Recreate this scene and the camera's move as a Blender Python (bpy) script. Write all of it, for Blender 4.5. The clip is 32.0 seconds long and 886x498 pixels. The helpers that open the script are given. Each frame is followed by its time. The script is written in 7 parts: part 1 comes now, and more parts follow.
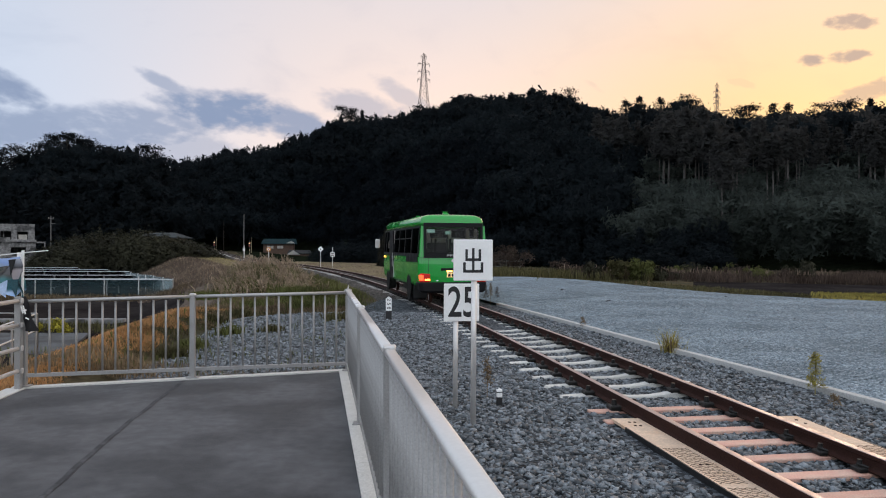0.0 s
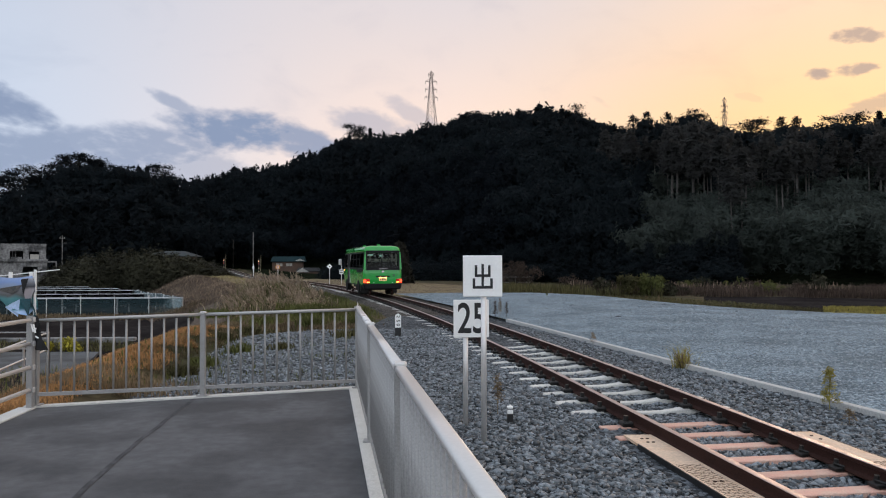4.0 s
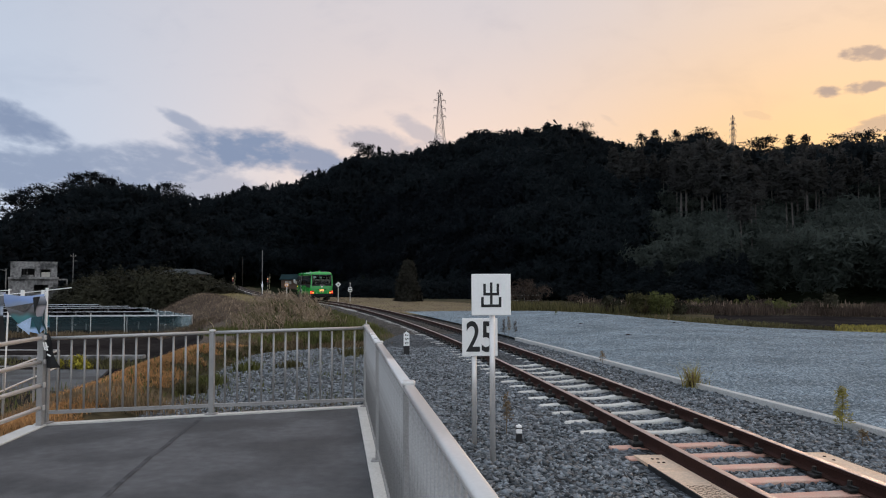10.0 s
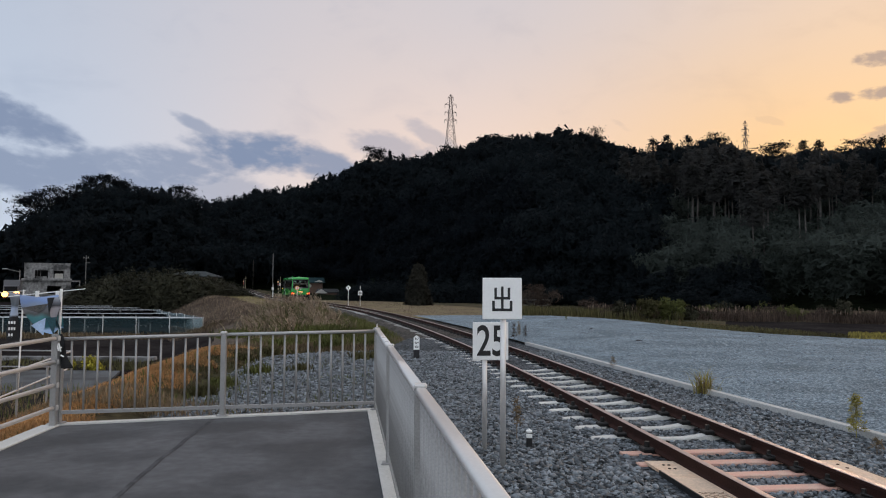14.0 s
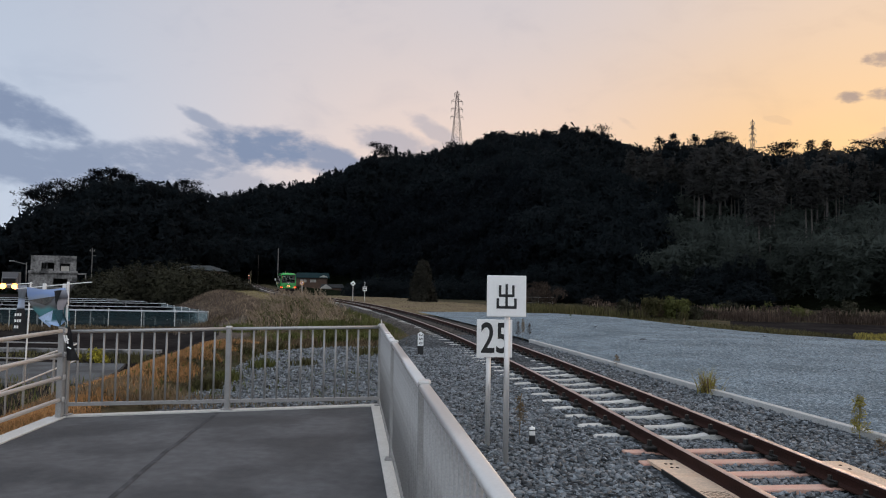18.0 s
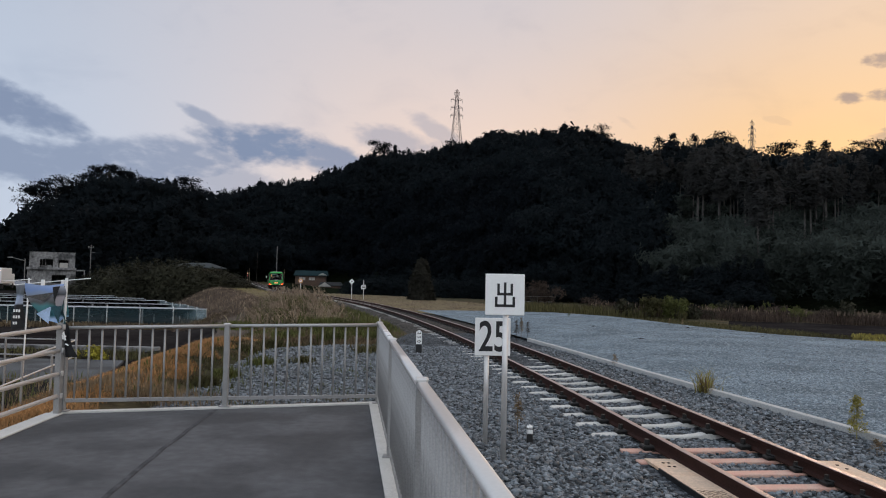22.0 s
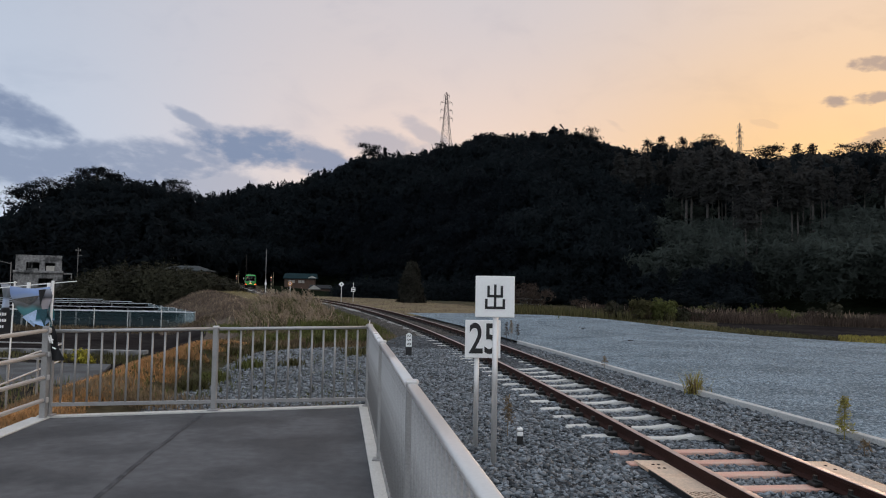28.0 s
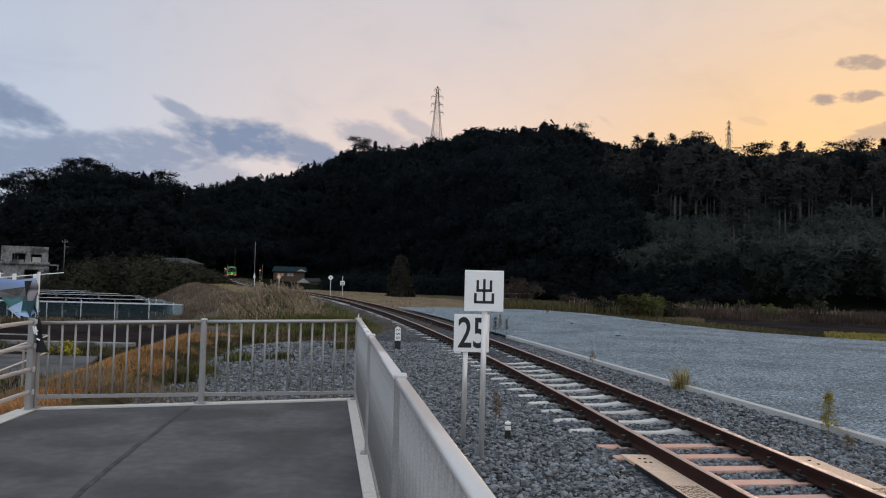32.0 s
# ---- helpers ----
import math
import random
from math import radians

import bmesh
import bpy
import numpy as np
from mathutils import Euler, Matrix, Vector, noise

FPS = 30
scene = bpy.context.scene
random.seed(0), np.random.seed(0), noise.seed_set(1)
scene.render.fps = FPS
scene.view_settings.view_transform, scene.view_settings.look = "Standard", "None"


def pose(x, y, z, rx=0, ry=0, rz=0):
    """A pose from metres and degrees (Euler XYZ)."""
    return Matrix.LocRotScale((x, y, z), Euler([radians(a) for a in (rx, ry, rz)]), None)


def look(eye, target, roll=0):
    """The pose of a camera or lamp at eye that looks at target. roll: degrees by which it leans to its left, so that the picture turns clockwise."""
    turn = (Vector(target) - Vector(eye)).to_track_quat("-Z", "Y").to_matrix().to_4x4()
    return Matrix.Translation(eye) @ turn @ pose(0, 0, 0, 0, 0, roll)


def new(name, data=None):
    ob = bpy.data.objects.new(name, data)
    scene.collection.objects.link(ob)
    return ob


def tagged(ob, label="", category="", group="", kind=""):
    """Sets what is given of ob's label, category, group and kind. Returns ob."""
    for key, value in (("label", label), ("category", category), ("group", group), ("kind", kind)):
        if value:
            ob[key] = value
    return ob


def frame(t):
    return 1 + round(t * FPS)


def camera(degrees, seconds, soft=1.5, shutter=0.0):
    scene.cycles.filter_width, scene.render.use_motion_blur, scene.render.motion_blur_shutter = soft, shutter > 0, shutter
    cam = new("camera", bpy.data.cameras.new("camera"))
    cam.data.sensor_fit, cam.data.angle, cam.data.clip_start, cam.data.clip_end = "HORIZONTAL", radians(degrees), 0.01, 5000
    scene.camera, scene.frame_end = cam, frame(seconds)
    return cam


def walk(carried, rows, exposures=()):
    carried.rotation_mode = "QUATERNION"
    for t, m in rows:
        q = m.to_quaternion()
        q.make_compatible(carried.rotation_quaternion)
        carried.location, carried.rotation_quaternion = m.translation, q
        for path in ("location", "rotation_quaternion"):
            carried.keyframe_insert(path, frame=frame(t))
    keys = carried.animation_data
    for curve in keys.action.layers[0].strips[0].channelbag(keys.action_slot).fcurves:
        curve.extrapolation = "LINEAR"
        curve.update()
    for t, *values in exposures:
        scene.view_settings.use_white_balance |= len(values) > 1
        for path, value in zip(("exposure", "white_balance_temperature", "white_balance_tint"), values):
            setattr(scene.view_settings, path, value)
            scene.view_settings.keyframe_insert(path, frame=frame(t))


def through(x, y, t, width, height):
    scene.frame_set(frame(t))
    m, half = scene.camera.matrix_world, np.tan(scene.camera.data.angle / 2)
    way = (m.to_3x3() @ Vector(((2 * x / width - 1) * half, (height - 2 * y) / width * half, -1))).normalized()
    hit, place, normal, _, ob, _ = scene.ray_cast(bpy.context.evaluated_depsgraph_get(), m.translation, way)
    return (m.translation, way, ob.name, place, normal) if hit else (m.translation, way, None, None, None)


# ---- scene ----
cam = camera(65.0, 32.0, soft=1.1)
PATH = [
    (0, (0.015, 0.035, 1.649), (0.085, 2.034, 1.645), 0.2),
    (0.5, (0.013, 0.037, 1.646), (0.074, 2.036, 1.651), 0.0),
    (1, (0.018, 0.025, 1.645), (0.08, 2.024, 1.654), -0.2),
    (1.5, (0.018, 0.019, 1.644), (0.085, 2.018, 1.659), -0.3),
    (2, (0.022, 0.025, 1.645), (0.09, 2.023, 1.666), -0.5),
    (2.5, (0.018, 0.026, 1.648), (0.083, 2.025, 1.676), -0.5),
    (3, (0.014, 0.026, 1.647), (0.072, 2.024, 1.681), -0.4),
    (3.5, (0.007, 0.032, 1.646), (0.058, 2.031, 1.685), -0.3),
    (5.5, (0.009, 0.017, 1.649), (0.041, 2.016, 1.706), -0.2),
    (6, (0.008, 0.013, 1.647), (0.035, 2.012, 1.71), -0.2),
    (6.5, (0.006, 0.014, 1.648), (0.028, 2.013, 1.717), -0.1),
    (7, (0.005, 0.017, 1.647), (0.023, 2.016, 1.718), -0.1),
    (7.5, (0.001, 0.015, 1.645), (0.018, 2.013, 1.717), -0.0),
    (8, (0.002, 0.02, 1.646), (0.021, 2.018, 1.717), -0.0),
    (8.5, (0.008, 0.008, 1.647), (0.03, 2.006, 1.721), -0.1),
    (9, (0.003, 0.012, 1.647), (0.027, 2.01, 1.725), -0.1),
    (9.5, (0.005, 0.005, 1.651), (0.029, 2.003, 1.737), -0.2),
    (10, (0.007, 0.015, 1.652), (0.028, 2.013, 1.747), -0.2),
    (10.5, (0.008, -0.001, 1.654), (0.027, 1.997, 1.756), -0.4),
    (11, (0.012, -0.003, 1.655), (0.029, 1.994, 1.761), -0.5),
    (11.5, (0.015, -0.007, 1.65), (0.03, 1.99, 1.758), -0.5),
    (12, (0.015, -0.008, 1.653), (0.026, 1.989, 1.76), -0.4),
    (12.5, (0.008, -0.001, 1.649), (0.014, 1.996, 1.755), -0.2),
    (13, (0.003, 0.002, 1.649), (0.003, 1.999, 1.756), -0.0),
    (13.5, (-0.005, 0.002, 1.649), (-0.01, 1.999, 1.757), 0.1),
    (14, (-0.006, 0.008, 1.646), (-0.014, 2.005, 1.753), 0.2),
    (14.5, (-0.011, -0.001, 1.646), (-0.02, 1.996, 1.748), 0.3),
    (16.5, (-0.002, -0.009, 1.65), (-0.016, 1.989, 1.739), 0.5),
    (17, (-0.005, -0.004, 1.649), (-0.023, 1.994, 1.741), 0.5),
    (17.5, (-0.005, -0.006, 1.649), (-0.027, 1.992, 1.744), 0.7),
    (18, (-0.007, -0.012, 1.65), (-0.029, 1.986, 1.747), 0.8),
    (18.5, (-0.009, -0.012, 1.649), (-0.028, 1.985, 1.747), 1.0),
    (19, (-0.004, -0.013, 1.648), (-0.021, 1.985, 1.746), 1.0),
    (19.5, (-0.004, -0.004, 1.647), (-0.018, 1.994, 1.743), 1.0),
    (20, (-0.005, -0.013, 1.648), (-0.016, 1.985, 1.743), 1.1),
    (20.5, (-0.003, -0.011, 1.646), (-0.015, 1.986, 1.74), 1.1),
    (21, (-0.001, -0.009, 1.645), (-0.015, 1.989, 1.739), 1.1),
    (21.5, (-0.009, -0.005, 1.647), (-0.025, 1.993, 1.74), 1.1),
    (22, (-0.004, -0.013, 1.645), (-0.023, 1.985, 1.738), 1.1),
    (22.5, (-0.002, -0.006, 1.648), (-0.021, 1.992, 1.738), 1.0),
    (23, (-0.005, -0.011, 1.648), (-0.024, 1.987, 1.738), 0.9),
    (23.5, (-0.003, -0.009, 1.643), (-0.022, 1.989, 1.735), 0.8),
    (24, (-0.002, -0.013, 1.648), (-0.021, 1.984, 1.742), 0.8),
    (24.5, (0.0, -0.004, 1.645), (-0.019, 1.993, 1.744), 0.8),
    (25, (-0.005, -0.019, 1.646), (-0.022, 1.978, 1.747), 0.8),
    (25.5, (-0.003, -0.012, 1.647), (-0.018, 1.985, 1.75), 0.8),
    (27.5, (-0.007, -0.001, 1.641), (-0.002, 1.996, 1.741), 1.0),
    (28, (-0.005, 0.0, 1.64), (0.005, 1.997, 1.741), 1.0),
    (28.5, (-0.005, -0.008, 1.644), (0.012, 1.99, 1.743), 1.0),
    (29, (-0.007, 0.004, 1.639), (0.016, 2.002, 1.738), 1.1),
    (29.5, (-0.007, 0.0, 1.639), (0.023, 1.997, 1.736), 1.2),
    (30, (-0.005, -0.002, 1.639), (0.029, 1.996, 1.735), 1.2),
    (30.5, (0.0, -0.014, 1.642), (0.037, 1.984, 1.736), 1.2),
    (31, (-0.002, -0.008, 1.642), (0.036, 1.99, 1.734), 1.3),
    (31.5, (-0.004, -0.008, 1.64), (0.034, 1.99, 1.73), 1.3),
    (32, (-0.003, 0.0, 1.639), (0.037, 1.997, 1.724), 1.4),
]
walk(cam, [(t, look(eye, target, roll)) for t, eye, target, roll in PATH], [(0, 0.27), (3, 0.25), (6, 0.17), (10, 0.09), (14, 0.02), (20, 0.0), (32, 0.0)])

# ---- world and light ----
SUN_AZ = 34.0      # degrees to the right of +y, behind the ridge
SUN_EL = 9.0


def make_world():
    w = bpy.data.worlds.new("dusk_sky")
    w.use_nodes = True
    scene.world = w
    nt = w.node_tree
    nt.nodes.clear()
    N, K = nt.nodes.new, nt.links.new

    def val(op, a, b=None, c=None):
        n = N("ShaderNodeMath")
        n.operation = op
        for i, v in enumerate((a, b, c)):
            if v is None:
                continue
            if isinstance(v, (int, float)):
                n.inputs[i].default_value = v
            else:
                K(v, n.inputs[i])
        return n.outputs[0]

    def mix(fac, a, b):
        n = N("ShaderNodeMix")
        n.data_type = "RGBA"
        for sock, v in ((n.inputs[0], fac), (n.inputs[6], a), (n.inputs[7], b)):
            if isinstance(v, (int, float)):
                sock.default_value = v
            elif isinstance(v, tuple):
                sock.default_value = (*v, 1)
            else:
                K(v, sock)
        return n.outputs[2]

    def smooth(x, lo, hi):
        n = N("ShaderNodeMapRange")
        n.interpolation_type = "SMOOTHSTEP"
        K(x, n.inputs[0])
        n.inputs[1].default_value, n.inputs[2].default_value = lo, hi
        return n.outputs[0]

    co = N("ShaderNodeTexCoord")
    sep = N("ShaderNodeSeparateXYZ")
    K(co.outputs["Generated"], sep.inputs[0])
    x, y, z = sep.outputs
    az = val("ARCTAN2", x, y)                       # 0 ahead, positive to the right
    el = val("ARCSINE", val("MINIMUM", val("MAXIMUM", z, -1.0), 1.0))
    # clear sky: cool to the left and above, pink in the middle, amber over the sunset
    low = mix(smooth(az, -0.60, 0.08), (0.565, 0.64, 0.775), (0.97, 0.73, 0.60))
    low = mix(smooth(az, -0.02, 0.50), low, (1.0, 0.60, 0.25))
    high = mix(smooth(az, -0.75, -0.05), (0.485, 0.565, 0.70), (0.68, 0.625, 0.645))
    high = mix(smooth(az, 0.0, 0.75), high, (0.90, 0.66, 0.48))
    clear = mix(smooth(el, 0.10, 0.42), low, high)
    back = smooth(val("ABSOLUTE", az), 0.9, 2.4)
    clear = mix(back, clear, (0.97, 1.05, 1.16))
    clear = mix(smooth(el, 0.45, 1.3), clear, (0.70, 0.77, 0.89))
    sky = N("ShaderNodeTexSky")
    sky.sky_type = "NISHITA"
    sky.sun_disc = False
    sky.sun_elevation, sky.sun_rotation = radians(SUN_EL), radians(SUN_AZ)
    nish = N("ShaderNodeVectorMath")
    nish.operation = "SCALE"
    K(sky.outputs[0], nish.inputs[0])
    nish.inputs[3].default_value = 0.08
    clear = mix(0.06, clear, nish.outputs[0])
    # drifting grey-blue cloud banks: each a ragged lens of azimuth, elevation, half-sizes, tilt, density
    comb = N("ShaderNodeCombineXYZ")
    K(val("MULTIPLY", az, 7.0), comb.inputs[0])
    K(val("ADD", val("MULTIPLY", el, 13.0), val("MULTIPLY", az, 0.9)), comb.inputs[1])
    nz = N("ShaderNodeTexNoise")
    nz.inputs["Scale"].default_value, nz.inputs["Detail"].default_value = 1.2, 8.0
    nz.inputs["Roughness"].default_value, nz.inputs["Distortion"].default_value = 0.55, 0.5
    K(comb.outputs[0], nz.inputs[0])
    nf = N("ShaderNodeTexNoise")
    nf.inputs["Scale"].default_value, nf.inputs["Detail"].default_value = 8.0, 7.0
    K(comb.outputs[0], nf.inputs[0])
    rag = val("ADD", val("MULTIPLY", val("SUBTRACT", nz.outputs[0], 0.5), 2.4), val("MULTIPLY", val("SUBTRACT", nf.outputs[0], 0.5), val("MULTIPLY_ADD", smooth(az, 0.1, 0.4), 1.7, 0.9)))
    total = None
    for a0, e0, sa, se, tilt, dens in CLOUDS:
        da, de = val("SUBTRACT", az, a0), val("SUBTRACT", el, e0)
        de = val("SUBTRACT", de, val("MULTIPLY", da, tilt))
        u, v = val("MULTIPLY", da, 1 / sa), val("MULTIPLY", de, 1 / se)
        d = val("SUBTRACT", val("ADD", 1.0, rag), val("ADD", val("MULTIPLY", u, u), val("MULTIPLY", v, v)))
        c = val("MULTIPLY", smooth(d, -0.15, 0.85), dens)
        total = c if total is None else val("MAXIMUM", total, c)
    total = val("MULTIPLY", total, smooth(val("MULTIPLY_ADD", nf.outputs[0], 0.45, val("MULTIPLY", nz.outputs[0], 0.7)), 0.0, 0.58))
    # thin high veil
    veil = val("MULTIPLY", smooth(nz.outputs[0], 0.48, 0.78), val("MULTIPLY", smooth(el, 0.1, 0.2), 0.14))
    total = val("MAXIMUM", total, veil)
    tint = mix(smooth(az, -0.1, 0.5), (0.225, 0.285, 0.42), (0.46, 0.35, 0.30))
    out = mix(total, clear, tint)
    bg = N("ShaderNodeBackground")
    K(out, bg.inputs[0])
    bg.inputs[1].default_value = 1.0
    K(bg.outputs[0], N("ShaderNodeOutputWorld").inputs[0])


CLOUDS = (
    # far-left bank, the long low bank, the hooked bank in the middle
    (-0.585, 0.205, 0.105, 0.030, -0.30, 0.95), (-0.70, 0.232, 0.08, 0.035, -0.2, 0.9), (-0.66, 0.175, 0.12, 0.030, -0.1, 0.55),
    (-0.550, 0.142, 0.170, 0.034, -0.05, 0.82), (-0.410, 0.152, 0.150, 0.036, 0.12, 0.78), (-0.68, 0.112, 0.10, 0.03, 0.0, 0.75), (-0.35, 0.128, 0.15, 0.030, 0.0, 0.50),
    (-0.265, 0.184, 0.110, 0.032, -0.08, 0.98), (-0.340, 0.213, 0.050, 0.011, -0.40, 0.66), (-0.180, 0.170, 0.085, 0.028, -0.30, 0.86), (-0.14, 0.150, 0.06, 0.025, -0.3, 0.6),
    (-0.075, 0.195, 0.075, 0.024, -0.20, 0.50), (-0.025, 0.216, 0.050, 0.016, -0.5, 0.40), (0.01, 0.190, 0.05, 0.016, -0.2, 0.3),
    (0.562, 0.274, 0.036, 0.010, -0.12, 0.85), (0.520, 0.235, 0.018, 0.0085, 0.0, 0.92), (0.564, 0.236, 0.026, 0.0095, 0.05, 0.85),
    (0.605, 0.196, 0.080, 0.012, 0.25, 0.62), (0.66, 0.25, 0.05, 0.012, 0.1, 0.6), (0.44, 0.215, 0.02, 0.006, -0.3, 0.18), (0.25, 0.222, 0.02, 0.006, -0.6, 0.16),
)
make_world()
sun_data = bpy.data.lights.new("sun", "SUN")
sun_data.energy, sun_data.angle, sun_data.color = 0.5, radians(20), (1.0, 0.74, 0.56)
sun = new("sun", sun_data)
a, e = radians(SUN_AZ), radians(SUN_EL + 5)
sun.matrix_world = look((60 * math.sin(a), 60 * math.cos(a), 60 * math.tan(e)), (0, 0, 0))

# ---- mesh tools ----


class Geo:
    """Collects vertices and faces for one mesh."""

    def __init__(self):
        self.v, self.f = [], []

    def add(self, verts, faces):
        n = len(self.v)
        self.v += [tuple(p) for p in verts]
        self.f += [tuple(i + n for i in q) for q in faces]
        return self

    def box(self, x0, x1, y0, y1, z0, z1, b=0.0, m=None):
        b = min(b, 0.45 * min(x1 - x0, y1 - y0, z1 - z0))
        if b <= 0:
            p = [(x, y, z) for x in (x0, x1) for y in (y0, y1) for z in (z0, z1)]
            q = [(0, 1, 3, 2), (4, 6, 7, 5), (0, 4, 5, 1), (2, 3, 7, 6), (0, 2, 6, 4), (1, 5, 7, 3)]
        else:
            p, q = [], []
            for i, (x, sx) in enumerate(((x0, 1), (x1, -1))):
                for j, (y, sy) in enumerate(((y0, 1), (y1, -1))):
                    for k, (z, sz) in enumerate(((z0, 1), (z1, -1))):
                        p += [(x, y + sy * b, z + sz * b), (x + sx * b, y, z + sz * b), (x + sx * b, y + sy * b, z)]

            def ix(i, j, k, c):
                return (i * 4 + j * 2 + k) * 3 + c
            for i in (0, 1):
                s = [ix(i, 0, 0, 0), ix(i, 0, 1, 0), ix(i, 1, 1, 0), ix(i, 1, 0, 0)]
                q.append(tuple(s if i == 0 else s[::-1]))
                s = [ix(0, i, 0, 1), ix(1, i, 0, 1), ix(1, i, 1, 1), ix(0, i, 1, 1)]
                q.append(tuple(s if i == 0 else s[::-1]))
                s = [ix(0, 0, i, 2), ix(0, 1, i, 2), ix(1, 1, i, 2), ix(1, 0, i, 2)]
                q.append(tuple(s if i == 0 else s[::-1]))
            for i in (0, 1):
                for j in (0, 1):
                    q.append((ix(i, j, 0, 0), ix(i, j, 0, 1), ix(i, j, 1, 1), ix(i, j, 1, 0)) if i != j else (ix(i, j, 0, 0), ix(i, j, 1, 0), ix(i, j, 1, 1), ix(i, j, 0, 1)))
                    q.append((ix(i, 0, j, 0), ix(i, 1, j, 0), ix(i, 1, j, 2), ix(i, 0, j, 2)))
                    q.append((ix(0, i, j, 1), ix(1, i, j, 1), ix(1, i, j, 2), ix(0, i, j, 2)))
            for i in (0, 1):
                for j in (0, 1):
                    for k in (0, 1):
                        q.append((ix(i, j, k, 0), ix(i, j, k, 1), ix(i, j, k, 2)))
        if m is not None:
            p = [m @ Vector(c) for c in p]
        return self.add(p, q)

    def tube(self, a, b, r0, r1=None, n=10, caps=True):
        a, b = Vector(a), Vector(b)
        r1 = r0 if r1 is None else r1
        d = (b - a).normalized()
        u = d.orthogonal().normalized()
        w = d.cross(u)
        p = []
        for c, r in ((a, r0), (b, r1)):
            for i in range(n):
                t = 2 * math.pi * (i + 0.5) / n
                p.append(c + u * (r * math.cos(t)) + w * (r * math.sin(t)))
        q = [(i, (i + 1) % n, n + (i + 1) % n, n + i) for i in range(n)]
        if caps:
            q += [tuple(range(n))[::-1], tuple(range(n, 2 * n))]
        return self.add(p, q)

    def bar(self, a, b, w, h, up=(0, 0, 1)):
        """A straight bar of section w x h from a to b."""
        a, b = Vector(a), Vector(b)
        d = (b - a).normalized()
        s = d.cross(Vector(up)).normalized() if abs(d.dot(Vector(up))) < 0.99 else Vector((1, 0, 0))
        t = s.cross(d)
        p = [c + s * (i * w / 2) + t * (j * h / 2) for c in (a, b) for i, j in ((-1, -1), (1, -1), (1, 1), (-1, 1))]
        return self.add(p, [(0, 1, 2, 3), (7, 6, 5, 4), (0, 4, 5, 1), (1, 5, 6, 2), (2, 6, 7, 3), (3, 7, 4, 0)])

    def sweep(self, path, section, closed=True, caps=True):
        """section: (side, up) pairs; path: (x, y, z) points, swept with upright sections."""
        n, k = len(section), len(self.v)
        pts = [Vector(p) for p in path]
        for i, p in enumerate(pts):
            d = (pts[min(i + 1, len(pts) - 1)] - pts[max(i - 1, 0)])
            d.z = 0
            d.normalize()
            s = Vector((d.y, -d.x, 0))
            for a, b in section:
                self.v.append(tuple(p + s * a + Vector((0, 0, b))))
        for i in range(len(pts) - 1):
            for j in range(n if closed else n - 1):
                a, b = k + i * n + j, k + i * n + (j + 1) % n
                self.f.append((a, b, b + n, a + n))
        if closed and caps:
            self.f += [tuple(range(k, k + n))[::-1], tuple(range(k + (len(pts) - 1) * n, k + len(pts) * n))]
        return self

    def prism(self, poly, z0, z1):
        n = len(poly)
        p = [(x, y, z0) for x, y in poly] + [(x, y, z1) for x, y in poly]
        q = [(i, (i + 1) % n, n + (i + 1) % n, n + i) for i in range(n)] + [tuple(range(n))[::-1], tuple(range(n, 2 * n))]
        return self.add(p, q)

    def mesh(self, name, mat, smooth=False):
        me = bpy.data.meshes.new(name)
        me.from_pydata(self.v, [], self.f)
        bm = bmesh.new()
        bm.from_mesh(me)
        bmesh.ops.recalc_face_normals(bm, faces=bm.faces)
        bm.to_mesh(me)
        bm.free()
        if smooth:
            me.polygons.foreach_set("use_smooth", [True] * len(me.polygons))
        if mat:
            me.materials.append(mat)
        return me


def part(name, geo, mat, parent=None, label="", smooth=False):
    ob = new(name, geo.mesh(name, mat, smooth) if isinstance(geo, Geo) else geo)
    if parent:
        ob.parent = parent
    if label:
        ob["label"] = label
    return ob


def thing(name, label, category, at=None, group="", kind=""):
    ob = new(name)
    ob.empty_display_size = 0.2
    if at is not None:
        ob.matrix_basis = at
    return tagged(ob, label, category, group, kind)


def solid(name, geo, mat, label, category="", group="", kind="", smooth=False):
    return tagged(part(name, geo, mat, None, "", smooth), label, category, group, kind)


def tri_mesh(name, verts, tris, mat):
    """A big triangle mesh straight from arrays."""
    me = bpy.data.meshes.new(name)
    verts, tris = np.asarray(verts, np.float32), np.asarray(tris, np.int32)
    me.vertices.add(len(verts))
    me.vertices.foreach_set("co", verts.ravel())
    me.loops.add(tris.size)
    me.loops.foreach_set("vertex_index", tris.ravel())
    me.polygons.add(len(tris))
    me.polygons.foreach_set("loop_start", np.arange(0, tris.size, 3, dtype=np.int32))
    me.polygons.foreach_set("loop_total", np.full(len(tris), 3, np.int32))
    me.update(calc_edges=True)
    me.materials.append(mat)
    return me


# ---- materials ----


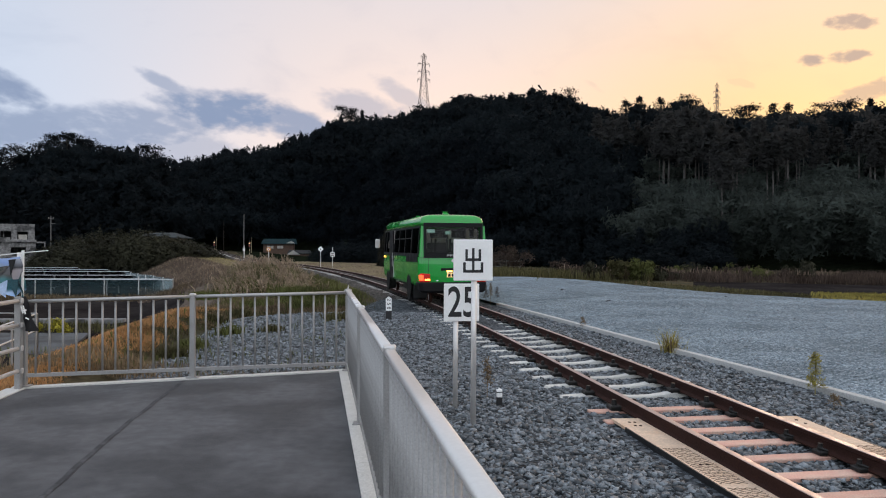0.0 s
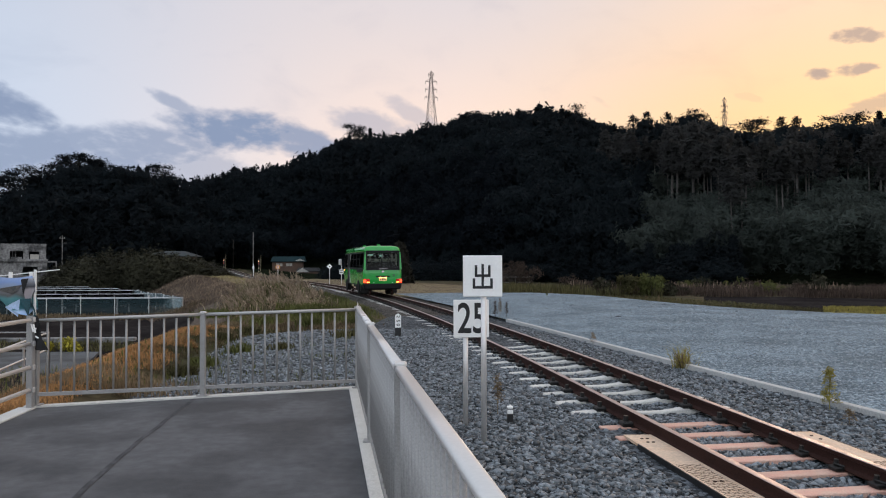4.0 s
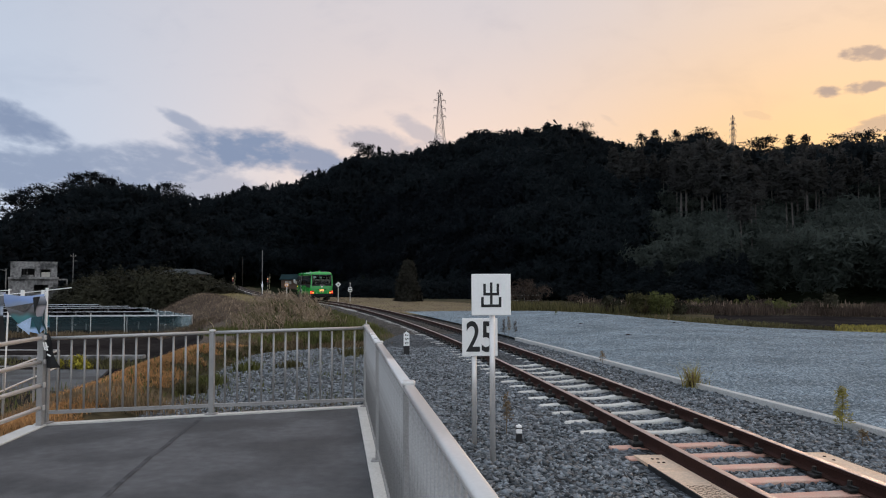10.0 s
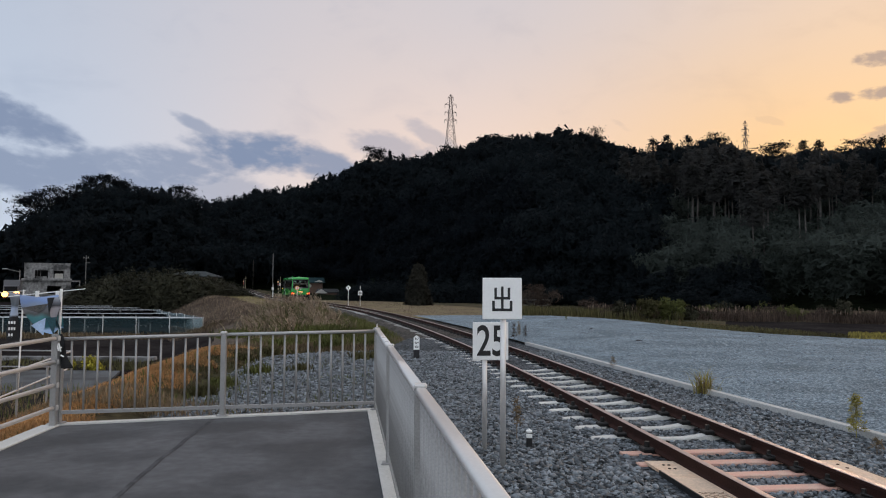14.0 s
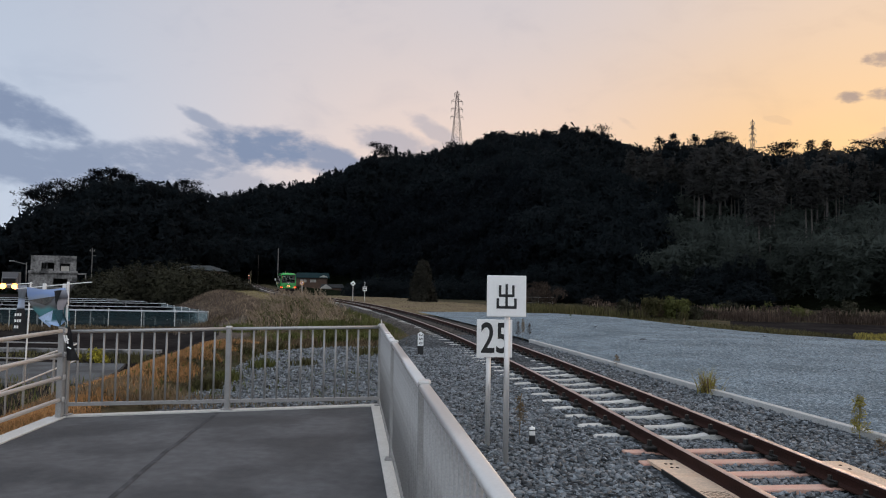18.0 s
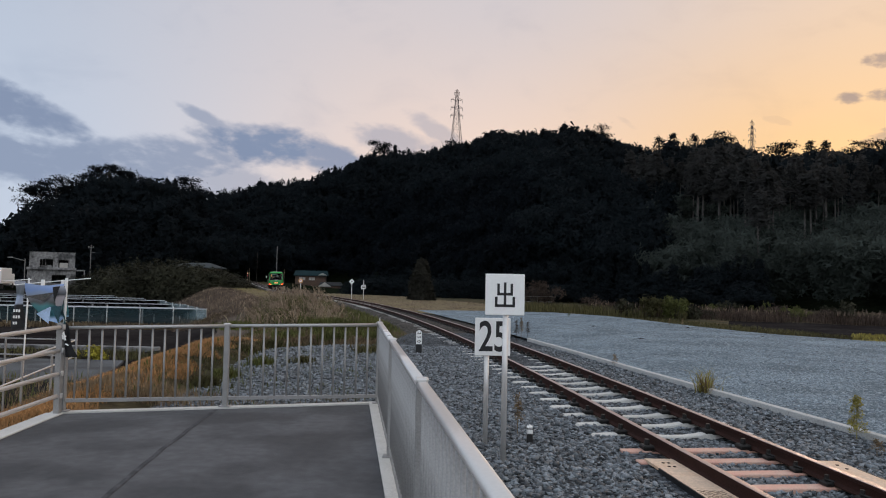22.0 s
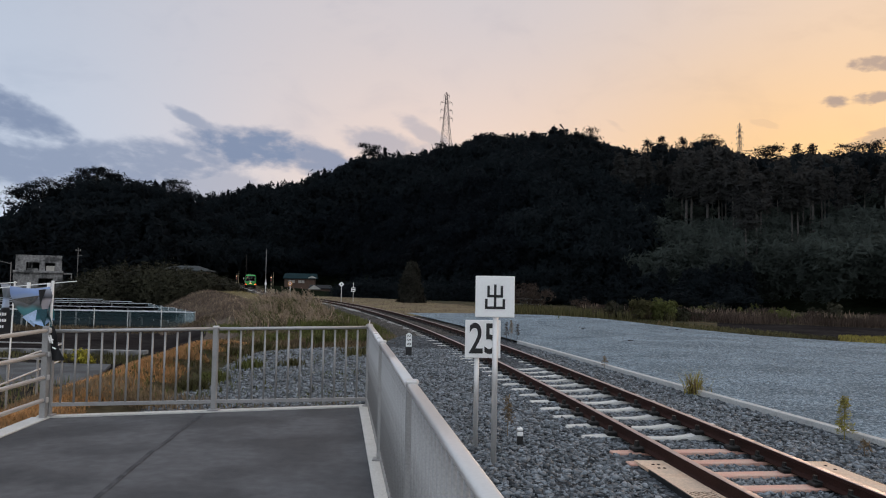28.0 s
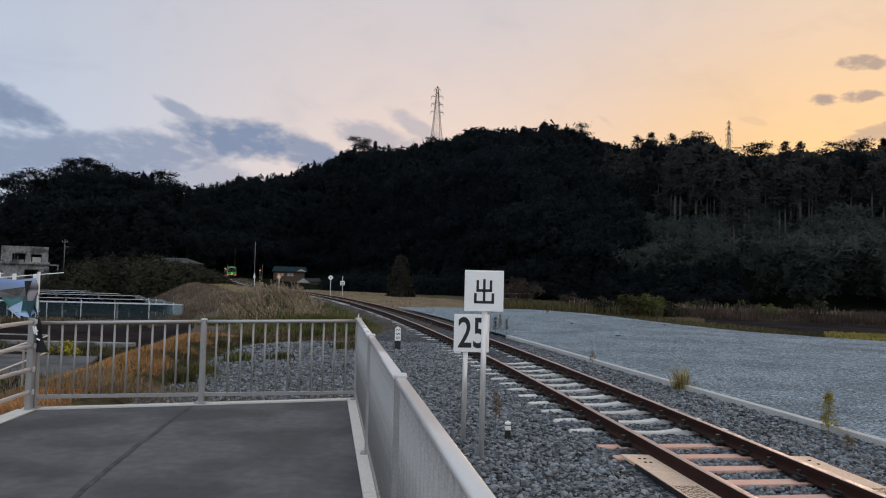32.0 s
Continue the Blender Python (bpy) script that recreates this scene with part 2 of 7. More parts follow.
def material(name, base, rough=0.8, metal=0.0, vary=0.25, scale=6.0, fine=60.0, bump=0.2, spec=0.5, second=None, spread=(0.42, 0.62),
             island=0.0, each=0.0, emit=None, power=0.0, alpha=1.0, coords="Object", bump_scale=None, dist=0.01):
    """Procedural surface: two scales of variation in colour, roughness and relief."""
    m = bpy.data.materials.new(name)
    m.use_nodes = True
    nt = m.node_tree
    N, K = nt.nodes.new, nt.links.new
    b = nt.nodes["Principled BSDF"]
    b.inputs["Roughness"].default_value, b.inputs["Metallic"].default_value = rough, metal
    b.inputs["Specular IOR Level"].default_value = spec
    co = N("ShaderNodeTexCoord").outputs[coords]
    big, small = N("ShaderNodeTexNoise"), N("ShaderNodeTexNoise")
    for n, s, d in ((big, scale, 5.0), (small, fine, 3.0)):
        n.inputs["Scale"].default_value, n.inputs["Detail"].default_value = s, d
        K(co, n.inputs["Vector"])

    def mix(fac, a, b2, mode="MIX"):
        n = N("ShaderNodeMix")
        n.data_type, n.blend_type = "RGBA", mode
        for sock, v in ((n.inputs[0], fac), (n.inputs[6], a), (n.inputs[7], b2)):
            if isinstance(v, (int, float)):
                sock.default_value = v
            elif isinstance(v, tuple):
                sock.default_value = (*v, 1)
            else:
                K(v, sock)
        return n.outputs[2]

    def ranged(x, a0, a1, b0, b1):
        n = N("ShaderNodeMapRange")
        K(x, n.inputs[0])
        for i, v in enumerate((a0, a1, b0, b1)):
            n.inputs[i + 1].default_value = v
        return n.outputs[0]

    col = base
    if second:
        col = mix(ranged(big.outputs[0], *spread, 0, 1), base, second)
    shade = ranged(big.outputs[0], 0.3, 0.7, 1 - vary, 1 + vary)
    grain = ranged(small.outputs[0], 0.3, 0.7, 1 - vary, 1 + vary)
    both = N("ShaderNodeMath")
    both.operation = "MULTIPLY"
    K(shade, both.inputs[0])
    K(grain, both.inputs[1])
    fac = both.outputs[0]
    if island or each:
        if island:
            r = N("ShaderNodeNewGeometry").outputs["Random Per Island"]
        else:
            r = N("ShaderNodeObjectInfo").outputs["Random"]
        k = island or each
        two = N("ShaderNodeMath")
        two.operation = "MULTIPLY"
        K(ranged(r, 0, 1, 1 - k, 1 + k), two.inputs[0])
        K(fac, two.inputs[1])
        fac = two.outputs[0]
    grey = N("ShaderNodeCombineColor")
    for i in range(3):
        K(fac, grey.inputs[i])
    K(mix(1.0, col, grey.outputs[0], "MULTIPLY"), b.inputs["Base Color"])
    K(ranged(big.outputs[0], 0.3, 0.7, max(rough - 0.12, 0.02), min(rough + 0.12, 1.0)), b.inputs["Roughness"])
    if bump:
        bn = N("ShaderNodeBump")
        bn.inputs["Strength"].default_value, bn.inputs["Distance"].default_value = bump, dist
        src = small
        if bump_scale:
            src = N("ShaderNodeTexNoise")
            src.inputs["Scale"].default_value, src.inputs["Detail"].default_value = bump_scale, 4.0
            K(co, src.inputs["Vector"])
        K(src.outputs[0], bn.inputs["Height"])
        K(bn.outputs[0], b.inputs["Normal"])
    if emit:
        b.inputs["Emission Color"].default_value = (*emit, 1)
        b.inputs["Emission Strength"].default_value = power
    if alpha < 1:
        b.inputs["Alpha"].default_value = alpha
    return m


def gravel_material(name, stops, cell=22.0, bump=0.8, dist=0.03, vary=0.18, rough=0.9):
    """Crushed stone seen from afar: each cell its own grey, with relief between the stones."""
    m = bpy.data.materials.new(name)
    m.use_nodes = True
    nt = m.node_tree
    N, K = nt.nodes.new, nt.links.new
    b = nt.nodes["Principled BSDF"]
    b.inputs["Roughness"].default_value = rough
    b.inputs["Specular IOR Level"].default_value = 0.08
    co = N("ShaderNodeTexCoord").outputs["Object"]
    vo = N("ShaderNodeTexVoronoi")
    vo.inputs["Scale"].default_value = cell
    big = N("ShaderNodeTexNoise")
    big.inputs["Scale"].default_value, big.inputs["Detail"].default_value = 0.55, 6.0
    K(co, vo.inputs["Vector"])
    K(co, big.inputs["Vector"])
    ramp = N("ShaderNodeValToRGB")
    el = ramp.color_ramp.elements
    el[0].position, el[0].color = 0.0, (*stops[0], 1)
    el[1].position, el[1].color = 1.0, (*stops[-1], 1)
    for i, s in enumerate(stops[1:-1]):
        el.new((i + 1) / (len(stops) - 1)).color = (*s, 1)
    sx = N("ShaderNodeSeparateColor")
    K(vo.outputs["Color"], sx.inputs[0])
    K(sx.outputs[0], ramp.inputs[0])
    mr = N("ShaderNodeMapRange")
    K(big.outputs[0], mr.inputs[0])
    for i, v in enumerate((0.35, 0.65, 1 - vary, 1 + vary)):
        mr.inputs[i + 1].default_value = v
    mx = N("ShaderNodeMix")
    mx.data_type, mx.blend_type = "RGBA", "MULTIPLY"
    mx.inputs[0].default_value = 1.0
    gy = N("ShaderNodeCombineColor")
    for i in range(3):
        K(mr.outputs[0], gy.inputs[i])
    K(ramp.outputs[0], mx.inputs[6])
    K(gy.outputs[0], mx.inputs[7])
    K(mx.outputs[2], b.inputs["Base Color"])
    bn = N("ShaderNodeBump")
    bn.invert = True
    bn.inputs["Strength"].default_value, bn.inputs["Distance"].default_value = bump, dist
    K(vo.outputs["Distance"], bn.inputs["Height"])
    K(bn.outputs[0], b.inputs["Normal"])
    return m


def glass_material(name, tint, clear=0.5, rough=0.05):
    m = bpy.data.materials.new(name)
    m.use_nodes = True
    nt = m.node_tree
    N, K = nt.nodes.new, nt.links.new
    nt.nodes.remove(nt.nodes["Principled BSDF"])
    tr, gl, fr, mx = N("ShaderNodeBsdfTransparent"), N("ShaderNodeBsdfGlossy"), N("ShaderNodeFresnel"), N("ShaderNodeMixShader")
    tr.inputs[0].default_value = (*[c * clear for c in tint], 1)
    gl.inputs["Roughness"].default_value = rough
    fr.inputs[0].default_value = 1.27
    K(fr.outputs[0], mx.inputs[0])
    K(tr.outputs[0], mx.inputs[1])
    K(gl.outputs[0], mx.inputs[2])
    K(mx.outputs[0], nt.nodes["Material Output"].inputs[0])
    return m


ASPHALT = material("asphalt", (0.042, 0.043, 0.047), 0.82, vary=0.17, scale=1.0, fine=9.0, bump=0.5, bump_scale=60, dist=0.005, second=(0.082, 0.083, 0.089), spread=(0.40, 0.56))
CONCRETE = material("concrete", (0.66, 0.65, 0.62), 0.85, vary=0.14, scale=3, fine=80, bump=0.25, dist=0.004, second=(0.54, 0.53, 0.50))
KERB = material("grey_kerb_concrete", (0.50, 0.50, 0.49), 0.88, vary=0.2, scale=2.5, fine=50, bump=0.3, dist=0.004, second=(0.40, 0.40, 0.39))
OLD_CONCRETE = material("weathered_concrete", (0.27, 0.265, 0.26), 0.9, vary=0.4, scale=0.55, fine=3.0, bump=0.3, second=(0.055, 0.055, 0.055), spread=(0.44, 0.60))
GALV = material("galvanised_steel", (0.72, 0.70, 0.69), 0.34, 0.5, vary=0.03, scale=0.4, fine=60, bump=0.0, dist=0.002, second=(0.64, 0.625, 0.61))
GALV_DULL = material("dull_galvanised_steel", (0.36, 0.355, 0.35), 0.45, 0.3, vary=0.12, scale=5, fine=90, bump=0.06, dist=0.002, second=(0.28, 0.275, 0.27))
RAIL_RUST = material("rusty_rail_steel", (0.043, 0.0165, 0.012), 0.85, 0.0, vary=0.3, scale=5, fine=70, bump=0.3, dist=0.003, second=(0.030, 0.014, 0.011), spec=0.2)
RAIL_TOP = material("worn_rail_head", (0.46, 0.36, 0.34), 0.42, 0.7, vary=0.12, scale=6, fine=60, bump=0.05, second=(0.40, 0.33, 0.30))
SLEEPER_C = material("concrete_sleeper", (0.64, 0.63, 0.60), 0.88, vary=0.14, scale=6, fine=80, bump=0.3, dist=0.004, each=0.12, second=(0.52, 0.51, 0.48))
SLEEPER_P = material("pink_sleeper", (0.68, 0.38, 0.30), 0.75, vary=0.12, scale=5, fine=70, bump=0.2, dist=0.003, each=0.10, second=(0.60, 0.40, 0.32))
PLATE = material("tan_steel_plate", (0.72, 0.54, 0.40), 0.75, 0.0, vary=0.14, scale=3.5, fine=40, bump=0.25, dist=0.003, second=(0.58, 0.38, 0.24), spread=(0.5, 0.72))
GRIP = material("dirty_grip_ribs", (0.24, 0.17, 0.12), 0.8, vary=0.25, scale=6, fine=40, bump=0.1)
BALLAST = gravel_material("ballast_bed", ((0.018, 0.020, 0.023), (0.046, 0.052, 0.058), (0.090, 0.100, 0.112), (0.18, 0.20, 0.22)), 22, 1.0, 0.04)
STONE = material("crushed_stone", (0.146, 0.164, 0.180), 0.7, vary=0.25, scale=20, fine=120, bump=0.3, dist=0.003, island=0.82, spec=0.35)
BALLAST_FAR = gravel_material("weathered_ballast", ((0.03, 0.028, 0.026), (0.055, 0.050, 0.046), (0.085, 0.078, 0.07), (0.13, 0.12, 0.11)), 14, 1.0, 0.04)
YARD = gravel_material("fine_grey_gravel", ((0.072, 0.102, 0.124), (0.128, 0.168, 0.198), (0.190, 0.242, 0.282), (0.39, 0.465, 0.525)), 36, 1.0, 0.02, 0.22)
# Fastening steel taken near black to hold the shadow beside the rail.
CLIP_SHADOW_METAL = material("shadow_dark_fastening_steel", (0.010, 0.0095, 0.009), 0.6, 0.2, vary=0.2, bump=0.1)
SOIL = material("damp_field_soil", (0.023, 0.020, 0.020), 0.95, vary=0.3, scale=0.25, fine=3.5, bump=0.5, dist=0.05, second=(0.029, 0.026, 0.025), spec=0.0)
EARTH = material("grassy_earth", (0.052, 0.050, 0.028), 0.95, vary=0.35, scale=0.35, fine=6, bump=0.6, dist=0.06, second=(0.075, 0.058, 0.035), spec=0.05)
# Brown thatch in two tones: face darkened, sky-facing ground lightened to paint the light.
BANK_SHADED = material("shaded_brown_thatch", (0.130, 0.101, 0.080), 0.95, vary=0.35, scale=0.5, fine=5, bump=0.6, dist=0.06, second=(0.085, 0.068, 0.052), spec=0.05)
BANK_SKYLIT = material("skylit_grass_thatch", (0.205, 0.160, 0.105), 0.95, vary=0.35, scale=0.5, fine=5, bump=0.6, dist=0.06, second=(0.165, 0.138, 0.076), spec=0.05)
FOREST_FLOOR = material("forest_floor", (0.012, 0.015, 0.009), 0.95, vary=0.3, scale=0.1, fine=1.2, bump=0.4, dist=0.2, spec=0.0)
WHITE_PAINT = material("white_sign_paint", (0.90, 0.895, 0.88), 0.42, vary=0.03, scale=4, fine=40, bump=0.03, second=(0.86, 0.855, 0.84))
BLACK_PAINT = material("black_paint", (0.012, 0.012, 0.013), 0.5, vary=0.15, scale=9, bump=0.03)
GREEN_BUS = material("green_bus_paint", (0.020, 0.335, 0.050), 0.14, vary=0.04, scale=1.5, fine=20, bump=0.0, second=(0.024, 0.30, 0.052), spec=0.7)

# ---- plan of the line ----
GAUGE = 1.067
RAIL_Z = -0.04
BED_Z = -0.215
Y_A, Y_B, S_A, S_K = 8.0, 74.0, -0.118, -0.0042
Y_C, Y_D, S_E = 84.0, 104.0, 0.053


def rise(y):
    t = min(max((y - 112.0) / 95.0, 0.0), 1.0)
    return 1.05 * t * t * (3 - 2 * t)


def slope(y):
    return S_A + S_K * (min(max(y, Y_A), Y_B) - Y_A) + S_E * (min(max(y, Y_C), Y_D) - Y_C) / (Y_D - Y_C)


def cx(y):
    """The track's centre line: straight past the platform, then a long curve to the left."""
    x = 3.0 - S_A * 7.3 + S_A * y
    if y > Y_A:
        u = min(y, Y_B) - Y_A
        x += 0.5 * S_K * u * u
    if y > Y_B:
        x += S_K * (Y_B - Y_A) * (y - Y_B)
    if y > Y_C:
        # the curve eases off towards the crossing
        u = min(y, Y_D) - Y_C
        x += 0.5 * S_E / (Y_D - Y_C) * u * u + S_E * max(y - Y_D, 0.0)
    return x


def span(x, xs, ys):
    return float(np.interp(x, xs, ys))


def kerb_x(y):
    return cx(y) + span(y, (0, 8, 12.3, 15, 22, 40), (2.75, 2.37, 2.05, 1.9, 1.68, 1.6))


def yard_right(y):
    return span(y, (-20, 16, 24, 26.2, 29, 32.8, 37.8, 42), (60, 27, 15.2, 13.1, 12.1, 11.0, 9.6, 7.4))


def crest(y):
    """Offset from the track of the edge of the bank on its left."""
    return span(y, (-10, 6, 12, 18, 21, 24, 28, 33, 40, 60, 80, 120), (-9.4, -8.6, -8.4, -8.2, -7.4, -6.8, -6.3, -6.2, -6.6, -8.4, -10, -13))


PLAIN = -1.9


def ground_z(x, y):
    off = x - cx(y)
    near = min(max(1 - (abs(off) - 9.0) / 12.0, 0.0), 1.0)
    z = -0.34 + rise(y) * near
    if off < -3.0 and 45 < y < 118:
        # the bank stands a little above the rails along the outside of the curve
        z += span(y, (45, 60, 75, 100, 118), (0, 0.25, 0.55, 0.7, 0.2)) * min((-3.0 - off) / 2.5, 1.0)
    c = crest(y)
    if off < c:
        w = 4.0 if y < 30 else 6.5
        t = min((c - off) / w, 1.0)
        top = z
        z = top + (PLAIN - top) * t * t * (3 - 2 * t)
        if t < 1:
            z += 0.12 * noise.noise(Vector((x * 0.5, y * 0.5, 3.0)))
    elif off > 0 and y > 22:
        t = min(max((off - 8) / 30, 0), 1)
        z += -0.5 * t
    if 5 < y < 25 and -12 < off < -4:
        # low berm along the edge of the bank
        z += span(y, (5, 9, 13, 16.5, 18.5, 20.5), (0.10, 0.26, 0.40, 0.43, 0.31, 0.03)) * math.exp(-((off - c - 0.9) / 0.85) ** 2)
    z += 0.05 * noise.noise(Vector((x * 0.18, y * 0.18, 0.0)))
    return z


SKY_PX = (-420, -250, -100, 0, 30, 60, 100, 150, 180, 260, 300, 335, 350, 365, 400, 450, 500, 550, 600, 640, 690, 740, 780, 830, 880, 930, 980, 1050, 1080, 1120, 1170, 1210, 1260, 1300, 1340, 1400, 1430, 1470, 1540, 1620, 1800, 2000)
SKY_UP = (70, 62, 78, 90, 105, 134, 154, 166, 180, 180, 174, 152, 149, 157, 162, 177, 182, 192, 212, 226, 233, 231, 244, 254, 264, 264, 270, 265, 245, 238, 240, 241, 250, 240, 226, 221, 240, 233, 243, 249, 247, 237)
FOCUS = 1230.6


def bearing(x, y):
    return math.atan2(x, y)


def wood_at(b):
    """For a direction: distance of the wood's foot, of the ridge, and how high the ridge with its trees stands above the eye (tangent)."""
    px = 784 + FOCUS * math.tan(max(min(b, 1.1), -0.9))
    up = span(px, SKY_PX, SKY_UP) / FOCUS / math.hypot(1, (px - 784) / FOCUS)
    foot = span(px, (-400, 0, 300, 420, 560, 760, 900, 1200, 1600, 2200), (190, 172, 168, 190, 200, 130, 104, 92, 88, 95))
    ridge = span(px, (-400, 0, 300, 345, 420, 600, 800, 1200, 1600, 2200), (260, 226, 228, 250, 292, 300, 290, 265, 250, 250))
    return foot, ridge, up


TREE_H = 11.0


def hill_z(x, y):
    """Height of the wooded hill above the plain, 0 outside it."""
    if y < 20:
        return 0.0
    d, b = math.hypot(x, y), bearing(x, y)
    foot, ridge, up = wood_at(b)
    if d <= foot:
        return 0.0
    top = max(ridge * up + 1.65 - TREE_H + 1.0, 3.0)
    t = (d - foot) / (ridge - foot)
    if t < 1:
        s = t * (1.35 - 0.35 * t)
        return top * s + 1.2 * noise.noise(Vector((x * 0.03, y * 0.03, 5.0))) * t * (1 - t) * 4
    return top * max(1.0 - 0.12 * (t - 1), 0.55)


def full_z(x, y):
    h = hill_z(x, y)
    return max(ground_z(x, y), -1.0 + h) if h > 0 else ground_z(x, y)


def build_ground():
    angles = np.concatenate([np.linspace(-0.78, 0.72, 200), np.linspace(0.78, 2 * math.pi - 0.84, 70)])
    radii = [0.8]
    while radii[-1] < 4200:
        r = radii[-1]
        radii.append(r * (1.032 if 8 < r < 130 else 1.05) if r < 420 else r * 1.25)
    verts = [(0.0, 0.0, -0.34)]
    for r in radii:
        for a2 in angles:
            x, y = r * math.sin(a2), r * math.cos(a2)
            z = full_z(x, y) if r < 1500 else -3.0
            verts.append((x, y, z))
    n = len(angles)
    tris = [(0, 1 + (j + 1) % n, 1 + j) for j in range(n)]
    for i in range(len(radii) - 1):
        for j in range(n):
            p, q = 1 + i * n + j, 1 + i * n + (j + 1) % n
            tris += [(p, q, q + n), (p, q + n, p + n)]
    me = tri_mesh("ground", verts, np.array(tris), EARTH)
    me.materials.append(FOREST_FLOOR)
    me.materials.append(SOIL)
    me.materials.append(BANK_SKYLIT)
    me.materials.append(BANK_SHADED)
    mid = np.array([[sum(verts[i][k] for i in t) / 3 for k in range(3)] for t in tris])
    idx = np.zeros(len(tris), np.int32)
    for i, (x, y, z) in enumerate(mid):
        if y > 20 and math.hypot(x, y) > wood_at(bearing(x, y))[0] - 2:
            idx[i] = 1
        elif x - cx(y) < crest(y) - 3.6 and y > 0:
            idx[i] = 2
        elif 22 < y < 47 and x > yard_right(min(y, 41.9)) + 2.0 and x / y > 0.40:
            idx[i] = 2
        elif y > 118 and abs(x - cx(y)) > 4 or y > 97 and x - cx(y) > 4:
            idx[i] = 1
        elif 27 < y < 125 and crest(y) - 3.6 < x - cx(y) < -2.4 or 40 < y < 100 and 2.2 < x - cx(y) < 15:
            # bank face gets the thatch with shade in its colour, flat top the lightened one
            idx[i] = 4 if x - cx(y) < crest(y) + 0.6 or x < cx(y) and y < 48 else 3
    me.polygons.foreach_set("material_index", idx)
    me.polygons.foreach_set("use_smooth", np.ones(len(tris), bool))
    tagged(new("ground", me), "rough grassy earth and dark soil rising into a wooded hill", "ground", kind="structure")


build_ground()

# ---- railway ----


def track_path(y0, y1, off=0.0, z=0.0, step=0.6):
    out, y = [], y0
    while y <= y1 + 1e-6:
        s = slope(y)
        k = 1 / math.hypot(1, s)
        out.append((cx(y) + off * k, y - off * s * k, z + rise(y)))
        y += step if y < 40 else 2.0
    return out


def bed_left(y):
    if y < 9.4:
        return -0.66 - 0.146 * (y - 9.3) - 0.14
    return span(y, (9.4, 9.9, 15, 18.5, 21, 26, 60), (-1.0, -4.7, -5.2, -4.6, cx(21) - 3.2, cx(26) - 1.7, cx(60) - 1.6)) if y < 26 else cx(y) - 1.6


def bed_right(y):
    return kerb_x(y) + (-0.05 if y < 22 else 0.12) if y < 42 else cx(y) + 1.4


def build_bed(ys, mat, name, label):
    g = Geo()
    k = 26
    for y in ys:
        l, r = bed_left(y), bed_right(y)
        for i in range(k + 1):
            t = i / k
            x = l + (r - l) * t
            z = BED_Z + rise(y) + 0.025 * noise.noise(Vector((x * 2.1, y * 2.1, 7)))
            e = min(t, 1 - t) * (r - l)
            if 9.8 < y and t < 0.5 or y > 40:
                z -= 0.16 * max(0, 1 - e / 0.5) ** 1.5
            elif t > 0.5:
                z += 0.035 * max(0, 1 - e / 0.55)
            if abs(x - cx(y)) < 0.52:
                z -= 0.020 if y < 8.4 else 0.038 if y < 16 else -0.022 * min((y - 16) / 6, 1.0)
            g.v.append((x, y, z))
    for j in range(len(ys) - 1):
        for i in range(k):
            p = j * (k + 1) + i
            g.f.append((p, p + 1, p + k + 2, p + k + 1))
    solid(name, g, mat, label, "ballast", kind="structure", smooth=True)


build_bed(list(np.arange(-14, 25.1, 0.5)), BALLAST, "ballast_bed", "grey crushed-stone ballast bed under the track")
build_bed(list(np.arange(25, 40, 0.5)) + list(np.arange(40, 172, 2.0)), BALLAST_FAR, "far_ballast_bed", "brownish weathered ballast along the curve")
RAIL_SECTION = [(-0.061, -0.14), (0.061, -0.14), (0.061, -0.128), (0.012, -0.112), (0.0085, -0.10), (0.0085, -0.046), (0.0325, -0.034), (0.0325, -0.006),
                (-0.0325, -0.006), (-0.0325, -0.034), (-0.0085, -0.046), (-0.0085, -0.10), (-0.012, -0.112), (-0.061, -0.128)]
HEAD_SECTION = [(-0.0322, -0.0065), (0.0322, -0.0065), (0.029, -0.001), (0.018, 0.0), (-0.018, 0.0), (-0.029, -0.001)]
track = thing("railway_track", "single railway track with rusty rails on concrete sleepers", "railway track")
for side in (-1, 1):
    rail = part("rail", Geo().sweep(track_path(-12, 196, side * 0.566, RAIL_Z), RAIL_SECTION), RAIL_RUST, track, "rusty brown steel rail")
    part("rail_head", Geo().sweep(track_path(-12, 196, side * 0.566, RAIL_Z), HEAD_SECTION), RAIL_TOP, rail, "worn shiny rail head")


def concrete_sleeper_mesh():
    g, prof = Geo(), []
    for x, w, z in ((-1.06, 0.066, -0.03), (-1.03, 0.067, 0.0), (-0.70, 0.068, 0.014), (-0.42, 0.066, 0.014), (-0.28, 0.060, -0.008), (-0.14, 0.055, -0.022), (0, 0.053, -0.025),
                    (0.14, 0.055, -0.022), (0.28, 0.060, -0.008), (0.42, 0.066, 0.014), (0.70, 0.068, 0.014), (1.03, 0.067, 0.0), (1.06, 0.066, -0.03)):
        k = len(g.v)
        g.v += [(x, -w - 0.02, -0.15), (x, w + 0.02, -0.15), (x, w, z - 0.012), (x, w - 0.014, z), (x, -w + 0.014, z), (x, -w, z - 0.012)]
        prof.append(k)
    for a2, b2 in zip(prof, prof[1:]):
        for i in range(6):
            j = (i + 1) % 6
            g.f.append((a2 + i, a2 + j, b2 + j, b2 + i))
    g.f += [tuple(range(6))[::-1], tuple(range(prof[-1], prof[-1] + 6))]
    return g.mesh("sleeper", SLEEPER_C)


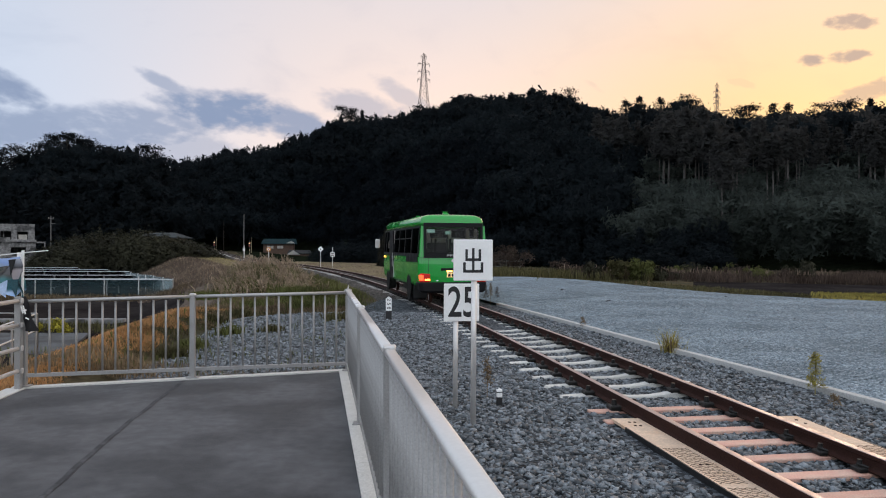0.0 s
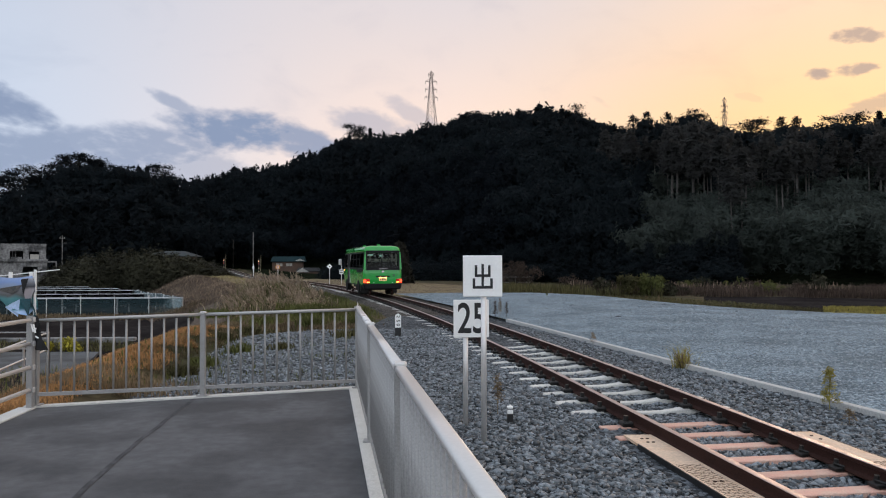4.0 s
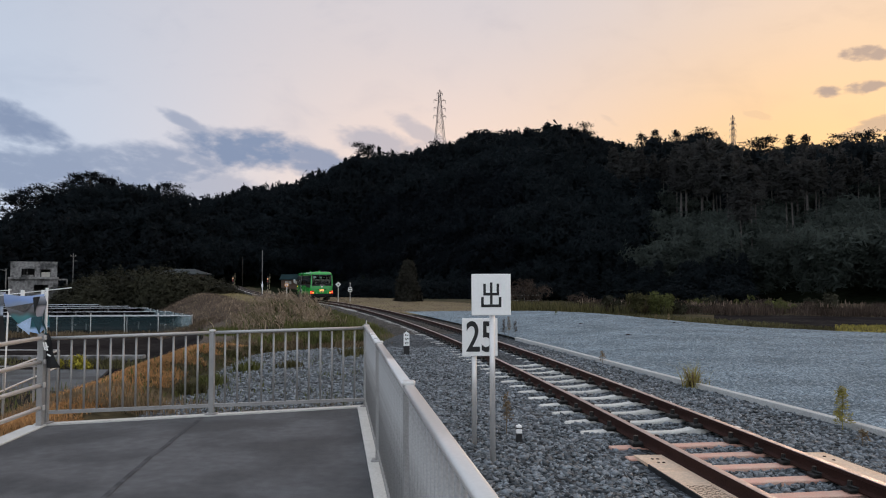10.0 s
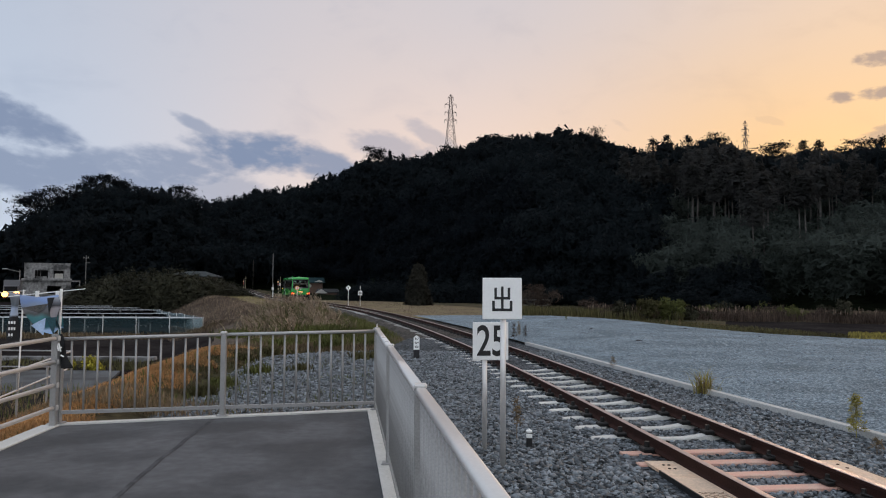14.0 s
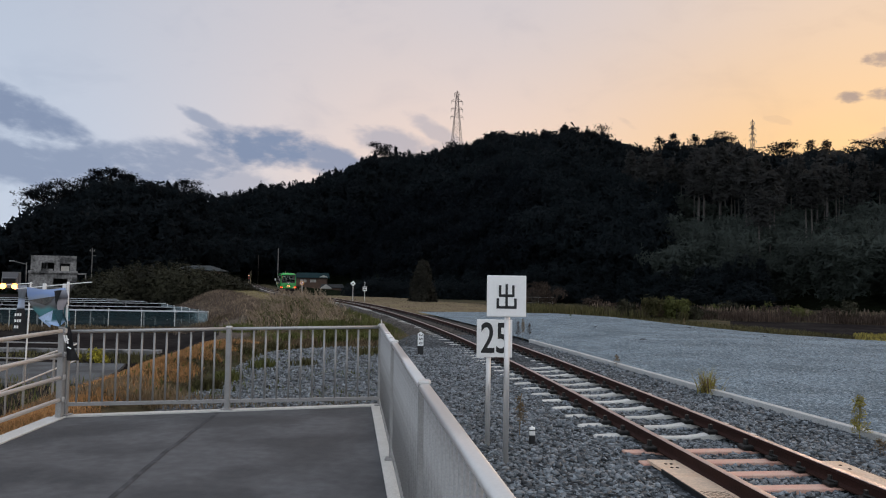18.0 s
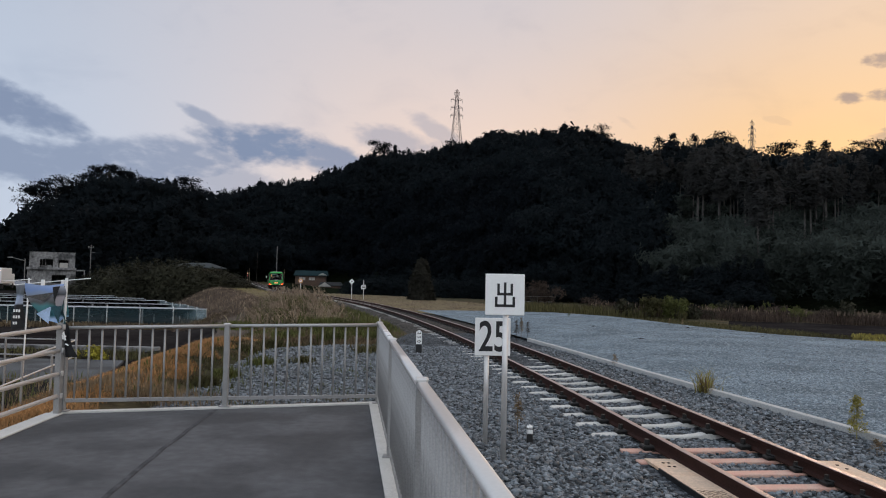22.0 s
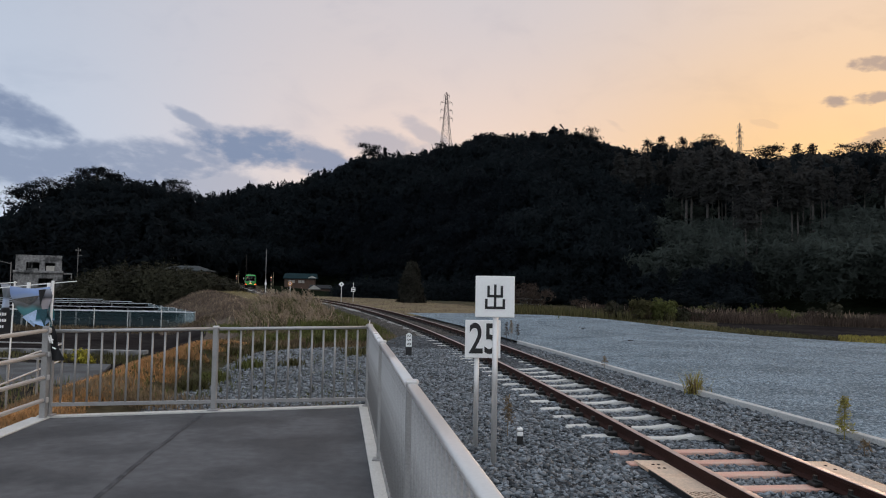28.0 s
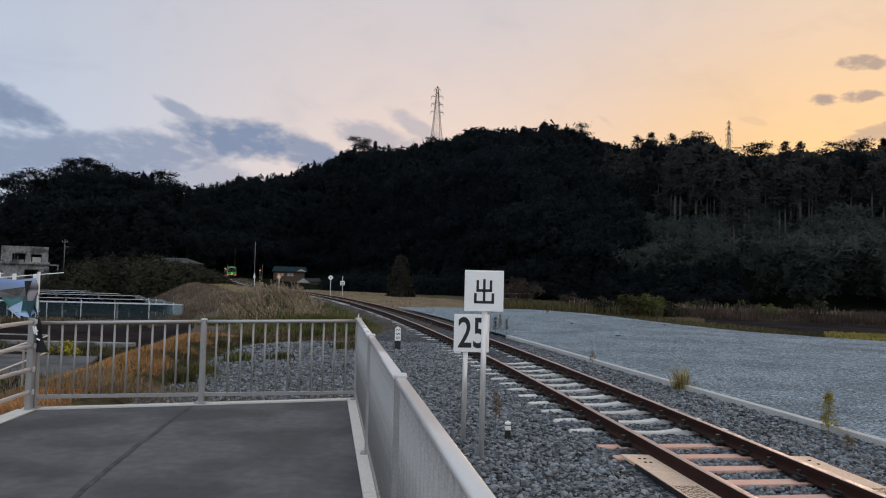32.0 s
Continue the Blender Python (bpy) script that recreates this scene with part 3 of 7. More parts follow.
def clip_mesh(mat):
    g = Geo()
    for s in (-1, 1):
        # clip blocks oversized so they cover the shadowed gap as well
        g.box(s * 0.12 - 0.065, s * 0.12 + 0.065, -0.075, 0.075, 0.0, 0.055, 0.014)
        g.tube((s * 0.12, 0, 0.03), (s * 0.12, 0, 0.115), 0.032, 0.026, 8)
        g.tube((s * 0.065, -0.05, 0.035), (s * 0.12, 0.0, 0.05), 0.011, n=6).tube((s * 0.065, 0.05, 0.035), (s * 0.12, 0.0, 0.05), 0.011, n=6)
    g.box(-0.09, 0.09, -0.08, 0.08, -0.006, 0.006)
    return g.mesh("rail_clip", mat)


def inner_clip_mesh(mat):
    g = Geo().box(0.06, 0.145, -0.06, 0.06, 0.0, 0.04, 0.01).tube((0.10, 0, 0.03), (0.10, 0, 0.10), 0.024, 0.02, 8)
    g.tube((0.06, -0.05, 0.04), (0.12, 0.0, 0.06), 0.014, n=6).tube((0.06, 0.05, 0.04), (0.12, 0.0, 0.06), 0.014, n=6)
    return g.mesh("rail_clip", mat)


INNER_CLIP = inner_clip_mesh(CLIP_SHADOW_METAL)
SLEEPER_MESH, CLIP_MESH = concrete_sleeper_mesh(), clip_mesh(CLIP_SHADOW_METAL)
SHORT_PINK = Geo().box(-0.90, 0.98, -0.075, 0.075, -0.16, 0.0, 0.008).mesh("sleeper", SLEEPER_P)
PINK_MESH = Geo().box(-0.98, 0.98, -0.075, 0.075, -0.16, 0.0, 0.008).mesh("sleeper", SLEEPER_P)
SLEEPERS = []
y = 8.76
while y < 165:
    SLEEPERS.append((y, True))
    y += 0.63
y = 7.95
while y > -4:
    SLEEPERS.append((y, False))
    y -= 0.47
for y, conc in SLEEPERS:
    at = pose(cx(y), y, -0.19 - 0.028 * min(max((y - 12) / 10, 0), 1) + rise(y), rz=math.degrees(math.atan(-slope(y))))
    ob = part("sleeper", SLEEPER_MESH if conc else PINK_MESH if y > 7.3 else SHORT_PINK, None, track, "" if conc else "pale pink composite sleeper")
    ob.matrix_basis = at
    if y < 45:
        for s in (-1, 1):
            c = part("rail_clip", CLIP_MESH if conc or y > 7.6 else INNER_CLIP, None, ob)
            c.matrix_basis = pose(s * 0.566, 0, 0.004, rz=180 if s > 0 else 0)


def plate(y0, y1, lo, hi, z):
    """A steel plate beside the rail, with raised grip ribs on its worn stretch."""
    p = thing("crossing_plate", "worn tan steel plate laid beside the rail", "steel plate", group="plates beside the rails")
    y = y1
    while y > y0:
        ya = max(y - 1.05, y0)
        g = Geo()
        pts = [(cx(v) + o, v) for v, o in ((ya + 0.006, lo), (ya + 0.006, hi), (y, hi), (y, lo))]
        g.prism(pts, z - 0.03, z)
        part("panel", g, PLATE, p)
        if y < y1 - 0.5:
            r = Geo()
            n = 0
            for yy in np.arange(ya + 0.06, y - 0.03, 0.075):
                for oo in np.arange(lo + 0.06, hi - 0.04, 0.075):
                    for turn in (38, -38):
                        r.box(-0.046, 0.046, -0.0035, 0.0035, 0, 0.003 if turn > 0 else 0.0034, m=pose(cx(yy) + oo, yy, z, rz=turn))
                n += 1
            part("grip_ribs", r, GRIP, p)["kind"] = "stuff"
        y -= 1.05
    for yy in (y1 - 0.18, y1 - 0.32, y1 - 1.6):
        for oo in (lo + 0.12, hi - 0.12):
            part("bolt", Geo().tube((cx(yy) + oo, yy, z - 0.002), (cx(yy) + oo, yy, z + 0.006), 0.016, n=8), RAIL_RUST, p)
    rim = Geo().sweep([(cx(v) + (lo if lo < 0 else hi), v, z) for v in np.arange(y0, y1 + 0.01, 0.5)], [(-0.012, -0.06), (0.0, -0.06), (0.0, 0.003), (-0.012, 0.003)])
    part("edge_strip", rim, BLACK_PAINT, p, "black edge strip")


plate(-3.0, 7.38, -0.915, -0.62, -0.165)
plate(-3.0, 7.30, 0.62, 1.04, -0.13)

# kerb and yard
kerb = tagged(new("kerb"), "low pale concrete kerb along the ballast", "kerb", kind="structure")
y = -8.0
while y < 22.0:
    a3, b3 = (kerb_x(y), y, -0.09), (kerb_x(y + 1.99), y + 1.99, -0.09)
    part("kerb_stone", Geo().sweep([a3, b3], [(-0.055, -0.25), (0.055, -0.25), (0.055, -0.008), (0.047, 0), (-0.047, 0), (-0.055, -0.008)]), KERB, kerb)
    y += 2.0


def yard_left(y):
    return kerb_x(y) + 0.071 if y < 22 else span(y, (22, 30, 38, 42), (kerb_x(22) - 0.02, kerb_x(30) - 0.02, kerb_x(38) - 0.02, kerb_x(42) - 0.02))


def build_yard():
    g, ys, k = Geo(), list(np.arange(-20, 42.1, 0.5)), 40
    for y in ys:
        l, r = yard_left(y), yard_right(y)
        for i in range(k + 1):
            t = (i / k) ** 1.6
            x = l + (r - l) * t
            e = min(x - l, 3.0) / 3.0
            z = -0.115 + e * (0.03 + 0.05 * noise.noise(Vector((x * 0.12, y * 0.12, 2))) + 0.012 * noise.noise(Vector((x * 0.9, y * 0.9, 4))))
            f = max(0, 1 - (r - x) / 0.8) if y > 22 else 0
            g.v.append((x, y, z - 0.25 * f))
    for j in range(len(ys) - 1):
        for i in range(k):
            p = j * (k + 1) + i
            g.f.append((p, p + 1, p + k + 2, p + k + 1))
    solid("gravel_yard", g, YARD, "wide flat yard of fine grey gravel", "gravel yard", kind="structure", smooth=True)


build_yard()

# ---- platform and railings ----
FAR_L, FAR_R = Vector((-4.52, 8.23)), Vector((-1.03, 9.26))
DIR_R = Vector((0.47, -3.23)).normalized()      # along the track-side edge, towards the camera
DIR_L = Vector((0.10, -1.20)).normalized()      # along the other edge
DIR_F = (FAR_R - FAR_L).normalized()


def on(p, d, t, side=0.0):
    n = Vector((d.y, -d.x))
    q = p + d * t + n * side
    return q.x, q.y


def build_platform():
    plat = tagged(new("platform"), "dark asphalt platform end edged with pale concrete", "platform", kind="structure")
    back = 14.0
    deck = [tuple(FAR_L), tuple(FAR_R), on(FAR_R, DIR_R, back), on(FAR_L, DIR_L, back)]
    part("deck", Geo().prism(deck[::-1], -0.5, 0.0), ASPHALT, plat)
    n_r = Vector((-DIR_R.y, DIR_R.x))
    # raised edge beams
    for i in range(7):
        a2 = FAR_R + DIR_R * (i * 2.0 + (-0.12 if i == 0 else 0.0))
        b2 = FAR_R + DIR_R * ((i + 1) * 2.0 - 0.006)
        g = Geo().prism([tuple(a2), tuple(b2), tuple(b2 + n_r * 0.25), tuple(a2 + n_r * 0.25)], -0.6, 0.02)
        part("edge_stone", g, CONCRETE, plat)
    n_f = Vector((-DIR_F.y, DIR_F.x))
    g = Geo().prism([tuple(FAR_L - DIR_F * 0.15), tuple(FAR_R + DIR_F * 0.02), tuple(FAR_R + DIR_F * 0.02 + n_f * 0.12), tuple(FAR_L - DIR_F * 0.15 + n_f * 0.12)], -0.6, 0.018)
    part("edge_beam", g, CONCRETE, plat)
    n_l = Vector((DIR_L.y, -DIR_L.x))
    g = Geo().prism([tuple(FAR_L), tuple(FAR_L + DIR_L * back), tuple(FAR_L + DIR_L * back + n_l * 0.2), tuple(FAR_L + n_l * 0.2)], -0.6, 0.012)
    part("edge_beam", g, CONCRETE, plat)
    # a healed seam in the asphalt
    g = Geo().sweep([(span(v, (1.0, 4.6, 6.3, 7.6, 8.68), (-2.0, -2.44, -2.66, -2.78, -2.86)) + 0.022 * noise.noise(Vector((v * 2.3, 0, 0))), v, 0.0035) for v in np.arange(8.68, 0.9, -0.12)], [(-0.026, 0), (0.026, 0), (0.016, 0.002), (-0.016, 0.002)])
    part("seam", g, material("asphalt_seam", (0.042, 0.0425, 0.046), 0.86, vary=0.35, scale=5, fine=40, bump=0.5, dist=0.005, second=(0.062, 0.063, 0.067), spec=0.32), plat, "darker sealed joint")


build_platform()


def balusters(parent, a2, b2, z0, z1, count, inset=(0.09, 0.09)):
    a2, b2 = Vector(a2), Vector(b2)
    d = (b2 - a2)
    L = d.length
    ang = math.degrees(math.atan2(d.y, d.x))
    for i in range(count):
        t = inset[0] + (L - inset[0] - inset[1]) * i / (count - 1)
        p = a2 + d * (t / L)
        g = Geo().tube((0, 0, z0), (0, 0, z1), 0.0125, n=10)
        ob = part("baluster", g, GALV_DULL, parent, smooth=True) if (z0, z1) not in BAL else part("baluster", BAL[z0, z1], None, parent)
        BAL[z0, z1] = ob.data
        ob.matrix_basis = pose(p.x, p.y, 0, rz=ang)


BAL = {}
PALE_STEEL = material("pale_galvanised_pipe", (0.66, 0.645, 0.63), 0.38, 0.25, vary=0.04, scale=0.4, fine=90, bump=0.0)
STEEL_MID = material("weathered_galvanised_rail", (0.50, 0.49, 0.48), 0.35, 0.5, vary=0.05, scale=0.4, fine=60, bump=0.0, dist=0.002, second=(0.36, 0.352, 0.345))


TOP_SECTION = [(0.032 * math.copysign(abs(math.cos(radians(15 * k + 7))) ** 0.6, math.cos(radians(15 * k + 7))), 0.020 * math.copysign(abs(math.sin(radians(15 * k + 7))) ** 0.7, math.sin(radians(15 * k + 7)))) for k in range(24)]


def rail_panel(parent, a2, b2, count, tops=(1.075, 1.075), lows=(0.10, 0.10), mat=None, inset=(0.09, 0.09)):
    a2, b2 = Vector(a2), Vector(b2)
    part("top_rail", Geo().sweep([(*a2, tops[0]), (*b2, tops[1])], TOP_SECTION), mat or GALV, parent, smooth=True)
    part("bottom_rail", Geo().sweep([(*a2, lows[0]), (*b2, lows[1])], [(-0.022, -0.02), (0.022, -0.02), (0.022, 0.02), (-0.022, 0.02)]), GALV_DULL, parent)
    balusters(parent, a2, b2, max(lows) - 0.01, min(tops) - 0.012, count, inset)


def fence_post(parent, p, cap=True, top=1.10, wide=0.032):
    post = part("post", Geo().box(p[0] - wide, p[0] + wide, p[1] - 0.03, p[1] + 0.03, 0.0, top, 0.006), GALV_DULL, parent)
    part("base_plate", Geo().box(p[0] - 0.07, p[0] + 0.07, p[1] - 0.055, p[1] + 0.055, 0.02, 0.034, 0.004), GALV_DULL, post)
    if cap:
        part("cap", Geo().box(p[0] - 0.036, p[0] + 0.036, p[1] - 0.035, p[1] + 0.035, top - 0.015, top + 0.012, 0.008), GALV, post, "bright bolted cap")
    return post


def build_fences():
    fence = thing("railing", "galvanised steel railing with upright bars along the platform edge", "railing")
    n_r = Vector((-DIR_R.y, DIR_R.x))
    line = lambda t: FAR_R + n_r * (0.115 - 0.0027 * t) + DIR_R * t
    stops = [0.0, 2.83, 5.47, 8.1, 10.8]
    for i, t in enumerate(stops):
        fence_post(fence, line(t), cap=i > 0)
    for t0, t1 in zip(stops, stops[1:]):
        rail_panel(fence, line(t0 + 0.03), line(t1 - 0.03), 21)
    end = thing("railing", "galvanised steel railing across the end of the platform", "railing")
    n_f = Vector((-DIR_F.y, DIR_F.x))
    c = line(0.0)
    m = Vector((-2.78, 8.75)) + n_f * 0.05
    l = Vector((-4.58, 8.225)) + n_f * 0.05
    fence_post(end, m, top=1.055)
    fence_post(end, l + DIR_F * 0.03, cap=False, top=1.0)
    rail_panel(end, c - DIR_F * 0.03, m + DIR_F * 0.03, 12, (1.05, 1.03), (0.112, 0.125), STEEL_MID, (0.125, 0.125))
    rail_panel(end, m - DIR_F * 0.03, l + DIR_F * 0.06, 12, (1.03, 1.005), (0.125, 0.145), STEEL_MID, (0.14, 0.09))
    # pointed end plate at the corner
    fin = Geo()
    for dx in (-0.004,):
        fin.add([(dx, -0.03, 0), (dx, 0.03, 0), (dx, 0.012, 0.065), (dx + 0.006, -0.03, 0), (dx + 0.006, 0.03, 0), (dx + 0.006, 0.012, 0.065)], [(0, 1, 2), (5, 4, 3), (0, 3, 4, 1), (1, 4, 5, 2), (2, 5, 3, 0)])
    part("end_plate", fin.box(-0.04, 0.04, -0.03, 0.03, -0.02, 0.004), GALV, end, "pointed steel end plate").matrix_basis = pose(c.x, c.y, 1.085, rz=-12)
    side = thing("railing", "galvanised steel railing with four round rails beside the ramp", "railing")
    start = Vector((-4.58, 8.20))
    for t in (0.0, 2.0, 4.0, 6.0):
        p = start + DIR_L * t
        part("post", Geo().box(p.x - 0.035, p.x + 0.035, p.y - 0.035, p.y + 0.035, 0.0, 1.07, 0.006), GALV_DULL, side)
    for z in (1.02, 0.745, 0.475, 0.215):
        p, q = start, start + DIR_L * 6.0
        part("rail", Geo().tube((*p, z), (*q, z), 0.024, n=12), PALE_STEEL, side, smooth=True)
        for t in (0.0, 2.0, 4.0):
            s = start + DIR_L * t
            part("bracket", Geo().box(s.x - 0.03, s.x + 0.05, s.y - 0.02, s.y + 0.02, z - 0.03, z + 0.03, 0.006), GALV, side)


build_fences()

# ---- signs by the track ----


def glyphs(text, size, mat, name="lettering", narrow=1.0):
    cu = bpy.data.curves.new(name, "FONT")
    cu.body, cu.size, cu.align_x, cu.align_y, cu.extrude = text, size, "CENTER", "CENTER", 0.0015
    cu.offset = size * 0.012
    tmp = bpy.data.objects.new(name, cu)
    scene.collection.objects.link(tmp)
    bpy.context.view_layer.update()
    me = bpy.data.meshes.new_from_object(tmp)
    bpy.data.objects.remove(tmp)
    bpy.data.curves.remove(cu)
    me.transform(Matrix.Diagonal((narrow, 1, 1, 1)))
    me.materials.clear()
    me.materials.append(mat)
    return me


UPRIGHT = pose(0, 0, 0, 90)


def build_signs():
    s = thing("departure_sign", "white square sign with a black character on a steel post", "railway sign", pose(0.58, 7.29, 0, rz=2))
    part("post", Geo().tube((0.01, 0, -0.35), (0.015, 0, 1.70), 0.03, n=14), GALV, s, smooth=True)
    w, z0, z1 = 0.205, 1.305, 1.735
    b = part("board", Geo().box(-w + 0.0, w, -0.05, -0.036, z0, z1, 0.006), WHITE_PAINT, s, "white painted board")
    g = Geo()
    zc = (z0 + z1) / 2 - 0.005

    def stroke(x0, x1, za, zb):
        g.box(x0, x1, -0.053, -0.0495, zc + za, zc + zb)
    stroke(-0.013, 0.013, -0.118, 0.131)
    stroke(-0.082, -0.056, 0.0, 0.118)
    stroke(0.056, 0.082, 0.0, 0.118)
    stroke(-0.082, 0.082, -0.004, 0.024)
    stroke(-0.105, -0.078, -0.125, -0.018)
    stroke(0.078, 0.105, -0.125, -0.018)
    stroke(-0.105, 0.105, -0.125, -0.097)
    part("character", g, BLACK_PAINT, b, "black painted character")
    part("clamp", Geo().box(-0.05, 0.07, -0.036, 0.035, 1.36, 1.40, 0.004).box(-0.05, 0.07, -0.036, 0.035, 1.62, 1.66, 0.004), GALV_DULL, s)
    t = thing("speed_sign", "white board with black number 25 on a steel post", "railway sign", pose(0.455, 8.09, 0, rz=2))
    part("post", Geo().tube((-0.012, 0, -0.35), (-0.005, 0, 1.2), 0.029, n=14), GALV, t, smooth=True)
    b = part("board", Geo().box(-0.15, 0.26, -0.05, -0.036, 0.80, 1.235, 0.006), WHITE_PAINT, t, "white painted board")
    me = glyphs("25", 0.49, BLACK_PAINT, narrow=0.70)
    n = part("number", me, None, b, "black number 25")
    n.matrix_basis = pose(0.062, -0.0515, 1.005) @ UPRIGHT
    part("clamp", Geo().box(-0.06, 0.05, -0.036, 0.034, 0.86, 0.90, 0.004).box(-0.06, 0.05, -0.036, 0.034, 1.12, 1.16, 0.004), GALV_DULL, t)
    k = thing("distance_post", "small white post lettered 250 on a black base", "distance post", pose(-0.75, 17.99, 0, rz=4))
    part("base", Geo().box(-0.075, 0.075, -0.05, 0.05, -0.4, 0.02, 0.008), BLACK_PAINT, k, "black painted foot")
    w = part("panel", Geo().prism([(-0.075, 0.02), (0.075, 0.02), (0.075, 0.33), (0.0, 0.385), (-0.075, 0.33)], -0.025, 0.025), WHITE_PAINT, k, "white painted face")
    w.matrix_basis = UPRIGHT
    for i, c in enumerate("250"):
        d = part("digit", glyphs(c, 0.125, BLACK_PAINT), None, w)
        d.matrix_basis = pose(0, 0.30 - i * 0.105, 0.027, rz=-90 if c == "2" else -90)
    m = thing("marker_stake", "short black and white survey stake in the ballast", "marker stake", pose(0.97, 8.2, -0.22))
    part("stake", Geo().box(-0.033, 0.033, -0.033, 0.033, -0.1, 0.11, 0.006), BLACK_PAINT, m)
    part("white_cap", Geo().box(-0.033, 0.033, -0.033, 0.033, 0.112, 0.20, 0.006).tube((0, 0, 0.19), (0, 0, 0.215), 0.025, 0.01, 8), WHITE_PAINT, m, "white head")
    part("band", Geo().box(-0.0345, 0.0345, -0.0345, 0.0345, 0.165, 0.177), BLACK_PAINT, m)


build_signs()

# ---- woods ----
RNG = np.random.default_rng(11)


def leaf_material(name, base, vary=0.22, through=0.45, patch=0.34):
    """Foliage that lets part of the light through; every spray has its own shade."""
    m = material(name, base, 0.9, vary=patch, scale=0.11, fine=0.7, bump=0, island=vary, spec=0.1)
    nt = m.node_tree
    N, K = nt.nodes.new, nt.links.new
    b = nt.nodes["Principled BSDF"]
    tr, mx = N("ShaderNodeBsdfTranslucent"), N("ShaderNodeMixShader")
    K(b.inputs["Base Color"].links[0].from_socket, tr.inputs[0])
    mx.inputs[0].default_value = through
    K(b.outputs[0], mx.inputs[1])
    K(tr.outputs[0], mx.inputs[2])
    K(mx.outputs[0], nt.nodes["Material Output"].inputs[0])
    return m


LEAF_DARK = leaf_material("dark_conifer_needles", (0.0118, 0.0158, 0.0186), 0.08, 0.5, 0.25)
LEAF_BROAD = leaf_material("dark_evergreen_leaves", (0.0120, 0.0168, 0.0200), 0.07, 0.5, 0.2)
# Darkened copy of the evergreen leaves: the hollow's shade put into the colour.
LEAF_SHADED = leaf_material("shaded_evergreen_leaves", (0.0068, 0.0100, 0.0132), 0.07, 0.5, 0.2)
LEAF_BAMBOO = leaf_material("grey_green_bamboo_leaves", (0.056, 0.068, 0.061), 0.10, 0.5, 0.25)
# Greyer cedar green, lightened further to paint the sunset's veiling glare into the leaves.
LEAF_CEDAR_GLARE = leaf_material("glare_pale_cedar_needles", (0.046, 0.046, 0.045), 0.09, 0.5, 0.25)
BARK = material("pale_bark", (0.10, 0.092, 0.085), 0.9, vary=0.3, scale=3, fine=20, bump=0.3)
BARK_DARK = material("dark_bark", (0.045, 0.038, 0.03), 0.9, vary=0.3, scale=3, fine=20, bump=0.3)


def cards(centres, normals, size, rng, stretch=1.5):
    """Two slender crossing leaf sprays at each centre, lying across its normal."""
    n = len(centres)
    nrm = normals / (np.linalg.norm(normals, axis=1, keepdims=True) + 1e-9)
    nrm = nrm + rng.normal(0, 0.45, (n, 3))
    nrm /= np.linalg.norm(nrm, axis=1, keepdims=True)
    a = np.cross(nrm, rng.normal(0, 1, (n, 3)))
    a /= np.linalg.norm(a, axis=1, keepdims=True) + 1e-9
    b = np.cross(nrm, a)
    s = (size * rng.uniform(0.55, 1.35, n))[:, None]
    w = 0.30 * rng.uniform(0.7, 1.3, (n, 1))
    p0, p1 = centres - a * s * stretch * 0.6 - b * s * w, centres - a * s * stretch * 0.6 + b * s * w
    p2 = centres + a * s * stretch * 0.7 + nrm * s * 0.25
    c2 = centres + rng.normal(0, 0.5, (n, 3)) * s
    q0, q1 = c2 - b * s * stretch * 0.6 - a * s * w, c2 - b * s * stretch * 0.6 + a * s * w
    q2 = c2 + b * s * stretch * 0.7 - nrm * s * 0.15
    v = np.stack([p0, p1, p2, q0, q1, q2], 1).reshape(-1, 3)
    k = np.arange(n)[:, None] * 6
    t = np.concatenate([k + [0, 1, 2], k + [3, 4, 5]], 1).reshape(-1, 3)
    return v, t


def conifer(rng, n=460, wide=0.19, bare=0.12, size=0.073):
    t = bare + (1 - bare) * rng.random(n) ** 0.85
    ang = rng.uniform(0, 2 * math.pi, n) + 0
    lobes = 1 + 0.25 * np.sin(ang * 3 + rng.uniform(0, 6)) + 0.25 * np.sin(t * 40 + ang)
    r = wide * (1 - t) ** 0.75 * lobes * rng.uniform(0.45, 1.05, n) + 0.01
    c = np.stack([np.cos(ang) * r, np.sin(ang) * r, t], 1)
    nrm = np.stack([np.cos(ang), np.sin(ang), np.full(n, 0.55)], 1)
    return cards(c, nrm, size, rng, 1.6)


def broadleaf(rng, n=260, lobes=9, wide=0.42, size=0.086):
    cen = np.stack([rng.normal(0, wide * 0.45, lobes), rng.normal(0, wide * 0.45, lobes), rng.uniform(0.42, 0.86, lobes)], 1)
    rad = rng.uniform(0.13, 0.24, lobes)
    i = rng.integers(0, lobes, n)
    d = rng.normal(0, 1, (n, 3))
    d[:, 2] = np.abs(d[:, 2]) * 0.9 - 0.25
    d /= np.linalg.norm(d, axis=1, keepdims=True)
    c = cen[i] + d * (rad[i] * rng.uniform(0.8, 1.05, n))[:, None]
    return cards(c, d, size, rng, 1.4)


def plume(rng, n=220):
    """Arching bamboo: sprays along leaning stems."""
    stems = 12
    ang, lean = rng.uniform(0, 2 * math.pi, stems), rng.uniform(0.12, 0.42, stems)
    i, t = rng.integers(0, stems, n), rng.uniform(0.3, 1.0, n)
    r = lean[i] * t ** 2.2
    z = t - 0.22 * lean[i] * t ** 3
    c = np.stack([np.cos(ang[i]) * r, np.sin(ang[i]) * r, z], 1) + rng.normal(0, 0.045, (n, 3))
    return cards(c, np.stack([np.cos(ang[i]), np.sin(ang[i]), np.full(n, 0.8)], 1), 0.042, rng, 2.2)


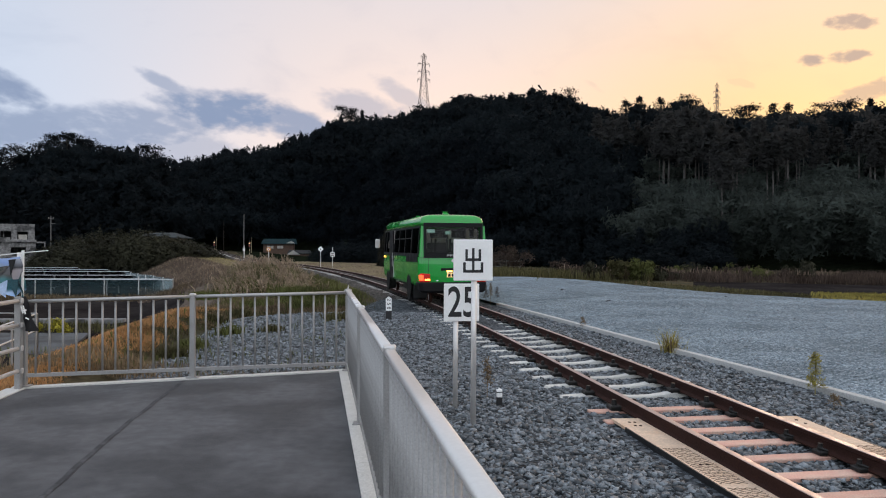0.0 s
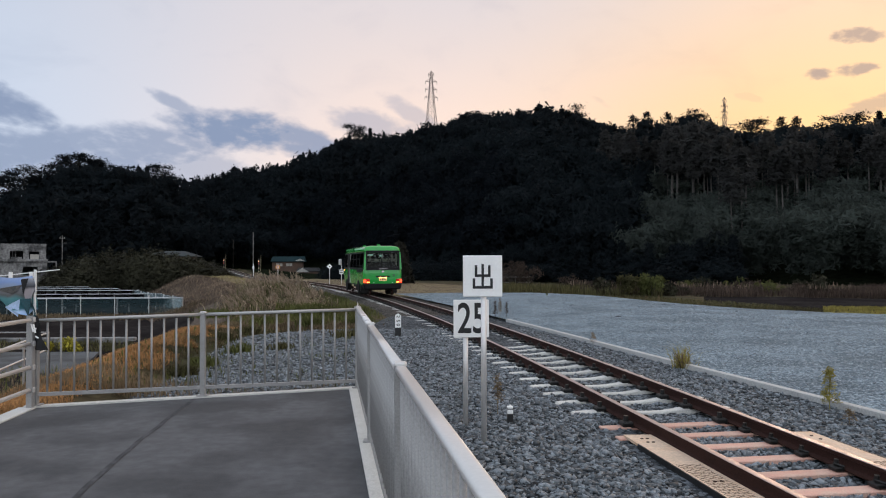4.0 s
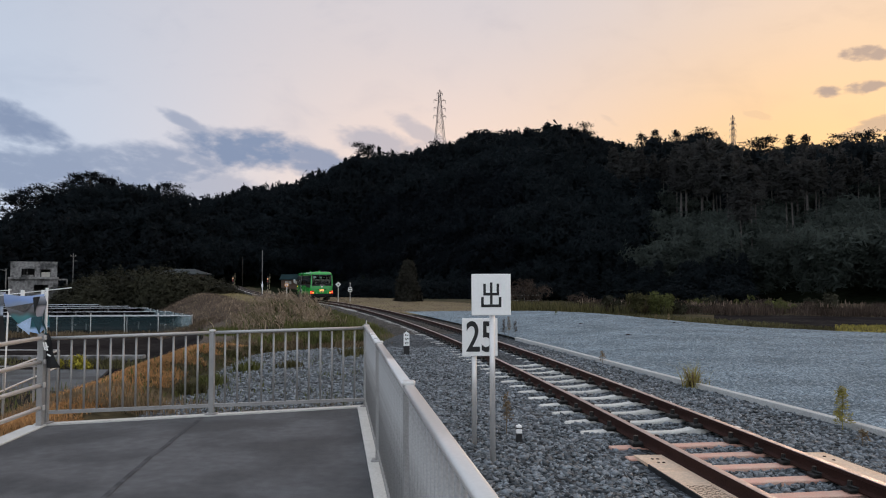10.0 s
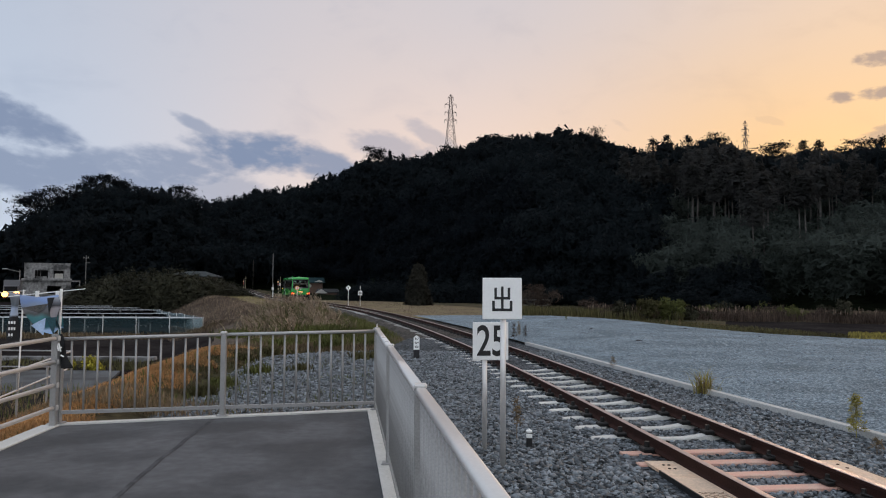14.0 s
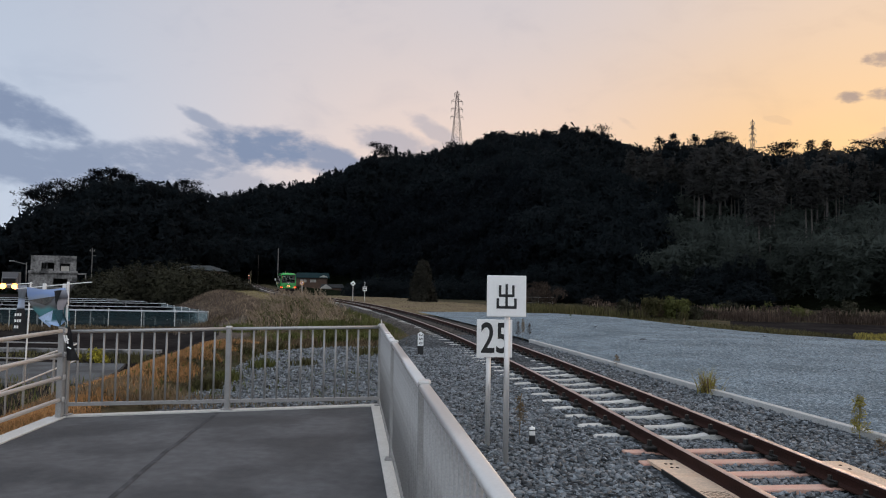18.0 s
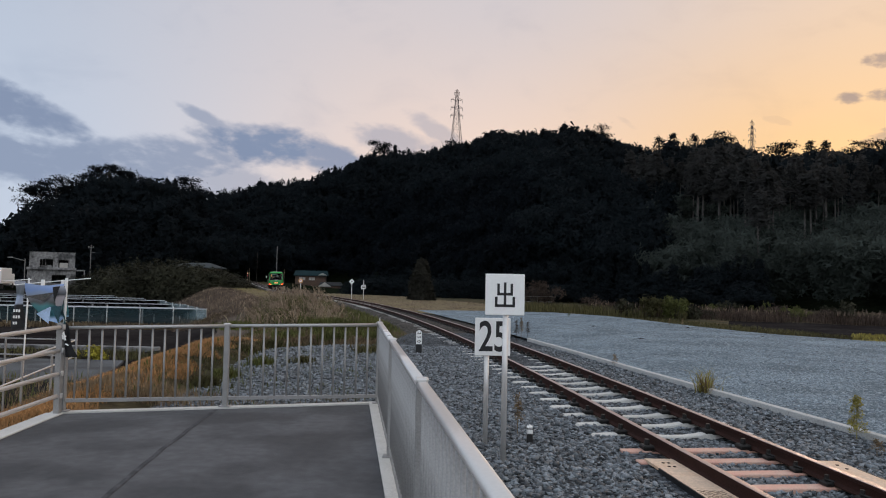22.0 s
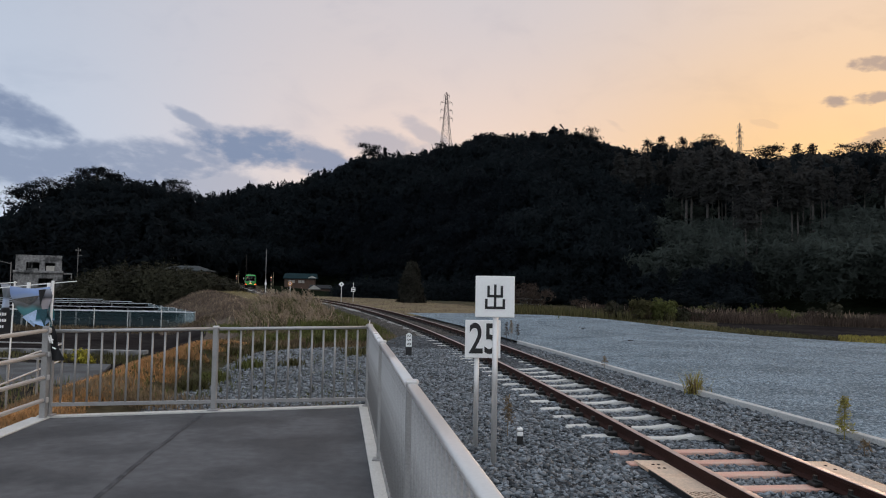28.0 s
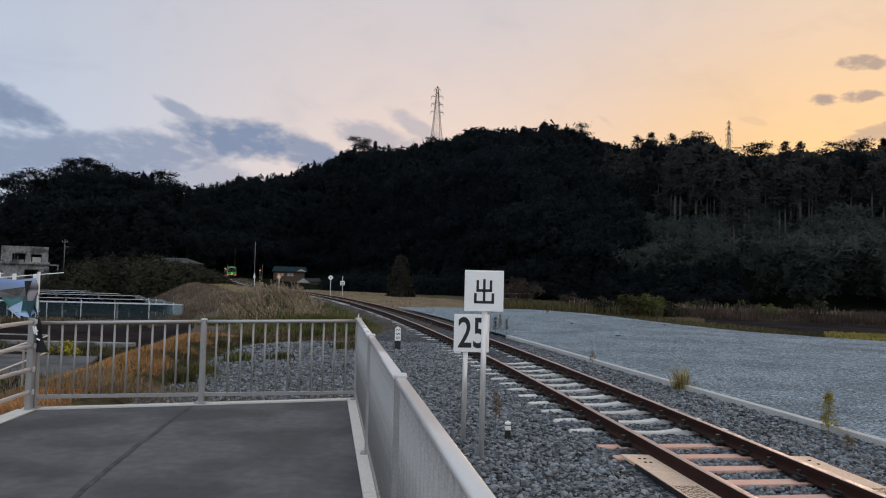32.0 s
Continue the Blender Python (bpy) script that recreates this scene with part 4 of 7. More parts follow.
def stamped(name, kinds, spots, mat, label, category, rng):
    """Joins many turned and scaled copies of a few template plants into one far wood."""
    vs, ts, k = [], [], 0
    for j, (x, y, z, h, w) in enumerate(spots):
        v, t = kinds[j % len(kinds)]
        a = rng.uniform(0, 2 * math.pi)
        c, s = math.cos(a), math.sin(a)
        p = np.empty_like(v)
        p[:, 0] = x + (v[:, 0] * c - v[:, 1] * s) * w
        p[:, 1] = y + (v[:, 0] * s + v[:, 1] * c) * w
        p[:, 2] = z + v[:, 2] * h
        vs.append(p)
        ts.append(t + k)
        k += len(v)
    ob = new(name, tri_mesh(name, np.concatenate(vs), np.concatenate(ts), mat))
    return tagged(ob, label, category, kind="stuff")


def build_woods():
    rng = RNG
    con, bro, bam, ced, crowns, low, shade, top_con, top_bro, trunks = [], [], [], [], [], [], [], [], [], Geo()
    for b in np.arange(-0.70, 0.68, 0.0146):
        foot, ridge, up = wood_at(b)
        for back in (-9, -5):
            bb, dd = b + rng.uniform(-0.007, 0.007), foot + back + rng.uniform(-1.5, 1.5)
            if 0.0 < bb < 0.42 or -0.08 < bb <= 0.0:
                x, y = dd * math.sin(bb), dd * math.cos(bb)
                low.append((x, y, full_z(x, y) - 0.8, rng.uniform(2.5, 4.0) if back < -6 else rng.uniform(4.5, 6.5), rng.uniform(5.5, 7.5)))
        d = foot
        while d < ridge + 14:
            bb = b + rng.uniform(-0.0076, 0.0076)
            dd = d + rng.uniform(-2.2, 2.2)
            x, y = dd * math.sin(bb), dd * math.cos(bb)
            px = 784 + FOCUS * math.tan(bb)
            z = full_z(x, y) - 0.3
            t = (dd - foot) / (ridge - foot)
            mixed = noise.noise(Vector((x * 0.03, y * 0.03, 1.0))) + 0.2
            h = TREE_H * rng.uniform(0.72, 1.10)
            if t > 0.9:
                h = TREE_H * rng.uniform(0.78, 1.06)
            right = px > 1130 + 40 * math.sin(dd)
            if right and t < 0.11 + 0.05 * math.sin(b * 23 + 1.0) + 0.02 * math.sin(b * 71):
                bam.append((x, y, z, rng.uniform(5, 9), rng.uniform(6, 9.5)))
            elif right and t < 0.27:
                # tall bare-stemmed cedars behind the bamboo
                hh = rng.uniform(13.0, 16.5) * (0.82 if px > 1400 else 0.96)
                if rng.random() < 0.6:
                    ced.append((x, y, z + hh * 0.68, hh * 0.36, hh * 0.55))
                    trunks.tube((x, y, z), (x + rng.uniform(-.3, .3), y, z + hh * 0.85), 0.15, 0.09, 5, False)
                else:
                    bam.append((x, y, z, h * 0.7, h * 0.8))
            elif right and t < 0.36:
                if rng.random() < 0.45:
                    con.append((x, y, z, h * 0.8, h))
            # right-hand crowns take the leaf colour lightened for sunset glare
            elif px > 1040 + 170 * rng.random() and t > 0.38 and rng.random() < 0.75:
                crowns.append((x, y, z, h * rng.uniform(0.85, 1.02), h * (0.98 if t < 0.84 else 1.0)))
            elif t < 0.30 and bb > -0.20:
                # trees left of column 930 get the leaf colour with shade painted in
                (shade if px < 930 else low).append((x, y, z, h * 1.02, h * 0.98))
            elif t > 0.84:
                # the skyline: rounded crowns over the middle of the ridge, pointed tips elsewhere
                swell = 1 + 0.16 * noise.noise(Vector((bb * 55, 3.0, 0))) + 0.10 * noise.noise(Vector((bb * 160, 9.0, 0)))
                if rng.random() < (0.30 if 820 < px < 1090 else 0.55):
                    top_con.append((x, y, z, h * swell * rng.uniform(0.86, 1.12), h * rng.uniform(0.6, 0.95)))
                else:
                    top_bro.append((x, y, z, h * swell, h * rng.uniform(0.5, 0.72)))
            elif mixed > 0.16 and not (t > 0.6 and rng.random() < 0.72):
                con.append((x, y, z, h * (1.12 if t < 0.8 else 0.98), h * 1.25))
            else:
                bro.append((x, y, z, h * 1.02, h * 0.98))
            d += rng.uniform(5.2, 7.4) * (1.0 if t < 0.85 else 0.8)
    stamped("conifer_wood", [conifer(rng, 270, w) for w in (0.17, 0.20, 0.24, 0.21, 0.19)], con, LEAF_DARK, "dense dark conifers covering the hillside", "wood", rng)
    stamped("evergreen_wood", [broadleaf(rng, 200, size=0.098) for _ in range(5)], bro, LEAF_BROAD, "dense dark evergreen broadleaf trees on the hillside", "wood", rng)
    stamped("ridge_conifers", [conifer(rng, 620, w, 0.10, 0.046) for w in (0.17, 0.20, 0.24, 0.15)], top_con, LEAF_DARK, "pointed dark conifers along the ridge", "wood", rng)
    stamped("ridge_crowns", [broadleaf(rng, 640, 12, 0.42, 0.048) for _ in range(6)], top_bro, LEAF_BROAD, "rounded evergreen crowns along the ridge", "wood", rng)
    edge = [broadleaf(rng, 560, 13, 0.42, 0.050) for _ in range(3)] + [conifer(rng, 520, w, 0.06, 0.050) for w in (0.22, 0.26)]
    stamped("edge_wood", edge, low, LEAF_BROAD, "dark trees and undergrowth along the edge of the wood", "wood", rng)
    stamped("cedar_stand", edge, shade, LEAF_SHADED, "evergreen trees in the hollow, leaves coloured darker for shade", "wood", rng)
    stamped("mixed_wood", [broadleaf(rng, 300) for _ in range(3)] + [conifer(rng, 280, w) for w in (0.2, 0.24)], crowns, LEAF_CEDAR_GLARE, "brown-green mixed trees, colour lightened for sunset glare", "wood", rng)
    stamped("cedar_wood", [conifer(rng, 340, w, 0.02) for w in (0.20, 0.26, 0.23)], ced, LEAF_CEDAR_GLARE, "tall bare-stemmed cedars above the bamboo", "wood", rng)
    stamped("bamboo_grove", [plume(rng, 480) for _ in range(4)], bam, LEAF_BAMBOO, "grey-green bamboo thicket at the foot of the hill", "bamboo grove", rng)
    tagged(part("wood_trunks", trunks, BARK), "pale straight cedar trunks among the wood", "tree trunks", kind="stuff")


build_woods()


def ridge_tree(px, top, back, kind, rng):
    """A single tree that stands out on the skyline."""
    b = math.atan((px - 784) / FOCUS)
    foot, ridge, up = wood_at(b)
    d = ridge + back
    x, y = d * math.sin(b), d * math.cos(b)
    z = full_z(x, y) - 0.3
    h = max(1.65 + (507 - top) * y / FOCUS - z, 5.0)
    t = thing("tree", {"pine": "spreading old pine with open branches on the ridge", "cone": "pointed conifer standing up from the ridge", "thin": "thin feathery tree on the ridge"}[kind], "tree", pose(x, y, z), group="trees on the skyline")
    part("trunk", Geo().tube((0, 0, -0.3), (0.2, 0, h * (0.86 if kind == "pine" else 0.97)), 0.022 * h, 0.006 * h, 7, False), BARK_DARK, t)
    if kind == "pine":
        cs, ns = [], []
        for i in range(15):
            a2, zz = rng.uniform(0, 2 * math.pi), h * rng.uniform(0.5, 0.97)
            r = h * rng.uniform(0.12, 0.42) * (1.25 - zz / h * 0.7)
            tip = Vector((math.cos(a2) * r, math.sin(a2) * r, zz))
            part("limb", Geo().tube((0.1, 0, zz - h * 0.10), tip, 0.008 * h, 0.003 * h, 5, False), BARK_DARK, t)
            m = 120
            q = rng.normal(0, 1, (m, 3)) * np.array([0.088, 0.088, 0.026]) * h
            cs.append(q + np.array(tip) + np.array([0, 0, 0.02 * h]))
            ns.append(np.tile([0, 0, 1.0], (m, 1)))
        v, tr = cards(np.concatenate(cs), np.concatenate(ns), 0.028 * h, rng, 1.4)
    elif kind == "cone":
        v, tr = conifer(rng, 700, 0.15, 0.1, 0.036)
        v = v * np.array([h, h, h])
    else:
        m = 260
        zz = rng.uniform(0.35, 1.0, m)
        a2 = rng.uniform(0, 2 * math.pi, m)
        rr = 0.16 * np.sin(np.pi * np.clip((zz - 0.3) / 0.75, 0, 1)) ** 0.7 * rng.uniform(0.2, 1, m)
        v, tr = cards(np.stack([np.cos(a2) * rr, np.sin(a2) * rr, zz], 1) * h, np.stack([np.cos(a2), np.sin(a2), np.ones(m)], 1), 0.034 * h, rng, 2.2)
    part("crown", tri_mesh("crown", v, tr, LEAF_DARK), None, t)


for px, top, back, kind in ((52, 352, -6, "pine"), (78, 340, -3, "pine"), (108, 331, 0, "pine"), (138, 324, -2, "pine"), (172, 311, 0, "pine"), (200, 310, 2, "pine"), (318, 333, 0, "pine"),
                            (655, 261, 2, "pine"), (684, 267, 0, "cone"),
                            (868, 238, 2, "pine"), (912, 236, 0, "cone"), (990, 230, 0, "pine"), (1050, 227, 0, "pine"), (1152, 243, 8, "thin"), (1178, 237, 6, "thin"), (1216, 239, 7, "thin"),
                            (1252, 237, 0, "pine"), (1275, 240, 0, "pine"), (1360, 246, 0, "pine"), (1420, 247, 3, "thin"), (1448, 247, 0, "thin"), (1512, 243, 0, "pine"), (1562, 238, 0, "pine"), (1600, 236, 0, "cone")):
    ridge_tree(px, top, back, kind, RNG)

# ---- rail bus ----
GLASS_DARK = glass_material("tinted_bus_glass", (0.76, 0.78, 0.76), 0.74, 0.03)
BLACK_TRIM = material("black_trim", (0.006, 0.006, 0.007), 0.55, vary=0.1, scale=5, bump=0.03, spec=0.2)
RUBBER = material("tyre_rubber", (0.018, 0.018, 0.018), 0.85, vary=0.2, scale=20, bump=0.2)
SEAT = material("dark_seat_cloth", (0.03, 0.028, 0.028), 0.9, vary=0.2, scale=8, bump=0.1)
LAMP_RED = material("glowing_red_tail_lamp", (0.5, 0.02, 0.01), 0.3, vary=0.05, bump=0, emit=(1.0, 0.055, 0.015), power=3.2)
LAMP_RED_DIM = material("red_lamp_lens", (0.28, 0.012, 0.01), 0.2, vary=0.05, bump=0, emit=(1.0, 0.03, 0.02), power=0.16)
WARM_GLOW = material("warm_glow", (0.8, 0.6, 0.4), 0.4, vary=0.02, bump=0, emit=(1.0, 0.46, 0.10), power=5.0)
LAMP_AMBER = material("amber_lamp", (0.8, 0.4, 0.1), 0.4, vary=0.02, bump=0, emit=(1.0, 0.36, 0.05), power=4.0)
SCREEN = material("lit_fare_screen", (0.1, 0.2, 0.2), 0.4, vary=0.02, bump=0, emit=(0.55, 0.95, 0.85), power=0.75)
# Plate emission stands in for the plate lamps' light on it.
PLATE_Y = material("number_plate_painted_glow", (0.60, 0.55, 0.30), 0.5, vary=0.05, bump=0, emit=(1.0, 0.62, 0.22), power=0.5)
CREAM = material("cream_curtain", (0.75, 0.70, 0.60), 0.9, vary=0.15, scale=6, bump=0.1)
BUS_L = 7.8


def plan_ring(w, y0, y1, r, z, n=5):
    out = []
    for sx, sy, a0 in ((1, 1, 0), (-1, 1, 90), (-1, -1, 180), (1, -1, 270)):
        for i in range(n + 1):
            a2 = radians(a0 + 90 * i / n)
            out.append((sx * (w - r) + r * math.cos(a2), (y1 - r if sy > 0 else y0 + r) + r * math.sin(a2), z))
    return out


def loft(rings, cap_top=True, cap_low=True):
    g, n = Geo(), len(rings[0])
    for ring in rings:
        g.v += ring
    for j in range(len(rings) - 1):
        for i in range(n):
            a2, b2 = j * n + i, j * n + (i + 1) % n
            g.f.append((a2, b2, b2 + n, a2 + n))
    if cap_low:
        g.f.append(tuple(range(n))[::-1])
    if cap_top:
        g.f.append(tuple(range((len(rings) - 1) * n, len(rings) * n)))
    return g


def build_bus():
    bus = thing("rail_bus", "green road-rail minibus with lit red tail lamps running on the track", "rail bus")
    R, Fr = -BUS_L / 2, BUS_L / 2
    lower = loft([plan_ring(w, R + dy, Fr - dy, 0.20, z) for z, w, dy in ((0.52, 0.925, 0.05), (0.60, 0.965, 0.02), (0.85, 0.985, 0.0), (1.20, 0.985, 0.0), (1.40, 0.975, 0.015), (1.42, 0.965, 0.02))])
    part("body", lower, GREEN_BUS, bus, "glossy green lower body", smooth=False)
    roof = loft([plan_ring(w, R + 0.06 + dy, Fr - 0.16 - dy, r, z) for z, w, dy, r in ((2.36, 0.925, 0.0, 0.2), (2.45, 0.918, 0.01, 0.2), (2.55, 0.895, 0.03, 0.2), (2.63, 0.83, 0.09, 0.2), (2.675, 0.72, 0.2, 0.2), (2.70, 0.50, 0.42, 0.2), (2.71, 0.25, 0.7, 0.2))])
    part("roof", roof, GREEN_BUS, bus, "domed green roof", smooth=True)
    for s in (-1, 1):
        # rear and front corner pillars
        for y, d, wdt in ((R + 0.10, 0.05, 0.15), (Fr - 0.14, -0.08, 0.08)):
            g = Geo()
            base = [(-0.075, -0.09), (0.075, -0.09), (0.075, 0.11), (-0.075, 0.11)]
            k0 = [(s * 0.895 + a2, y + b2, 1.405) for a2, b2 in base]
            k1 = [(s * 0.838 + a2, y + d + b2, 2.34) for a2, b2 in base]
            g.add(k0 + k1, [(0, 1, 2, 3), (7, 6, 5, 4), (0, 4, 5, 1), (1, 5, 6, 2), (2, 6, 7, 3), (3, 7, 4, 0)])
            part("corner_pillar", g, GREEN_BUS if y < 0 else BLACK_TRIM, bus)
        # side windows with black pillars
        edges = [R + 0.22, R + 1.45, R + 2.65, R + 3.85, R + 5.0, R + 6.1, R + 7.0, Fr - 0.2]
        for i, (ya, yb) in enumerate(zip(edges, edges[1:])):
            m = Matrix.Translation((s * 0.943, (ya + yb) / 2, 1.87)) @ pose(0, 0, 0, 0, s * -3.4, 0)
            win = part("side_window", Geo().box(-0.012, 0.012, -(yb - ya) / 2 + 0.045, (yb - ya) / 2 - 0.045, -0.37, 0.43, m=m), GLASS_DARK, bus, "dark tinted side window")
            fr = Geo()
            L = (yb - ya) / 2
            for q in ((-L, -L + 0.05, -0.46, 0.47), (L - 0.05, L, -0.46, 0.47), (-L + 0.05, L - 0.05, -0.46, -0.36), (-L + 0.05, L - 0.05, 0.42, 0.47)):
                fr.box(-0.02, 0.018, q[0], q[1], q[2], q[3], m=m)
            if i in (1, 2, 3):
                fr.box(-0.016, 0.016, -L + 0.05, L - 0.05, 0.10, 0.13, m=m)
            part("window_frame", fr, BLACK_TRIM, win)
        part("sill_band", Geo().box(s * 0.988 - 0.004, s * 0.988 + 0.004, R + 0.35, R + 2.3, 1.24, 1.41), BLACK_TRIM, bus, "black band under the windows")
    # passenger door
    door = part("door", Geo().box(-0.998, -0.982, R + 5.05, R + 5.95, 0.56, 2.3, 0.006), BLACK_TRIM, bus, "dark folding door")
    part("handle", Geo().tube((-1.005, R + 5.2, 1.0), (-1.005, R + 5.2, 1.5), 0.014, n=8), GALV, door)
    part("door_pillar", Geo().bar((-0.99, R + 5.02, 0.6), (-0.935, R + 5.02, 2.32), 0.03, 0.05), GALV, bus, "bright door pillar")
    # rear face
    m = Matrix.Translation((0, R + 0.025, 1.86)) @ pose(0, 0, 0, -2.6)
    frame_g = Geo()
    for q in ((-0.85, -0.78, -0.48, 0.57), (0.78, 0.85, -0.48, 0.57), (-0.78, 0.78, -0.48, -0.32), (-0.78, 0.78, 0.45, 0.57)):
        frame_g.box(q[0], q[1], -0.03, 0.03, q[2], q[3], 0.006, m=m)
    rw = part("rear_window", Geo().box(-0.782, 0.782, -0.012, 0.004, -0.325, 0.455, m=m), GLASS_DARK, bus, "wide tinted rear window")
    part("frame", frame_g, BLACK_TRIM, rw, "black surround")
    letters = Geo()
    for i in range(10):
        x = -0.20 + i * 0.044
        letters.box(x, x + 0.028, -0.034, -0.031, -0.435 + 0.01 * (i % 2), -0.375, m=m)
    part("marking", letters, GALV_DULL, rw, "small pale lettering shown as bars")
    part("wiper", Geo().bar((-0.55, -0.04, -0.30), (-0.42, -0.035, 0.02), 0.02, 0.02), BLACK_TRIM, rw).matrix_basis = m
    for x in (-0.716, 0.716):
        part("tailgate_seam", Geo().box(x - 0.004, x + 0.004, R - 0.004, R + 0.02, 0.62, 1.38), BLACK_TRIM, bus)
    part("plate_garnish", Geo().box(-0.36, 0.36, R - 0.03, R + 0.03, 1.0, 1.075, 0.015), BLACK_TRIM, bus, "black grab bar")
    np_ = part("number_plate", Geo().box(-0.19, 0.19, R - 0.018, R + 0.02, 0.80, 0.965, 0.008), PLATE_Y, bus, "number plate with its lamps' light added as glow")
    bars = Geo()
    for x0, x1, z0, z1 in ((-0.15, -0.02, 0.925, 0.95), (0.02, 0.15, 0.925, 0.95), (-0.16, -0.09, 0.82, 0.905), (-0.06, 0.0, 0.82, 0.905), (0.03, 0.085, 0.82, 0.905), (0.11, 0.16, 0.82, 0.905)):
        bars.box(x0, x1, R - 0.021, R - 0.017, z0, z1)
    part("plate_lettering", bars, BLACK_TRIM, np_)
    for x in (-0.12, 0.12):
        part("plate_lamp", Geo().box(x - 0.09, x + 0.09, R - 0.032, R + 0.01, 0.985, 1.0, 0.004).box(x - 0.07, x + 0.07, R - 0.012, R + 0.01, 0.965, 0.985), WARM_GLOW, bus, "glowing plate lamp")
    part("emblem", Geo().tube((0, R - 0.012, 1.30), (0, R + 0.02, 1.30), 0.055, n=14), GALV, bus)
    part("badge", Geo().tube((0.56, R - 0.008, 1.10), (0.56, R + 0.02, 1.10), 0.07, n=14), material("dark_green_badge", (0.02, 0.16, 0.04), 0.4, vary=0.1, bump=0), bus)
    for x in (-0.46, 0.5):
        part("reflector_sticker", Geo().box(x - 0.03, x + 0.03, R - 0.006, R + 0.02, 0.69, 0.72), WHITE_PAINT, bus)
    for s in (-1, 1):
        lamp = part("tail_lamp", Geo().box(min(s * 0.66, s * 0.965), max(s * 0.66, s * 0.965), R - 0.02, R + 0.14, 0.66, 0.92, 0.03), LAMP_RED_DIM, bus, "red tail lamp cluster")
        part("lit_lens", Geo().box(min(s * 0.84, s * 0.972), max(s * 0.84, s * 0.972), R - 0.03, R + 0.10, 0.69, 0.89, 0.03), LAMP_RED, lamp, "glowing red lens")
        part("lit_strip", Geo().box(min(s * 0.68, s * 0.82), max(s * 0.68, s * 0.82), R - 0.026, R + 0.02, 0.70, 0.76, 0.01), LAMP_AMBER, lamp, "glowing amber strip")
        part("mud_flap", Geo().box(s * 0.74 - 0.2, s * 0.74 + 0.2, R + 1.15, R + 1.17, 0.12, 0.55), RUBBER, bus)
    part("bumper", loft([plan_ring(w, R - 0.03 + dy, R + 0.6, 0.14, z) for z, w, dy in ((0.34, 0.90, 0.05), (0.40, 0.955, 0.0), (0.62, 0.985, 0.0), (0.655, 0.975, 0.01))]), BLACK_TRIM, bus, "black rear bumper")
    part("underframe", Geo().box(-0.45, 0.45, R + 0.4, Fr - 0.5, 0.30, 0.53, 0.02).box(-0.75, 0.75, R + 2.6, R + 4.4, 0.26, 0.53, 0.03), BLACK_TRIM, bus)
    part("floor", Geo().box(-0.9, 0.9, R + 0.1, Fr - 0.2, 1.0, 1.03), SEAT, bus)
    # wheels: tyres at the back ride on the rails, those in front hang clear
    def wheel(name, x, y, z, r, w, mat, rim_mat):
        g = Geo()
        prof = [(-w / 2, r * 0.62), (-w / 2, r * 0.92), (-w * 0.36, r), (w * 0.36, r), (w / 2, r * 0.92), (w / 2, r * 0.62)]
        n = 22
        for i in range(n):
            a2 = 2 * math.pi * i / n
            g.v += [(px, pr * math.cos(a2), pr * math.sin(a2)) for px, pr in prof]
        k = len(prof)
        for i in range(n):
            for j in range(k):
                a2, b2 = i * k + j, i * k + (j + 1) % k
                c2, d2 = ((i + 1) % n) * k + (j + 1) % k, ((i + 1) % n) * k + j
                g.f.append((a2, b2, c2, d2))
        hub = new(name)
        hub.parent = bus
        hub.matrix_basis = pose(x, y, z)
        part("tyre" if mat is RUBBER else "flange_wheel", g, mat, hub, smooth=True)
        rim = Geo().tube((-w * 0.3, 0, 0), (w * 0.3, 0, 0), r * 0.62, n=16)
        for i in range(6):
            a2 = math.pi * i / 3
            for sx in (-1, 1):
                rim.tube((sx * w * 0.3, r * 0.36 * math.cos(a2), r * 0.36 * math.sin(a2)), (sx * w * 0.36, r * 0.36 * math.cos(a2), r * 0.36 * math.sin(a2)), r * 0.07, n=6)
        part("rim", rim, rim_mat, hub)
        return hub
    made = []
    for s in (-1, 1):
        made.append((wheel("rear_wheel", s * 0.80, R + 1.75, 0.385, 0.385, 0.20, RUBBER, GALV_DULL), 0.385))
        made.append((wheel("rear_wheel", s * 0.575, R + 1.75, 0.385, 0.385, 0.20, RUBBER, GALV_DULL), 0.385))
        made.append((wheel("front_wheel", s * 0.84, R + 6.4, 0.47, 0.37, 0.21, RUBBER, GALV_DULL), 0))
        made.append((wheel("guide_wheel", s * 0.56, R + 0.62, 0.17, 0.17, 0.09, RAIL_RUST, GALV_DULL), 0.17))
        made.append((wheel("guide_wheel", s * 0.56, R + 7.0, 0.17, 0.17, 0.09, RAIL_RUST, GALV_DULL), 0.17))
        for y in (R + 1.75, R + 6.4):
            arch = Geo()
            for i in range(13):
                a2 = math.pi * i / 12
                arch.v += [(s * 0.988 - s * 0.02, y + 0.42 * math.cos(a2), 0.40 + 0.42 * math.sin(a2)), (s * 0.988 + s * 0.004, y + 0.42 * math.cos(a2), 0.40 + 0.42 * math.sin(a2)),
                           (s * 0.988 + s * 0.004, y + 0.37 * math.cos(a2), 0.38 + 0.34 * math.sin(a2)), (s * 0.988 - s * 0.02, y + 0.37 * math.cos(a2), 0.38 + 0.34 * math.sin(a2))]
            for i in range(12):
                for j in range(4):
                    a2, b2 = i * 4 + j, i * 4 + (j + 1) % 4
                    arch.f.append((a2, b2, b2 + 4, a2 + 4))
            ob = part("wheel_arch", arch, BLACK_TRIM, bus)
            # black disc on the body side paints the shade inside the arch
            part("arch_void", Geo().tube((s * 0.97, y, 0.40), (s * 0.9895, y, 0.40), 0.375, n=20), BLACK_TRIM, ob)
